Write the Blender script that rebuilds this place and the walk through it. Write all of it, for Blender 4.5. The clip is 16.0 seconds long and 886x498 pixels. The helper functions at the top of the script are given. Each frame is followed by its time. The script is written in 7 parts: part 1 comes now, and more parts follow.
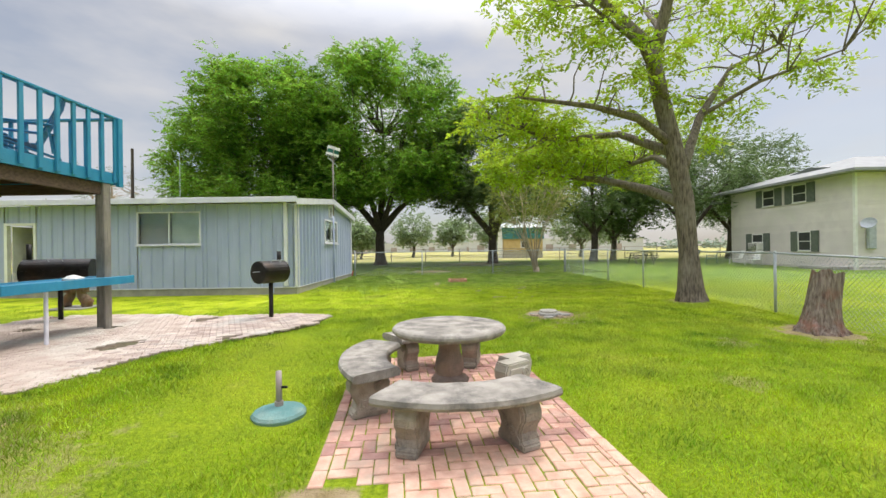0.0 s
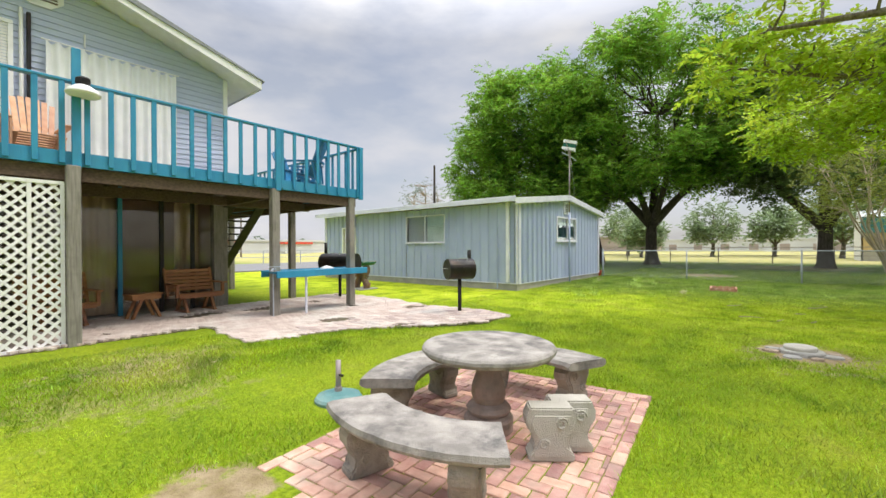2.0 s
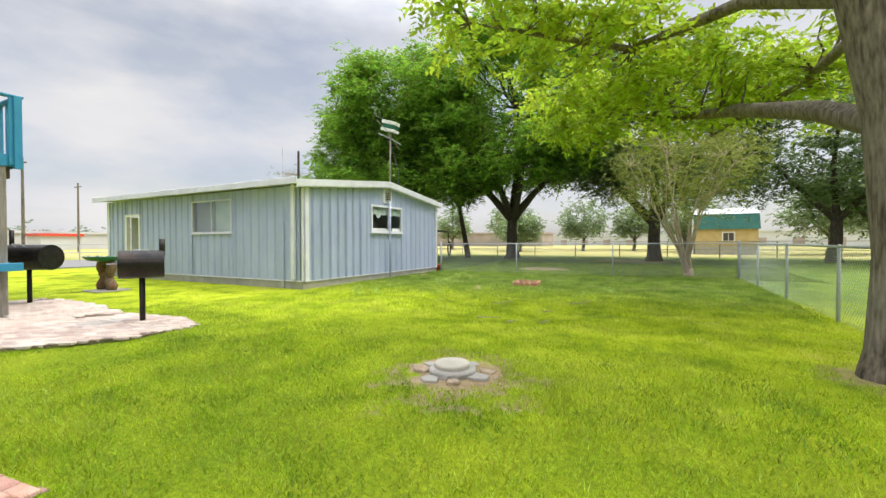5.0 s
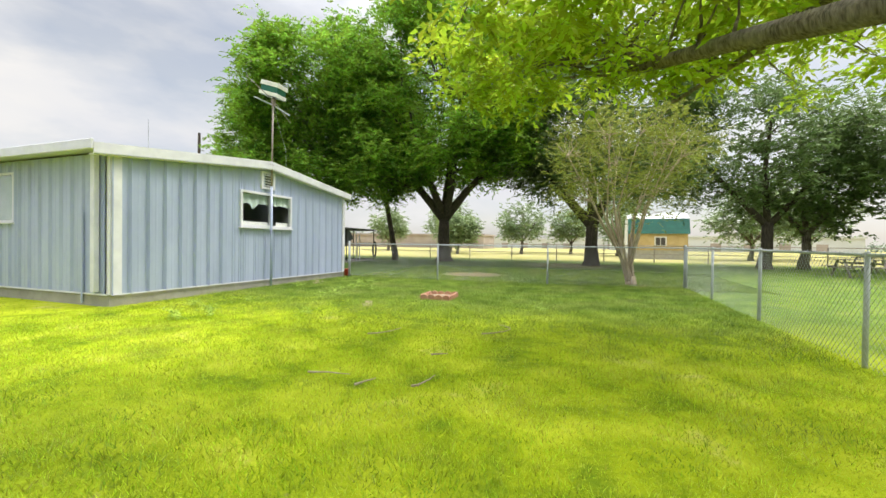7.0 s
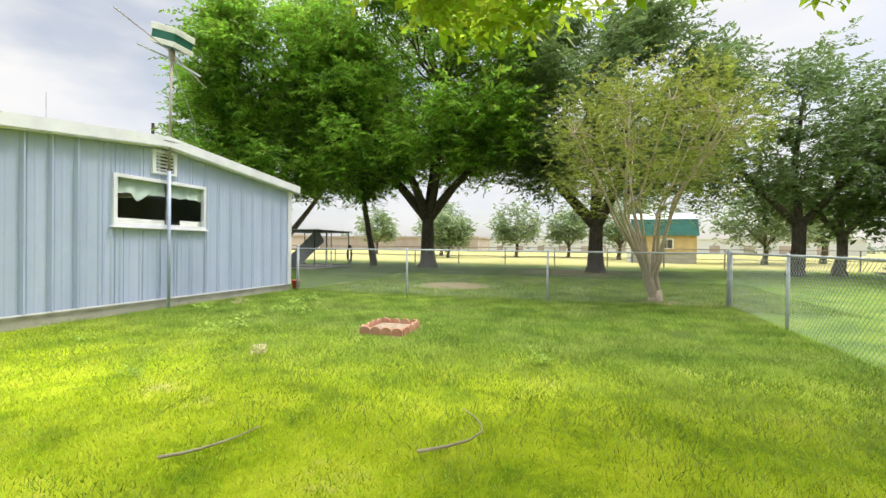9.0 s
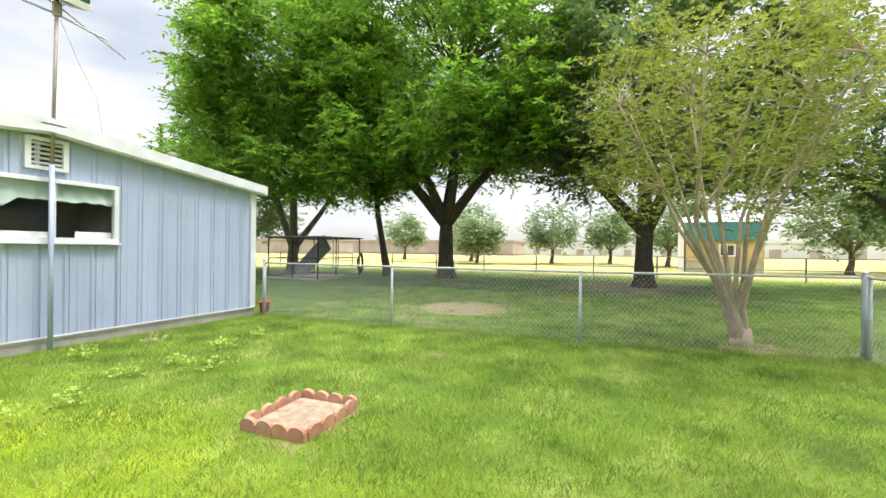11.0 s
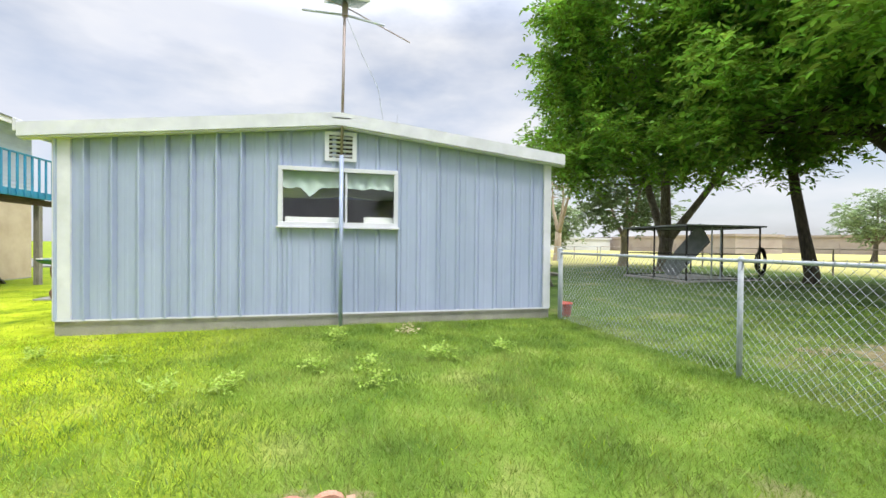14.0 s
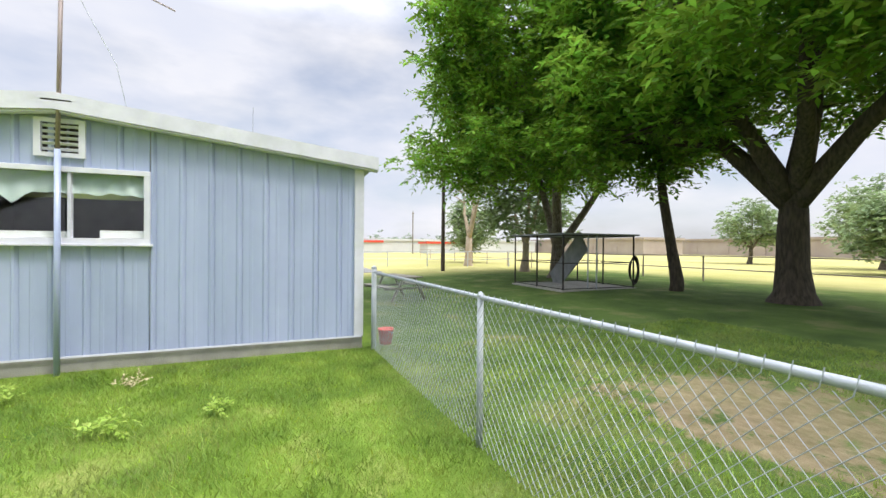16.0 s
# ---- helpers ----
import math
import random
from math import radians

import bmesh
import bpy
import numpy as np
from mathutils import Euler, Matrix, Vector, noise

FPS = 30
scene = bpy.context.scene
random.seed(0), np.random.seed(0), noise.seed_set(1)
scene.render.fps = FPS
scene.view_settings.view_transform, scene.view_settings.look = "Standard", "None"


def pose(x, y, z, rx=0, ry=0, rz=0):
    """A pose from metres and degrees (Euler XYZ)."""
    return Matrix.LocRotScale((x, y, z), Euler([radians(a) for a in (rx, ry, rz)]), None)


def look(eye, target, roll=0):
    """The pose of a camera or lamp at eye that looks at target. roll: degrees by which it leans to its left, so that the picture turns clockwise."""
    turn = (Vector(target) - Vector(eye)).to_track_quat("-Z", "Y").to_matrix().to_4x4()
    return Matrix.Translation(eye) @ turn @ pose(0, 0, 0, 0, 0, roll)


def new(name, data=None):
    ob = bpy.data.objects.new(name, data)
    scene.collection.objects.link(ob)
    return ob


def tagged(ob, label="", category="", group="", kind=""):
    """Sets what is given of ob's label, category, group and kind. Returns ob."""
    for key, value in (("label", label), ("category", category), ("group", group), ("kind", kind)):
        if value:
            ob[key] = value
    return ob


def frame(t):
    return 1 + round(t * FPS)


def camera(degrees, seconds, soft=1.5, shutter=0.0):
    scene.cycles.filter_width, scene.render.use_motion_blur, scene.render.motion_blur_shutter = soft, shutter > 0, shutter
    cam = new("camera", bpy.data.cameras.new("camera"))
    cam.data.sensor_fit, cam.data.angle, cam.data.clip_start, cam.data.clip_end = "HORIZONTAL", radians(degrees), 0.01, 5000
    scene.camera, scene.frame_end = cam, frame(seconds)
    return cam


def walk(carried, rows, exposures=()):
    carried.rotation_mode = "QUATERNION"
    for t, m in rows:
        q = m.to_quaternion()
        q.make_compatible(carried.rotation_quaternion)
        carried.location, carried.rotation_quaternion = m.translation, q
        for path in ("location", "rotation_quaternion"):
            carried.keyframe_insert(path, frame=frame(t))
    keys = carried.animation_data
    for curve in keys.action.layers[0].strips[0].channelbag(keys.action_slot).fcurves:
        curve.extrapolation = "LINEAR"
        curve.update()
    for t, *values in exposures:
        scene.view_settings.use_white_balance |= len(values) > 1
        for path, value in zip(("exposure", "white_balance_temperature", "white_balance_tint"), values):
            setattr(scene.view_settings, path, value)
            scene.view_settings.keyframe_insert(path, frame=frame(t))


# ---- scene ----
cam = camera(94.6, 16.0)
METRES, EYE, TILT, LEAN, TURN = 22.7, 1.5, 0.0, 0.0, 0.0
ROWS = [
    (0.0, 0.0, 0.0, 0.0, -0.0, -0.0, 0.82),
    (0.5, 0.0245, 0.0124, -0.002, 8.2, -0.16, 0.66),
    (1.0, 0.0496, 0.0259, -0.0006, 18.64, -0.21, 0.52),
    (1.5, 0.0693, 0.0405, 0.0015, 29.74, -0.22, 0.34),
    (2.0, 0.09, 0.0537, 0.0026, 39.51, -0.19, 0.27),
    (2.5, 0.1172, 0.0693, 0.0001, 42.65, -0.12, 0.48),
    (3.0, 0.1375, 0.0899, -0.002, 40.48, -0.14, 0.51),
    (3.5, 0.1563, 0.1153, 0.0009, 37.2, -0.37, 0.5),
    (4.0, 0.1689, 0.1472, 0.0023, 33.75, -0.63, 0.42),
    (4.5, 0.1784, 0.1828, 0.0, 30.61, -0.81, 0.31),
    (5.0, 0.1842, 0.218, -0.0034, 27.56, -0.89, 0.14),
    (7.5, 0.1717, 0.3985, -0.0046, 19.16, -0.57, -0.79),
    (8.0, 0.1663, 0.4342, -0.0046, 18.97, -0.44, -0.75),
    (8.5, 0.1613, 0.4699, -0.0041, 19.07, -0.35, -0.69),
    (11.0, 0.152, 0.6355, 0.0108, 24.37, 0.07, -0.6),
    (11.5, 0.151, 0.6647, 0.0073, 28.22, 0.15, -0.81),
    (12.0, 0.1496, 0.6916, 0.0012, 34.65, 0.1, -1.07),
    (12.5, 0.1407, 0.714, -0.0009, 44.01, -0.05, -1.18),
    (13.0, 0.1308, 0.7378, -0.001, 55.47, -0.32, -1.2),
    (13.5, 0.1188, 0.7608, -0.0019, 67.63, -0.56, -0.91),
    (14.0, 0.1064, 0.7858, 0.0004, 77.09, -0.61, -0.56),
    (14.5, 0.0981, 0.817, 0.0034, 80.83, -0.47, -0.3),
    (15.0, 0.0917, 0.844, 0.0066, 79.19, -0.38, -0.2),
    (15.5, 0.0887, 0.8703, 0.0103, 74.1, -0.32, -0.27),
    (16.0, 0.0858, 0.8968, 0.0127, 68.38, -0.26, -0.44),
]
walk(cam, [(t, pose(0, 0, EYE, TILT, LEAN, TURN) @ pose(METRES * x, METRES * y, METRES * z, 90 + pitch, roll, yaw)) for t, x, y, z, yaw, pitch, roll in ROWS],
     exposures=[(0.0, -0.10, 6700, 11), (3.0, 0.04, 6550, 12), (5.0, 0.12, 6750, 11), (7.3, 0.26, 6900, 10), (8.7, 0.32, 6850, 10), (11.0, 0.58, 6750, 10), (12.5, 0.48, 6600, 10), (14.0, 0.30, 6450, 11), (15.0, 0.26, 6300, 13), (16.0, 0.30, 6450, 13)])

# ---- light ----
SUN_ELEVATION, SUN_AZIMUTH = 60.0, 50.0   # degrees above the horizon, clockwise from +y
world = bpy.data.worlds.new("overcast_sky")
scene.world = world
world.use_nodes = True
_n, _l = world.node_tree.nodes, world.node_tree.links
_n.clear()
_out = _n.new("ShaderNodeOutputWorld")
_bg = _n.new("ShaderNodeBackground")
_sky = _n.new("ShaderNodeTexSky")
_sky.sky_type, _sky.sun_disc = "NISHITA", False
_sky.sun_elevation, _sky.sun_rotation = radians(SUN_ELEVATION), radians(SUN_AZIMUTH)
_sky.air_density, _sky.dust_density = 1.0, 2.0
_tc = _n.new("ShaderNodeTexCoord")
_map = _n.new("ShaderNodeMapping")
_map.inputs["Scale"].default_value = (1.0, 1.0, 2.6)
_nz = _n.new("ShaderNodeTexNoise")
_nz.inputs["Scale"].default_value, _nz.inputs["Detail"].default_value, _nz.inputs["Roughness"].default_value = 2.1, 7.0, 0.52
_cover = _n.new("ShaderNodeValToRGB")          # how much cloud hides the blue
_cover.color_ramp.elements[0].position, _cover.color_ramp.elements[0].color = 0.38, (0.45, 0.45, 0.45, 1)
_cover.color_ramp.elements[1].position, _cover.color_ramp.elements[1].color = 0.58, (1, 1, 1, 1)
_tone = _n.new("ShaderNodeValToRGB")           # cloud bellies and tops
_tone.color_ramp.elements[0].position, _tone.color_ramp.elements[0].color = 0.36, (0.74, 0.78, 0.87, 1)
_tone.color_ramp.elements[1].position, _tone.color_ramp.elements[1].color = 0.68, (0.88, 0.89, 0.91, 1)
_nz2 = _n.new("ShaderNodeTexNoise")
_nz2.inputs["Scale"].default_value, _nz2.inputs["Detail"].default_value = 3.4, 6.0
_sep = _n.new("ShaderNodeSeparateXYZ")
_zen = _n.new("ShaderNodeMapRange")            # an overcast sky is brightest overhead
_zen.inputs[1].default_value, _zen.inputs[2].default_value = 0.45, 1.0
_zen.inputs[3].default_value, _zen.inputs[4].default_value = 0.88, 5.3
_gain = _n.new("ShaderNodeVectorMath"); _gain.operation = "SCALE"
_sk = _n.new("ShaderNodeVectorMath"); _sk.operation = "SCALE"; _sk.inputs[3].default_value = 0.13
_mix = _n.new("ShaderNodeMix"); _mix.data_type = "RGBA"
_l.new(_tc.outputs["Generated"], _map.inputs["Vector"])
_l.new(_map.outputs[0], _nz.inputs["Vector"]); _l.new(_map.outputs[0], _nz2.inputs["Vector"])
_l.new(_nz.outputs[0], _cover.inputs[0]); _l.new(_nz2.outputs[0], _tone.inputs[0])
_l.new(_tc.outputs["Generated"], _sep.inputs[0]); _l.new(_sep.outputs["Z"], _zen.inputs[0])
_l.new(_tone.outputs[0], _gain.inputs[0]); _l.new(_zen.outputs[0], _gain.inputs[3])
_l.new(_sky.outputs[0], _sk.inputs[0])
_l.new(_cover.outputs[0], _mix.inputs[0]); _l.new(_sk.outputs[0], _mix.inputs[6]); _l.new(_gain.outputs[0], _mix.inputs[7])
_l.new(_mix.outputs[2], _bg.inputs[0]); _l.new(_bg.outputs[0], _out.inputs[0])
_bg.inputs[1].default_value = 1.0

sun = new("sun", bpy.data.lights.new("sun", "SUN"))
sun.data.energy, sun.data.angle, sun.data.color = 2.1, radians(11), (1.0, 0.96, 0.89)
_az, _el = radians(SUN_AZIMUTH), radians(SUN_ELEVATION)
_dir = Vector((math.sin(_az) * math.cos(_el), math.cos(_az) * math.cos(_el), math.sin(_el)))
sun.matrix_world = look(_dir * 60, (0, 0, 0))


# ---- materials ----
def material(name, colours, scale=6.0, rough=0.7, metal=0.0, bump=0.15, fine=60.0, stain=None, stain_scale=1.2, stain_amount=0.5,
             stretch=(1, 1, 1), vary=0.0, translucent=0.0, coat=0.0, spec=0.5, island=False):
    """Two scales of colour variation and a fine relief on object-space noise."""
    m = bpy.data.materials.new(name)
    m.use_nodes = True
    n, l = m.node_tree.nodes, m.node_tree.links
    p = n["Principled BSDF"]
    p.inputs["Roughness"].default_value, p.inputs["Metallic"].default_value = rough, metal
    p.inputs["Coat Weight"].default_value = coat
    p.inputs["Specular IOR Level"].default_value = spec
    geo = n.new("ShaderNodeNewGeometry")
    mp = n.new("ShaderNodeMapping"); mp.inputs["Scale"].default_value = stretch
    l.new(geo.outputs["Position"], mp.inputs["Vector"])
    a = n.new("ShaderNodeTexNoise"); a.inputs["Scale"].default_value, a.inputs["Detail"].default_value = scale, 6
    l.new(mp.outputs[0], a.inputs["Vector"])
    r = n.new("ShaderNodeValToRGB")
    r.color_ramp.elements[0].position, r.color_ramp.elements[1].position = 0.3, 0.7
    r.color_ramp.elements[0].color, r.color_ramp.elements[1].color = (*colours[0], 1), (*colours[-1], 1)
    for i, c in enumerate(colours[1:-1]):
        r.color_ramp.elements.new(0.3 + 0.4 * (i + 1) / (len(colours) - 1)).color = (*c, 1)
    l.new(a.outputs[0], r.inputs[0])
    col = r.outputs[0]
    if stain:
        s = n.new("ShaderNodeTexNoise"); s.inputs["Scale"].default_value, s.inputs["Detail"].default_value = stain_scale, 8
        s.inputs["Roughness"].default_value = 0.65
        l.new(geo.outputs["Position"], s.inputs["Vector"])
        sr = n.new("ShaderNodeMapRange")
        sr.inputs[1].default_value, sr.inputs[2].default_value, sr.inputs[4].default_value = 0.48, 0.68, stain_amount
        l.new(s.outputs[0], sr.inputs[0])
        mx = n.new("ShaderNodeMix"); mx.data_type = "RGBA"
        mx.inputs[7].default_value = (*stain, 1)
        l.new(sr.outputs[0], mx.inputs[0]); l.new(col, mx.inputs[6])
        col = mx.outputs[2]
    if vary:
        rnd = geo.outputs["Random Per Island"]
        if not island:
            rnd = n.new("ShaderNodeObjectInfo").outputs["Random"]
        hv = n.new("ShaderNodeHueSaturation")
        mr = n.new("ShaderNodeMapRange"); mr.inputs[3].default_value, mr.inputs[4].default_value = 1 - vary, 1 + vary
        l.new(rnd, mr.inputs[0]); l.new(mr.outputs[0], hv.inputs["Value"])
        mh = n.new("ShaderNodeMapRange"); mh.inputs[3].default_value, mh.inputs[4].default_value = 0.5 - vary * 0.05, 0.5 + vary * 0.05
        l.new(rnd, mh.inputs[0]); l.new(mh.outputs[0], hv.inputs["Hue"])
        l.new(col, hv.inputs["Color"])
        col = hv.outputs[0]
    l.new(col, p.inputs["Base Color"])
    if bump:
        f = n.new("ShaderNodeTexNoise"); f.inputs["Scale"].default_value, f.inputs["Detail"].default_value = fine, 5
        l.new(mp.outputs[0], f.inputs["Vector"])
        b = n.new("ShaderNodeBump"); b.inputs["Strength"].default_value, b.inputs["Distance"].default_value = min(1, bump * 2), 0.02
        l.new(f.outputs[0], b.inputs["Height"]); l.new(b.outputs[0], p.inputs["Normal"])
    if translucent:
        tr = n.new("ShaderNodeBsdfTranslucent"); l.new(col, tr.inputs[0])
        ms = n.new("ShaderNodeMixShader"); ms.inputs[0].default_value = translucent
        l.new(p.outputs[0], ms.inputs[1]); l.new(tr.outputs[0], ms.inputs[2])
        l.new(ms.outputs[0], n["Material Output"].inputs[0])
    return m


def glass(name, tint=(0.9, 0.95, 0.95), rough=0.0):
    m = bpy.data.materials.new(name)
    m.use_nodes = True
    p = m.node_tree.nodes["Principled BSDF"]
    p.inputs["Base Color"].default_value = (*tint, 1)
    p.inputs["Roughness"].default_value = rough
    p.inputs["Transmission Weight"].default_value, p.inputs["IOR"].default_value = 1.0, 1.45
    return m


M_SHED = material("blue_grey_sheet_metal", [(0.35, 0.41, 0.58), (0.42, 0.48, 0.66)], 2.0, 0.28, 0.0, 0.03, 25, (0.30, 0.34, 0.50), 0.7, 0.35, stretch=(1, 1, 0.25), vary=0.04)
M_TRIM = material("white_painted_metal", [(0.62, 0.62, 0.70), (0.74, 0.74, 0.81)], 3, 0.45, 0, 0.03, 30, (0.5, 0.52, 0.5), 2, 0.4)
M_ROOF = material("pale_galvanised_roof", [(0.5, 0.54, 0.54), (0.62, 0.65, 0.64)], 1.5, 0.5, 0.2, 0.04, 20)
M_CONC = material("old_concrete", [(0.30, 0.29, 0.26), (0.42, 0.40, 0.36)], 5, 0.9, 0, 0.3, 90, (0.16, 0.15, 0.13), 2.5, 0.6)
M_STONE = material("cast_stone", [(0.27, 0.23, 0.18), (0.46, 0.41, 0.34)], 9, 0.88, 0, 0.45, 70, (0.10, 0.09, 0.08), 4.5, 0.85)
M_STONE_TOP = material("weathered_cast_stone", [(0.22, 0.20, 0.175), (0.46, 0.42, 0.37)], 6, 0.85, 0, 0.35, 120, (0.10, 0.094, 0.088), 4.4, 0.9)
M_STONE_RED = material("stained_cast_stone", [(0.30, 0.20, 0.16), (0.42, 0.33, 0.28)], 5, 0.85, 0, 0.35, 110, (0.14, 0.13, 0.12), 3, 0.7)
M_STONE_PALE = material("pale_cast_stone", [(0.44, 0.41, 0.34), (0.56, 0.53, 0.46)], 6, 0.85, 0, 0.3, 110, (0.3, 0.27, 0.22), 3, 0.6)
M_BRICK = material("pink_paving_brick", [(0.48, 0.24, 0.19), (0.66, 0.41, 0.33)], 9, 0.85, 0, 0.35, 120, (0.36, 0.29, 0.23), 3, 0.65, vary=0.32)
M_PAVER = material("faded_paving_brick", [(0.42, 0.32, 0.27), (0.56, 0.46, 0.40)], 4, 0.88, 0, 0.35, 100, (0.58, 0.54, 0.48), 1.0, 0.9, vary=0.2)
M_JOINT = material("joint_soil", [(0.10, 0.075, 0.05), (0.20, 0.15, 0.10)], 14, 1, 0, 0.5, 90, (0.07, 0.11, 0.02), 3, 0.6)
M_DECK = material("teal_blue_paint", [(0.015, 0.20, 0.36), (0.03, 0.27, 0.44)], 6, 0.5, 0, 0.1, 40, (0.05, 0.22, 0.32), 2, 0.5, stretch=(1, 1, 0.4))
M_CHAIRBLUE = material("deep_blue_plastic", [(0.012, 0.15, 0.32), (0.02, 0.20, 0.40)], 5, 0.45, 0, 0.03)
M_GREYWOOD = material("weathered_grey_timber", [(0.20, 0.18, 0.15), (0.34, 0.31, 0.27)], 9, 0.9, 0, 0.35, 45, (0.12, 0.11, 0.09), 2.5, 0.5, stretch=(5, 5, 0.35))
M_STAIR = material("dark_stained_timber", [(0.02, 0.018, 0.016), (0.05, 0.045, 0.04)], 6, 0.7, 0, 0.15, 40)
M_BEAM = material("old_joist_timber", [(0.08, 0.052, 0.032), (0.16, 0.11, 0.07)], 6, 0.9, 0, 0.3, 40, stretch=(0.6, 3, 5), vary=0.15)
M_REDWOOD = material("varnished_red_wood", [(0.26, 0.10, 0.035), (0.40, 0.18, 0.07)], 8, 0.45, 0, 0.15, 40, stretch=(3, 0.6, 4), vary=0.15)
M_CEDAR = material("orange_cedar", [(0.52, 0.25, 0.13), (0.66, 0.38, 0.22)], 8, 0.55, 0, 0.12, 40, vary=0.12)
M_SIDING = material("blue_grey_lap_siding", [(0.42, 0.47, 0.60), (0.49, 0.54, 0.67)], 3, 0.6, 0, 0.06, 40, (0.41, 0.46, 0.54), 0.9, 0.4, stretch=(1, 0.4, 3), vary=0.04)
M_SIDING_W = material("cream_lap_siding", [(0.64, 0.58, 0.57), (0.74, 0.68, 0.66)], 2, 0.65, 0, 0.06, 40, (0.46, 0.45, 0.39), 0.5, 0.4, vary=0.04)
M_WHITE = material("white_paint", [(0.74, 0.73, 0.70), (0.82, 0.81, 0.79)], 5, 0.5, 0, 0.06, 50, (0.6, 0.58, 0.53), 3, 0.4)
M_CURTAIN = material("white_pleated_cloth", [(0.70, 0.71, 0.69), (0.80, 0.80, 0.78)], 3, 0.85, 0, 0.08, 90)
M_BLIND = material("pale_green_cloth", [(0.50, 0.60, 0.56), (0.66, 0.73, 0.69)], 2.5, 0.85, 0, 0.12, 50, (0.4, 0.46, 0.42), 2, 0.4)
M_NROOF = material("grey_metal_roof", [(0.22, 0.225, 0.23), (0.30, 0.31, 0.31)], 2, 0.6, 0.1, 0.05, 20)
M_SHINGLE = material("grey_shingle", [(0.22, 0.23, 0.24), (0.32, 0.33, 0.34)], 14, 0.9, 0, 0.4, 60)
M_GREENTRIM = material("grey_green_shutter", [(0.10, 0.12, 0.10), (0.15, 0.17, 0.145)], 6, 0.6, 0, 0.1)
M_BLACK = material("blackened_steel", [(0.012, 0.012, 0.013), (0.035, 0.032, 0.03)], 7, 0.42, 0.6, 0.12, 60, (0.10, 0.05, 0.025), 3, 0.25)
M_GALV = material("galvanised_steel", [(0.36, 0.39, 0.43), (0.48, 0.51, 0.55)], 8, 0.6, 0.15, 0.08, 70, (0.34, 0.36, 0.38), 2.5, 0.5)
M_RUSTPOLE = material("rusty_painted_pipe", [(0.30, 0.22, 0.19), (0.44, 0.40, 0.40)], 3, 0.6, 0.4, 0.1, 60, stretch=(1, 1, 0.3))
M_DARK = material("dark_room_wall", [(0.07, 0.065, 0.06), (0.11, 0.10, 0.09)], 3, 0.9, 0, 0.1)
M_INNER = material("grey_board_lining", [(0.30, 0.30, 0.29), (0.40, 0.40, 0.38)], 3, 0.9, 0, 0.1)
M_GREYCLOTH = material("grey_curtain_cloth", [(0.30, 0.33, 0.33), (0.38, 0.41, 0.41)], 2, 0.9, 0, 0.1)
M_ROOM = material("brown_room_wall", [(0.48, 0.37, 0.27), (0.60, 0.49, 0.37)], 2, 0.8, 0, 0.1)
M_GLASS = glass("window_glass")
M_SMOKE = glass("tinted_glass", (0.92, 0.88, 0.82))
# Opaque window pane, painted dark in place of the trees it would reflect.
M_DARK_PANE = material("pane_with_dark_reflection", [(0.02, 0.025, 0.025), (0.05, 0.055, 0.055)], 4, 0.35, 0, 0.05, 200)
M_TERRA = material("terracotta_edging", [(0.42, 0.19, 0.12), (0.56, 0.29, 0.19)], 8, 0.85, 0, 0.3, 90, (0.55, 0.42, 0.33), 3, 0.5, vary=0.12)
M_SAND = material("pale_sandy_soil", [(0.26, 0.19, 0.13), (0.46, 0.36, 0.27)], 12, 1, 0, 0.6, 60, (0.26, 0.22, 0.12), 4, 0.6)
M_TEAL = material("teal_painted_concrete", [(0.07, 0.19, 0.19), (0.12, 0.26, 0.25)], 7, 0.7, 0, 0.2, 80, (0.3, 0.36, 0.3), 4, 0.5)
M_BARK = material("grey_brown_bark", [(0.055, 0.042, 0.03), (0.26, 0.215, 0.17)], 9, 0.95, 0, 1.0, 26, (0.30, 0.27, 0.23), 1.8, 0.5, stretch=(3.2, 3.2, 0.5))
M_BARK_DARK = material("dark_bark", [(0.045, 0.035, 0.028), (0.12, 0.095, 0.075)], 7, 0.95, 0, 0.9, 20, stretch=(2.2, 2.2, 0.5))
M_BARK_PALE = material("smooth_pale_bark", [(0.34, 0.26, 0.18), (0.52, 0.43, 0.33)], 6, 0.8, 0, 0.3, 30, (0.24, 0.18, 0.12), 3, 0.5, stretch=(2, 2, 0.5))
M_STUMP_BARK = material("grey_stump_bark", [(0.09, 0.06, 0.045), (0.34, 0.28, 0.23)], 8, 0.95, 0, 1.0, 26, (0.26, 0.09, 0.05), 3.4, 0.7, stretch=(4, 4, 0.5))
M_STUMP = material("rotten_red_wood", [(0.14, 0.085, 0.06), (0.27, 0.19, 0.14)], 7, 0.95, 0, 0.9, 24, (0.30, 0.10, 0.045), 3, 0.6, stretch=(3, 3, 0.4))
M_LEAF_PECAN = material("fresh_yellow_green_leaf", [(0.24, 0.36, 0.02), (0.47, 0.59, 0.05)], 1.2, 0.45, 0, 0, translucent=0.6, vary=0.35, island=True)
M_LEAF_ELM = material("deep_green_leaf", [(0.06, 0.16, 0.016), (0.33, 0.54, 0.06)], 0.8, 0.42, 0, 0, translucent=0.58, vary=0.42, island=True)
M_LEAF_DARK = material("dark_green_leaf", [(0.09, 0.15, 0.05), (0.21, 0.30, 0.10)], 0.6, 0.5, 0, 0, translucent=0.45, vary=0.3, island=True)
M_LEAF_MYRTLE = material("olive_green_leaf", [(0.17, 0.21, 0.03), (0.33, 0.37, 0.07)], 0.9, 0.5, 0, 0, translucent=0.5, vary=0.3, island=True)
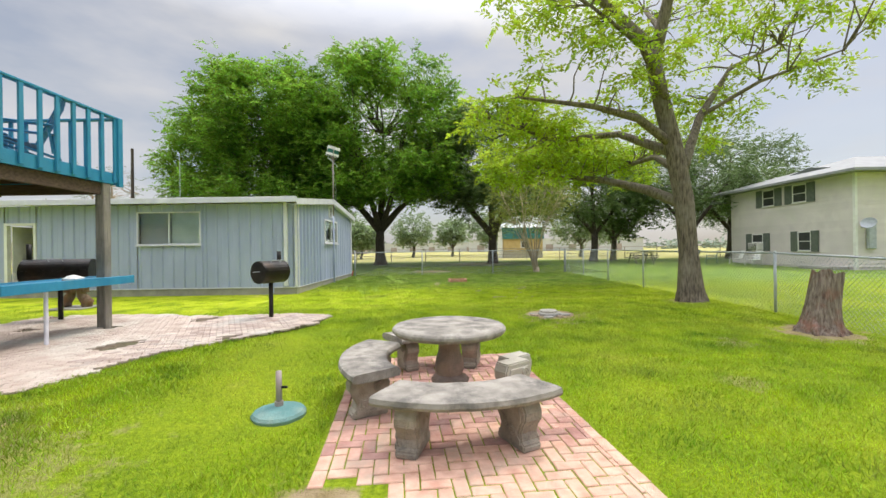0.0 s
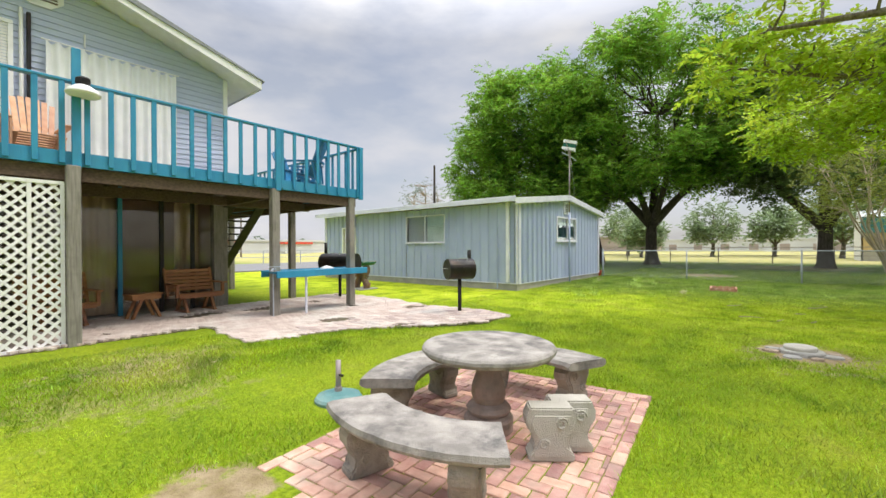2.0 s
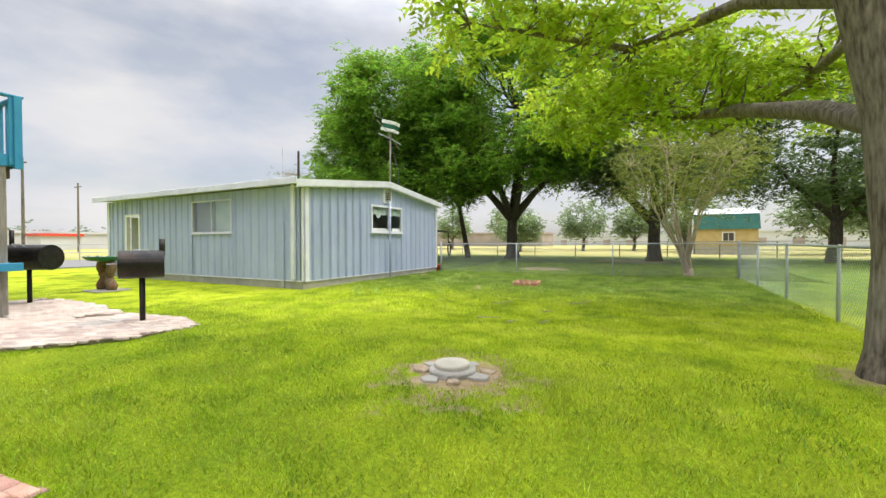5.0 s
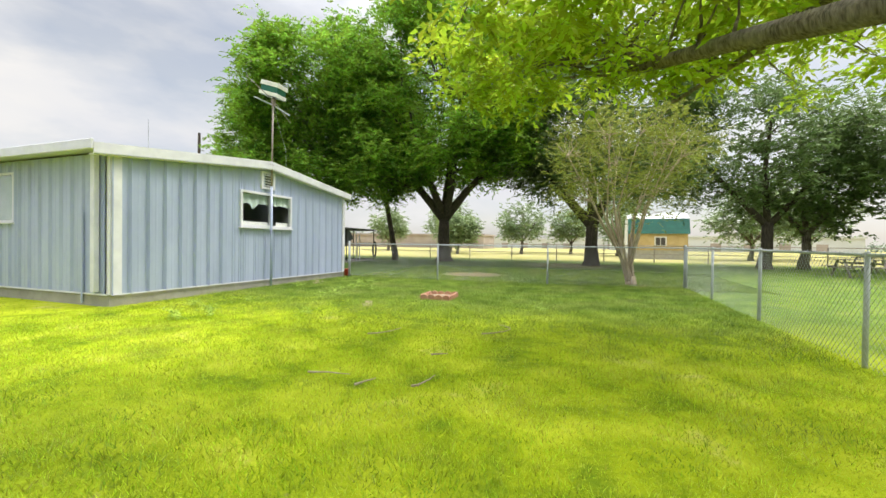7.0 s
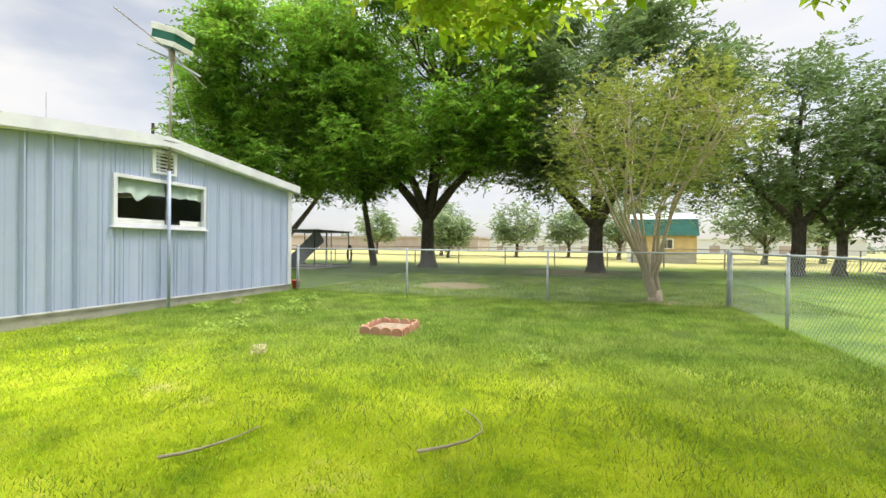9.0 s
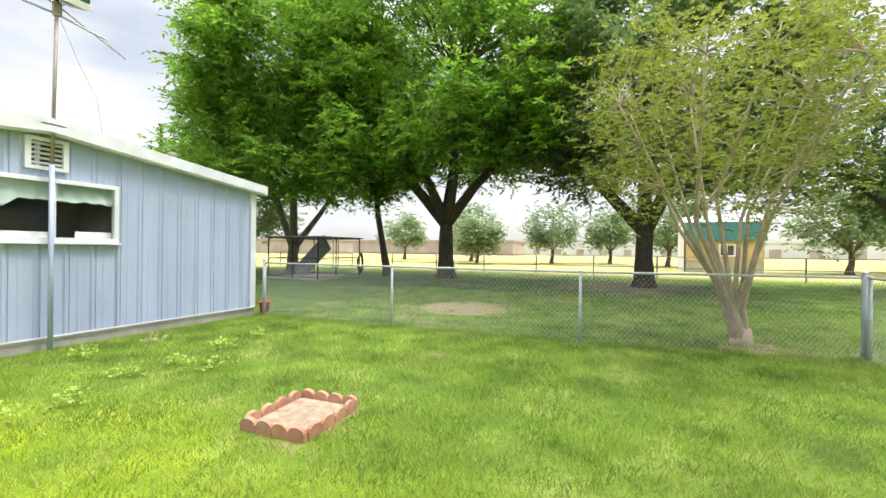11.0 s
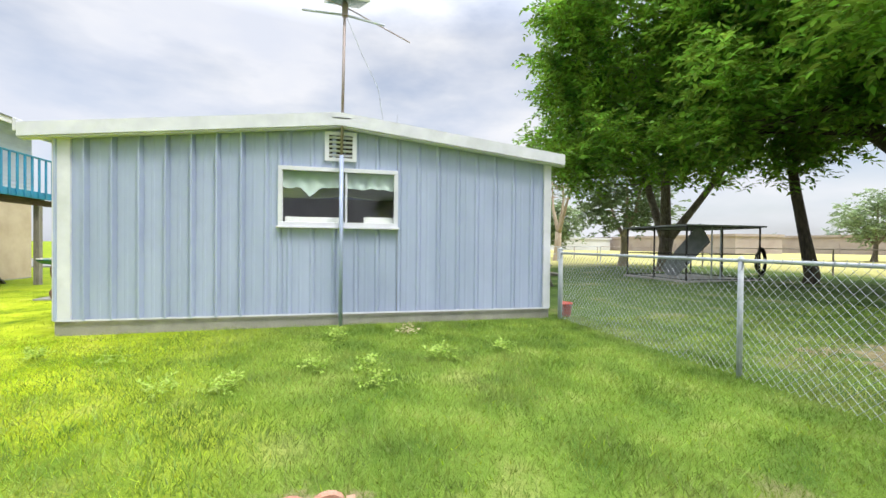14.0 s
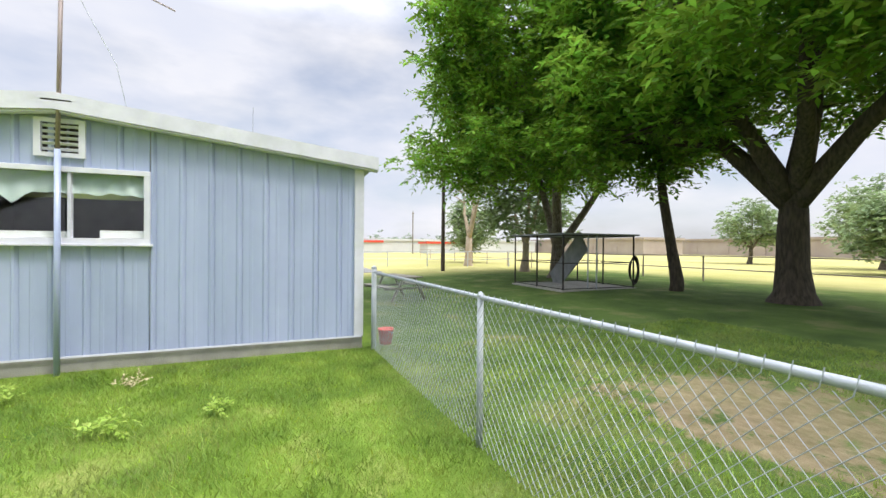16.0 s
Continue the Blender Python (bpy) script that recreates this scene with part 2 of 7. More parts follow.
# Both far leaf colours are paled and greyed to carry the distance haze.
M_LEAF_FAR = material("haze_paled_green_leaf", [(0.20, 0.28, 0.13), (0.31, 0.40, 0.20)], 0.3, 0.7, 0, 0, translucent=0.3, vary=0.3, island=True)
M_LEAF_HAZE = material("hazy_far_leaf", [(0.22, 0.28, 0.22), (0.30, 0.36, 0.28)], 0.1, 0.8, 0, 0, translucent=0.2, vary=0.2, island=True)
M_BLADE = material("grass_blade", [(0.09, 0.19, 0.006), (0.29, 0.42, 0.012), (0.50, 0.60, 0.025)], 1.7, 0.5, 0, 0, stain=(0.46, 0.42, 0.09), stain_scale=0.6, stain_amount=0.4, translucent=0.4, vary=0.42, island=True)
# Dry yellow grass, lightened further so its colour carries the sun on it.
M_BLADE_YELLOW_SUNLIT = material("sparse_sunlit_yellow_grass_blade", [(0.20, 0.32, 0.012), (0.44, 0.56, 0.022), (0.60, 0.67, 0.06)], 1.9, 0.5, 0, 0, stain=(0.60, 0.54, 0.16), stain_scale=0.8, stain_amount=0.5, translucent=0.4, vary=0.4, island=True)
M_BLADE_LONG = material("longer_green_grass_blade", [(0.11, 0.19, 0.025), (0.22, 0.33, 0.045), (0.36, 0.46, 0.08)], 2.0, 0.5, 0, 0, stain=(0.44, 0.42, 0.16), stain_scale=0.7, stain_amount=0.4, translucent=0.4, vary=0.3, island=True)
M_WEED = material("weed_leaf", [(0.28, 0.42, 0.05), (0.44, 0.58, 0.12)], 5, 0.55, 0, 0, translucent=0.35, vary=0.2, island=True)
M_DRYWEED = material("dry_straw", [(0.42, 0.36, 0.2), (0.58, 0.5, 0.3)], 5, 0.8, 0, 0)
M_RED = material("red_plastic", [(0.60, 0.05, 0.03), (0.72, 0.09, 0.05)], 5, 0.4, 0, 0.02)
M_YELLOW = material("ochre_board", [(0.52, 0.37, 0.16), (0.64, 0.48, 0.24)], 2, 0.8, 0, 0.1)
M_DKGREEN = material("dark_green_metal", [(0.01, 0.10, 0.075), (0.02, 0.15, 0.11)], 2, 0.5, 0.1, 0.05)
M_TARP = material("grey_tarpaulin", [(0.16, 0.17, 0.18), (0.26, 0.27, 0.28)], 3, 0.7, 0, 0.2, 20)
M_ROAD = material("worn_asphalt", [(0.17, 0.17, 0.17), (0.24, 0.235, 0.23)], 4, 0.95, 0, 0.3, 60)
M_FAR = material("pale_far_building", [(0.52, 0.53, 0.54), (0.62, 0.63, 0.64)], 0.2, 0.8, 0, 0)
M_FARDARK = material("brown_far_fence", [(0.33, 0.27, 0.24), (0.42, 0.36, 0.32)], 0.3, 0.9, 0, 0)


def ground_material():
    """Mown lawn in the yard with sunlight painted into its thin yellow middle, coarser grass darkened with shade under
    the big trees, dry pasture far off, bare soil in patches.
    """
    m = bpy.data.materials.new("lawn_and_pasture")
    m.use_nodes = True
    n, l = m.node_tree.nodes, m.node_tree.links
    p = n["Principled BSDF"]
    p.inputs["Roughness"].default_value = 0.95
    p.inputs["Specular IOR Level"].default_value = 0.15
    geo = n.new("ShaderNodeNewGeometry")

    def noise_at(scale, detail=6, rough=0.6):
        t = n.new("ShaderNodeTexNoise")
        t.inputs["Scale"].default_value, t.inputs["Detail"].default_value, t.inputs["Roughness"].default_value = scale, detail, rough
        l.new(geo.outputs["Position"], t.inputs["Vector"])
        return t.outputs[0]

    def ramp(fac, stops):
        r = n.new("ShaderNodeValToRGB")
        r.color_ramp.elements[0].position, r.color_ramp.elements[0].color = stops[0][0], (*stops[0][1], 1)
        r.color_ramp.elements[1].position, r.color_ramp.elements[1].color = stops[-1][0], (*stops[-1][1], 1)
        for q, c in stops[1:-1]:
            r.color_ramp.elements.new(q).color = (*c, 1)
        l.new(fac, r.inputs[0])
        return r.outputs[0]

    def mix(fac, a, b):
        x = n.new("ShaderNodeMix"); x.data_type = "RGBA"
        l.new(fac, x.inputs[0]); l.new(a, x.inputs[6]); l.new(b, x.inputs[7])
        return x.outputs[2]

    def rng(v, a, b, c=0.0, d=1.0):
        x = n.new("ShaderNodeMapRange"); x.interpolation_type = "SMOOTHSTEP"
        x.inputs[1].default_value, x.inputs[2].default_value, x.inputs[3].default_value, x.inputs[4].default_value = a, b, c, d
        l.new(v, x.inputs[0])
        return x.outputs[0]

    def math2(op, a, b):
        x = n.new("ShaderNodeMath"); x.operation = op
        for i, v in enumerate((a, b)):
            if isinstance(v, (int, float)):
                x.inputs[i].default_value = v
            else:
                l.new(v, x.inputs[i])
        return x.outputs[0]

    sep = n.new("ShaderNodeSeparateXYZ"); l.new(geo.outputs["Position"], sep.inputs[0])
    lawn = ramp(noise_at(0.55, 8, 0.62), [(0.3, (0.12, 0.22, 0.008)), (0.5, (0.25, 0.35, 0.010)), (0.6, (0.34, 0.41, 0.016)), (0.72, (0.44, 0.39, 0.08))])
    fine = ramp(noise_at(26, 5), [(0.34, (0.035, 0.07, 0.005)), (0.66, (0.30, 0.38, 0.02))])
    lush = ramp(noise_at(1.3, 8), [(0.3, (0.07, 0.14, 0.02)), (0.55, (0.18, 0.28, 0.04)), (0.75, (0.36, 0.38, 0.12))])
    half = n.new("ShaderNodeValue"); half.outputs[0].default_value = 0.5
    lawn = mix(half.outputs[0], lawn, fine)
    # coarse grass past the back fence, its dark tone holding the elms' shade
    shaded_rough_grass = ramp(noise_at(0.8, 8), [(0.3, (0.05, 0.09, 0.02)), (0.55, (0.10, 0.16, 0.035)), (0.75, (0.26, 0.23, 0.11))])
    pasture = ramp(noise_at(0.12, 8), [(0.3, (0.34, 0.34, 0.10)), (0.7, (0.50, 0.44, 0.20))])
    soil = ramp(noise_at(7, 8), [(0.3, (0.24, 0.16, 0.10)), (0.7, (0.46, 0.34, 0.24))])
    wob = math2("MULTIPLY", math2("SUBTRACT", noise_at(0.5, 5), 0.5), 3.0)
    yy = math2("ADD", sep.outputs["Y"], wob)
    # thin yellow grass of the mid lawn, with sunlit brightness in its tones
    thin = ramp(noise_at(1.1, 9, 0.68), [(0.34, (0.11, 0.20, 0.006)), (0.48, (0.36, 0.45, 0.012)), (0.6, (0.50, 0.57, 0.03)), (0.72, (0.58, 0.52, 0.16))])
    lawn = mix(math2("MULTIPLY", rng(yy, 7.0, 12.0), rng(sep.outputs["X"], 8.5, 7.0)), lawn, thin)
    lawn = mix(rng(yy, 14.0, 18.0), lawn, lush)
    col = mix(math2("MULTIPLY", rng(yy, 21.3, 22.6), rng(sep.outputs["X"], 9.0, 7.0)), lawn, shaded_rough_grass)
    col = mix(rng(yy, 38.0, 44.0), col, pasture)
    col = mix(math2("MULTIPLY", rng(sep.outputs["X"], -18.0, -24.0), rng(yy, 16, 24)), col, pasture)
    # bare patches: x, y, radius
    for x, y, r, k in ((-0.7, 25.0, 1.6, 0.6), (6.4, 6.9, 0.75, 0.8), (2.35, 8.75, 0.85, 0.9), (6.2, 10.4, 0.6, 0.7), (0.6, 17.5, 0.6, 0.75),
                       (-0.8, 2.25, 0.5, 0.85), (-4.4, 3.0, 1.0, 0.5), (3.4, 4.6, 0.3, 0.4), (4.6, 6.4, 0.35, 0.6), (3.0, 33.0, 3.0, 0.5), (0.6, 20.3, 0.3, 0.4), (1.6, 27.5, 0.9, 0.5),
                       (-3.6, 2.6, 1.2, 0.4), (5.3, 23.1, 0.6, 0.8)):
        v = n.new("ShaderNodeVectorMath"); v.operation = "DISTANCE"
        l.new(geo.outputs["Position"], v.inputs[0]); v.inputs[1].default_value = (x, y, 0.05)
        d = math2("ADD", v.outputs["Value"], math2("MULTIPLY", math2("SUBTRACT", noise_at(3.2, 8, 0.7), 0.5), 3.4 * r))
        col = mix(rng(d, r * 1.05, r * 0.55, 0.0, k), col, soil)
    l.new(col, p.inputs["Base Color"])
    b = n.new("ShaderNodeBump"); b.inputs["Strength"].default_value, b.inputs["Distance"].default_value = 0.7, 0.05
    l.new(noise_at(45, 5), b.inputs["Height"]); l.new(b.outputs[0], p.inputs["Normal"])
    return m


M_GROUND = ground_material()


# ---- building helpers ----
def smooth01(a, b, v):
    v = min(1.0, max(0.0, (v - a) / (b - a)))
    return v * v * (3 - 2 * v)


def ground_z(x, y):
    """The lie of the land: almost level, rising a little away from the table."""
    near = -0.045 + max(0.115 * smooth01(6.2, 9.6, y), 0.108 * smooth01(-1.8, -4.0, x))
    return near + 0.04 * smooth01(12, 20, y) + 0.16 * smooth01(24, 33, y)


def frame_of(ob):
    m = Matrix.Identity(4)
    while ob:
        m = ob.matrix_basis @ m
        ob = ob.parent
    return m


def mesh_of(name, bm, mat, smooth=False):
    me = bpy.data.meshes.new(name)
    bm.normal_update()
    bm.to_mesh(me)
    bm.free()
    me.materials.append(mat)
    if smooth:
        me.shade_smooth()
    return me


def part(name, bm, mat, parent, label="", smooth=False, local=False):
    """One mesh, given in world coordinates (or local ones), under a thing or a part."""
    if not local:
        bm.transform(frame_of(parent).inverted())
    ob = new(name, mesh_of(name, bm, mat, smooth))
    ob.parent = parent
    return tagged(ob, label)


def piece(name, me, m, parent):
    """A piece that shares its mesh with others; m in world coordinates."""
    ob = new(name, me)
    ob.parent = parent
    ob.matrix_basis = frame_of(parent).inverted() @ m
    return ob


def thing(name, at, label, category, group="", kind="", turn=0):
    ob = new(name)
    ob.empty_display_size = 0.1
    ob.matrix_basis = pose(*at, 0, 0, turn)
    return tagged(ob, label, category, group, kind)


def whole(name, bm, mat, label="", category="", group="", kind="", smooth=False):
    return tagged(new(name, mesh_of(name, bm, mat, smooth)), label, category, group, kind)


def box(bm, lo, hi, bevel=0.0, m=None):
    c = [(a + b) / 2 for a, b in zip(lo, hi)]
    s = [abs(b - a) for a, b in zip(lo, hi)]
    r = bmesh.ops.create_cube(bm, size=1, matrix=(m or Matrix.Identity(4)) @ Matrix.LocRotScale(c, None, s))
    if bevel:
        es = list({e for v in r["verts"] for e in v.link_edges})
        bmesh.ops.bevel(bm, geom=es, offset=bevel, segments=1, affect="EDGES")
    return bm


def boxed(lo, hi, bevel=0.0, m=None):
    return box(bmesh.new(), lo, hi, bevel, m)


def bar(bm, a, b, w, h=None, up=(0, 0, 1)):
    """A square bar from a to b."""
    a, b = Vector(a), Vector(b)
    d = b - a
    z = d.normalized()
    x = Vector(up).cross(z)
    if x.length < 1e-4:
        x = Vector((1, 0, 0))
    x.normalize()
    y = z.cross(x)
    m = Matrix((x, y, z)).transposed().to_4x4()
    m.translation = (a + b) / 2
    bmesh.ops.create_cube(bm, size=1, matrix=m @ Matrix.Diagonal((w, h or w, d.length, 1)))
    return bm


def tube(bm, pts, radii, sides=8, cap=True):
    """A tapered tube through points."""
    pts = [Vector(q) for q in pts]
    if isinstance(radii, (int, float)):
        radii = [radii] * len(pts)
    rings = []
    ref = Vector((0.13, 0.97, 0.21))
    for i, q in enumerate(pts):
        d = (pts[min(i + 1, len(pts) - 1)] - pts[max(i - 1, 0)]).normalized()
        x = ref.cross(d)
        if x.length < 0.05:
            x = Vector((1, 0, 0)).cross(d)
        x.normalize()
        y = d.cross(x)
        rings.append([bm.verts.new(q + (x * math.cos(2 * math.pi * k / sides) + y * math.sin(2 * math.pi * k / sides)) * radii[i]) for k in range(sides)])
    for r0, r1 in zip(rings, rings[1:]):
        for k in range(sides):
            bm.faces.new((r0[k], r0[(k + 1) % sides], r1[(k + 1) % sides], r1[k]))
    if cap:
        bm.faces.new(rings[0][::-1])
        bm.faces.new(rings[-1])
    return bm


def lathe(bm, profile, at, sides=32, wobble=0.0):
    """Turn (radius, height) pairs about the vertical."""
    rings = []
    for r, z in profile:
        rings.append([bm.verts.new((at[0] + r * (1 + wobble * noise.noise((k * 0.9, z * 9, at[0]))) * math.cos(2 * math.pi * k / sides),
                                    at[1] + r * (1 + wobble * noise.noise((k * 0.9, z * 9, at[0]))) * math.sin(2 * math.pi * k / sides), at[2] + z)) for k in range(sides)])
    for r0, r1 in zip(rings, rings[1:]):
        for k in range(sides):
            bm.faces.new((r0[k], r0[(k + 1) % sides], r1[(k + 1) % sides], r1[k]))
    bm.faces.new(rings[0][::-1])
    bm.faces.new(rings[-1])
    return bm


def prism(bm, outline, axis_from, axis_to, m=None):
    """Extrude a 2D outline (u, v) along a third axis w; m takes (u, w, v) to the world."""
    m = m or Matrix.Identity(4)
    a = [bm.verts.new(m @ Vector((u, axis_from, v))) for u, v in outline]
    b = [bm.verts.new(m @ Vector((u, axis_to, v))) for u, v in outline]
    k = len(outline)
    for i in range(k):
        bm.faces.new((a[i], a[(i + 1) % k], b[(i + 1) % k], b[i]))
    bm.faces.new(a[::-1])
    bm.faces.new(b)
    bmesh.ops.recalc_face_normals(bm, faces=bm.faces[:])
    return bm


# ---- ground ----
def build_ground():
    bm = bmesh.new()
    xs = [-1500, -600, -250, -120, -70, -45] + [-30 + 1.5 * i for i in range(41)] + [45, 70, 120, 250, 600, 1500]
    ys = [-1500, -500, -150, -60, -25] + [-10 + 1.0 * i for i in range(61)] + [60, 80, 120, 250, 600, 1500]
    grid = [[bm.verts.new((x, y, ground_z(x, y) + (0.008 * noise.noise((x * 0.7, y * 0.7, 0)) if abs(x) < 30 and -10 < y < 50 else 0))) for x in xs] for y in ys]
    for r0, r1 in zip(grid, grid[1:]):
        for i in range(len(xs) - 1):
            bm.faces.new((r0[i], r0[i + 1], r1[i + 1], r1[i]))
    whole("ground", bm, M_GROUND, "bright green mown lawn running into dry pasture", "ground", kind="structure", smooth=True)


build_ground()


# ---- shed ----
SX0, SX1, SY0, SY1 = -15.9, -4.87, 13.55, 21.6
S_BASE, S_EAVE, S_RIDGE_Y, S_RIDGE = 0.31, 3.10, 17.66, 3.56


def shed_top(y):
    return S_EAVE + (S_RIDGE - S_EAVE) * (1 - abs(y - S_RIDGE_Y) / (S_RIDGE_Y - SY0))


def ribbed_panels(parent, along, fixed, out, u0, u1, top, openings, pitch=0.365, strong=None):
    """Sheet panels, each a flat pan with a raised rib at its first edge; openings are (u0, u1, z0, z1)."""
    cuts = {u0, u1}
    u = u0
    while u < u1:
        cuts.add(u)
        u += pitch
    for a, b, _, _ in openings:
        cuts |= {a, b}
    cuts = sorted(cuts)
    for a, b in zip(cuts, cuts[1:]):
        if b - a < 0.012:
            continue
        spans = [(S_BASE, None)]
        for oa, ob_, z0, z1 in openings:
            if a >= oa - 1e-4 and b <= ob_ + 1e-4:
                spans = [(S_BASE, z0), (z1, None)] if z0 > S_BASE + 0.05 else [(z1, None)]
        for zl, zh in spans:
            bm = bmesh.new()
            w = b - a
            rib = 0.042
            prof = [(0, 0)]
            if w > 0.12:
                deep = strong(a) if strong else rib
                prof = [(0, deep), (0.024, deep), (0.05, 0.003), (0.057, -0.008), (0.069, -0.008), (0.071, 0.003), (w * 0.44, 0.003), (w * 0.47, 0.008), (w * 0.55, 0.008), (w * 0.58, 0.003), (w - 0.026, 0.003), (w, strong(b) if strong else rib)]
            else:
                prof = [(0, 0.004), (w, 0.004)]
            lo, hi = [], []
            for du, dd in prof:
                uu = a + du
                z2 = zh if zh is not None else top(uu)
                q = fixed + out * dd
                lo.append(bm.verts.new((uu, q, zl) if along == "x" else (q, uu, zl)))
                hi.append(bm.verts.new((uu, q, z2) if along == "x" else (q, uu, z2)))
            for i in range(len(prof) - 1):
                bm.faces.new((lo[i], lo[i + 1], hi[i + 1], hi[i]))
            bmesh.ops.recalc_face_normals(bm, faces=bm.faces[:])
            part("wall_panel", bm, M_SHED, parent)


def wall_with_holes(bm, along, q0, q1, u0, u1, z0, top, openings):
    """A solid wall in slabs round its openings; top is a function of u."""
    cuts = sorted({u0, u1, *[o[0] for o in openings], *[o[1] for o in openings]} | ({S_RIDGE_Y} if along == "y" and u0 < S_RIDGE_Y < u1 else set()))
    for a, b in zip(cuts, cuts[1:]):
        spans = [(z0, None)]
        for oa, ob_, za, zb in openings:
            if a >= oa - 1e-4 and b <= ob_ + 1e-4:
                spans = ([(z0, za)] if za > z0 + 0.02 else []) + [(zb, None)]
        for zl, zh in spans:
            ha, hb = (zh, zh) if zh is not None else (top(a), top(b))
            pts = [(a, zl), (b, zl), (b, hb), (a, ha)]
            vs = []
            for q in (q0, q1):
                vs.append([bm.verts.new((u, q, z) if along == "x" else (q, u, z)) for u, z in pts])
            for i in range(4):
                bm.faces.new((vs[0][i], vs[0][(i + 1) % 4], vs[1][(i + 1) % 4], vs[1][i]))
            bm.faces.new(vs[0][::-1]); bm.faces.new(vs[1])
    bmesh.ops.recalc_face_normals(bm, faces=bm.faces[:])
    return bm


def window_unit(parent, along, q, out, u0, u1, z0, z1, frame_mat, fw=0.05, depth=0.05, mullions=(), sill=True, pane_mat=None, name="window"):
    """A framed window: frame bars, mullions and panes."""
    def bx(ua, ub, za, zb, qa, qb):
        lo, hi = (ua, qa, za), (ub, qb, zb)
        if along == "y":
            lo, hi = (qa, ua, za), (qb, ub, zb)
        return boxed(tuple(min(a, b) for a, b in zip(lo, hi)), tuple(max(a, b) for a, b in zip(lo, hi)), 0.004)
    qo, qi = q + out * depth, q - out * 0.03
    f = bx(u0, u1, z1 - fw, z1, qo, qi)
    for ua, ub, za, zb in ((u0, u1, z0, z0 + fw), (u0, u0 + fw, z0 + fw, z1 - fw), (u1 - fw, u1, z0 + fw, z1 - fw)):
        g = bx(ua, ub, za, zb, qo, qi)
        me = bpy.data.meshes.new("t"); g.to_mesh(me); g.free(); f.from_mesh(me); bpy.data.meshes.remove(me)
    win = part(name, f, frame_mat, parent)
    edges = [u0 + fw, *mullions, u1 - fw]
    for mu in mullions:
        part("mullion", bx(mu - 0.02, mu + 0.02, z0 + fw, z1 - fw, q + out * depth * 0.7, qi), frame_mat, win)
    for a, b in zip(edges, edges[1:]):
        pane = part("pane", bx(a, b, z0 + fw, z1 - fw, q + out * 0.012, q + out * 0.006), pane_mat or M_GLASS, win)
        pane.visible_shadow = False
    if sill:
        part("window_sill", bx(u0 - 0.03, u1 + 0.03, z0 - 0.035, z0, q + out * (depth + 0.03), qi), frame_mat, win)
    return win


def build_shed():
    shed = thing("shed", ((SX0 + SX1) / 2, (SY0 + SY1) / 2, 0), "long blue-grey sheet metal shed on a concrete slab", "shed")
    F_WIN, F_DOOR, G_WIN = (-10.12, -8.0, 1.76, 2.86), (-14.5, -13.45, 0.31, 2.55), (16.68, 18.67, 1.80, 2.80)
    part("slab", boxed((SX0 - 0.02, SY0 - 0.02, -0.1), (SX1 + 0.02, SY1 + 0.02, S_BASE - 0.01), 0.01), M_CONC, shed, "chipped concrete slab edge")
    flat = lambda u: S_EAVE
    part("wall", wall_with_holes(bmesh.new(), "x", SY0 + 0.01, SY0 + 0.1, SX0, SX1 - 0.002, S_BASE - 0.006, flat, [F_DOOR, F_WIN]), M_INNER, shed)
    part("wall", wall_with_holes(bmesh.new(), "x", SY1 - 0.1, SY1, SX0, SX1 - 0.002, S_BASE - 0.006, flat, []), M_SHED, shed)
    part("wall", wall_with_holes(bmesh.new(), "y", SX1 - 0.1, SX1 - 0.01, SY0 + 0.1, SY1 - 0.1, S_BASE - 0.006, shed_top, [G_WIN]), M_INNER, shed)
    part("wall", wall_with_holes(bmesh.new(), "y", SX0, SX0 + 0.1, SY0 + 0.1, SY1 - 0.1, S_BASE - 0.006, shed_top, [(13.8, 16.2, 0.8, 2.6)]), M_SHED, shed)
    part("partition", boxed((-12.7, SY0 + 0.1, S_BASE - 0.005), (-12.6, SY1 - 0.1, S_EAVE - 0.02)), M_INNER, shed)
    ribbed_panels(shed, "x", SY0, -1, SX0, SX1, flat, [F_DOOR, F_WIN])
    ribbed_panels(shed, "y", SX1, 1, SY0, SY1, shed_top, [G_WIN], strong=lambda u: 0.075 if u < 16.3 else 0.026)
    # roof: two ridged slopes with a fascia all round
    for s, y_e in ((0, SY0 - 0.38), (1, SY1 + 0.24)):
        bm = bmesh.new()
        slope = (S_RIDGE - S_EAVE) / (S_RIDGE_Y - SY0)
        ze = S_RIDGE + 0.14 - slope * abs(y_e - S_RIDGE_Y)
        m = Matrix(((0, 1, 0, 0), (1, 0, 0, 0), (0, 0, 1, 0), (0, 0, 0, 1)))
        prism(bm, [(S_RIDGE_Y, S_RIDGE + 0.02), (S_RIDGE_Y, S_RIDGE + 0.14), (y_e, ze), (y_e, ze - 0.1)], SX0 - 0.3, SX1 + 0.16, m)
        x = SX0 - 0.3
        roof = part("roof", bm, M_ROOF, shed)
        rb = bmesh.new()
        while x < SX1:
            bar(rb, (x, S_RIDGE_Y, S_RIDGE + 0.15), (x, y_e, ze + 0.01), 0.03, 0.03)
            x += 0.5
        part("standing_seam", rb, M_ROOF, roof)
        fb = bmesh.new()
        prism(fb, [(S_RIDGE_Y, S_RIDGE - 0.06), (S_RIDGE_Y, S_RIDGE + 0.155), (y_e, ze + 0.015), (y_e, ze - 0.185)], SX1 + 0.162, SX1 + 0.19, m)
        part("fascia", fb, M_TRIM, shed)
        part("drip_edge", bar(bmesh.new(), (SX1 + 0.1, S_RIDGE_Y, S_RIDGE - 0.075), (SX1 + 0.1, y_e, ze - 0.2), 0.13, 0.022), M_TRIM, shed)
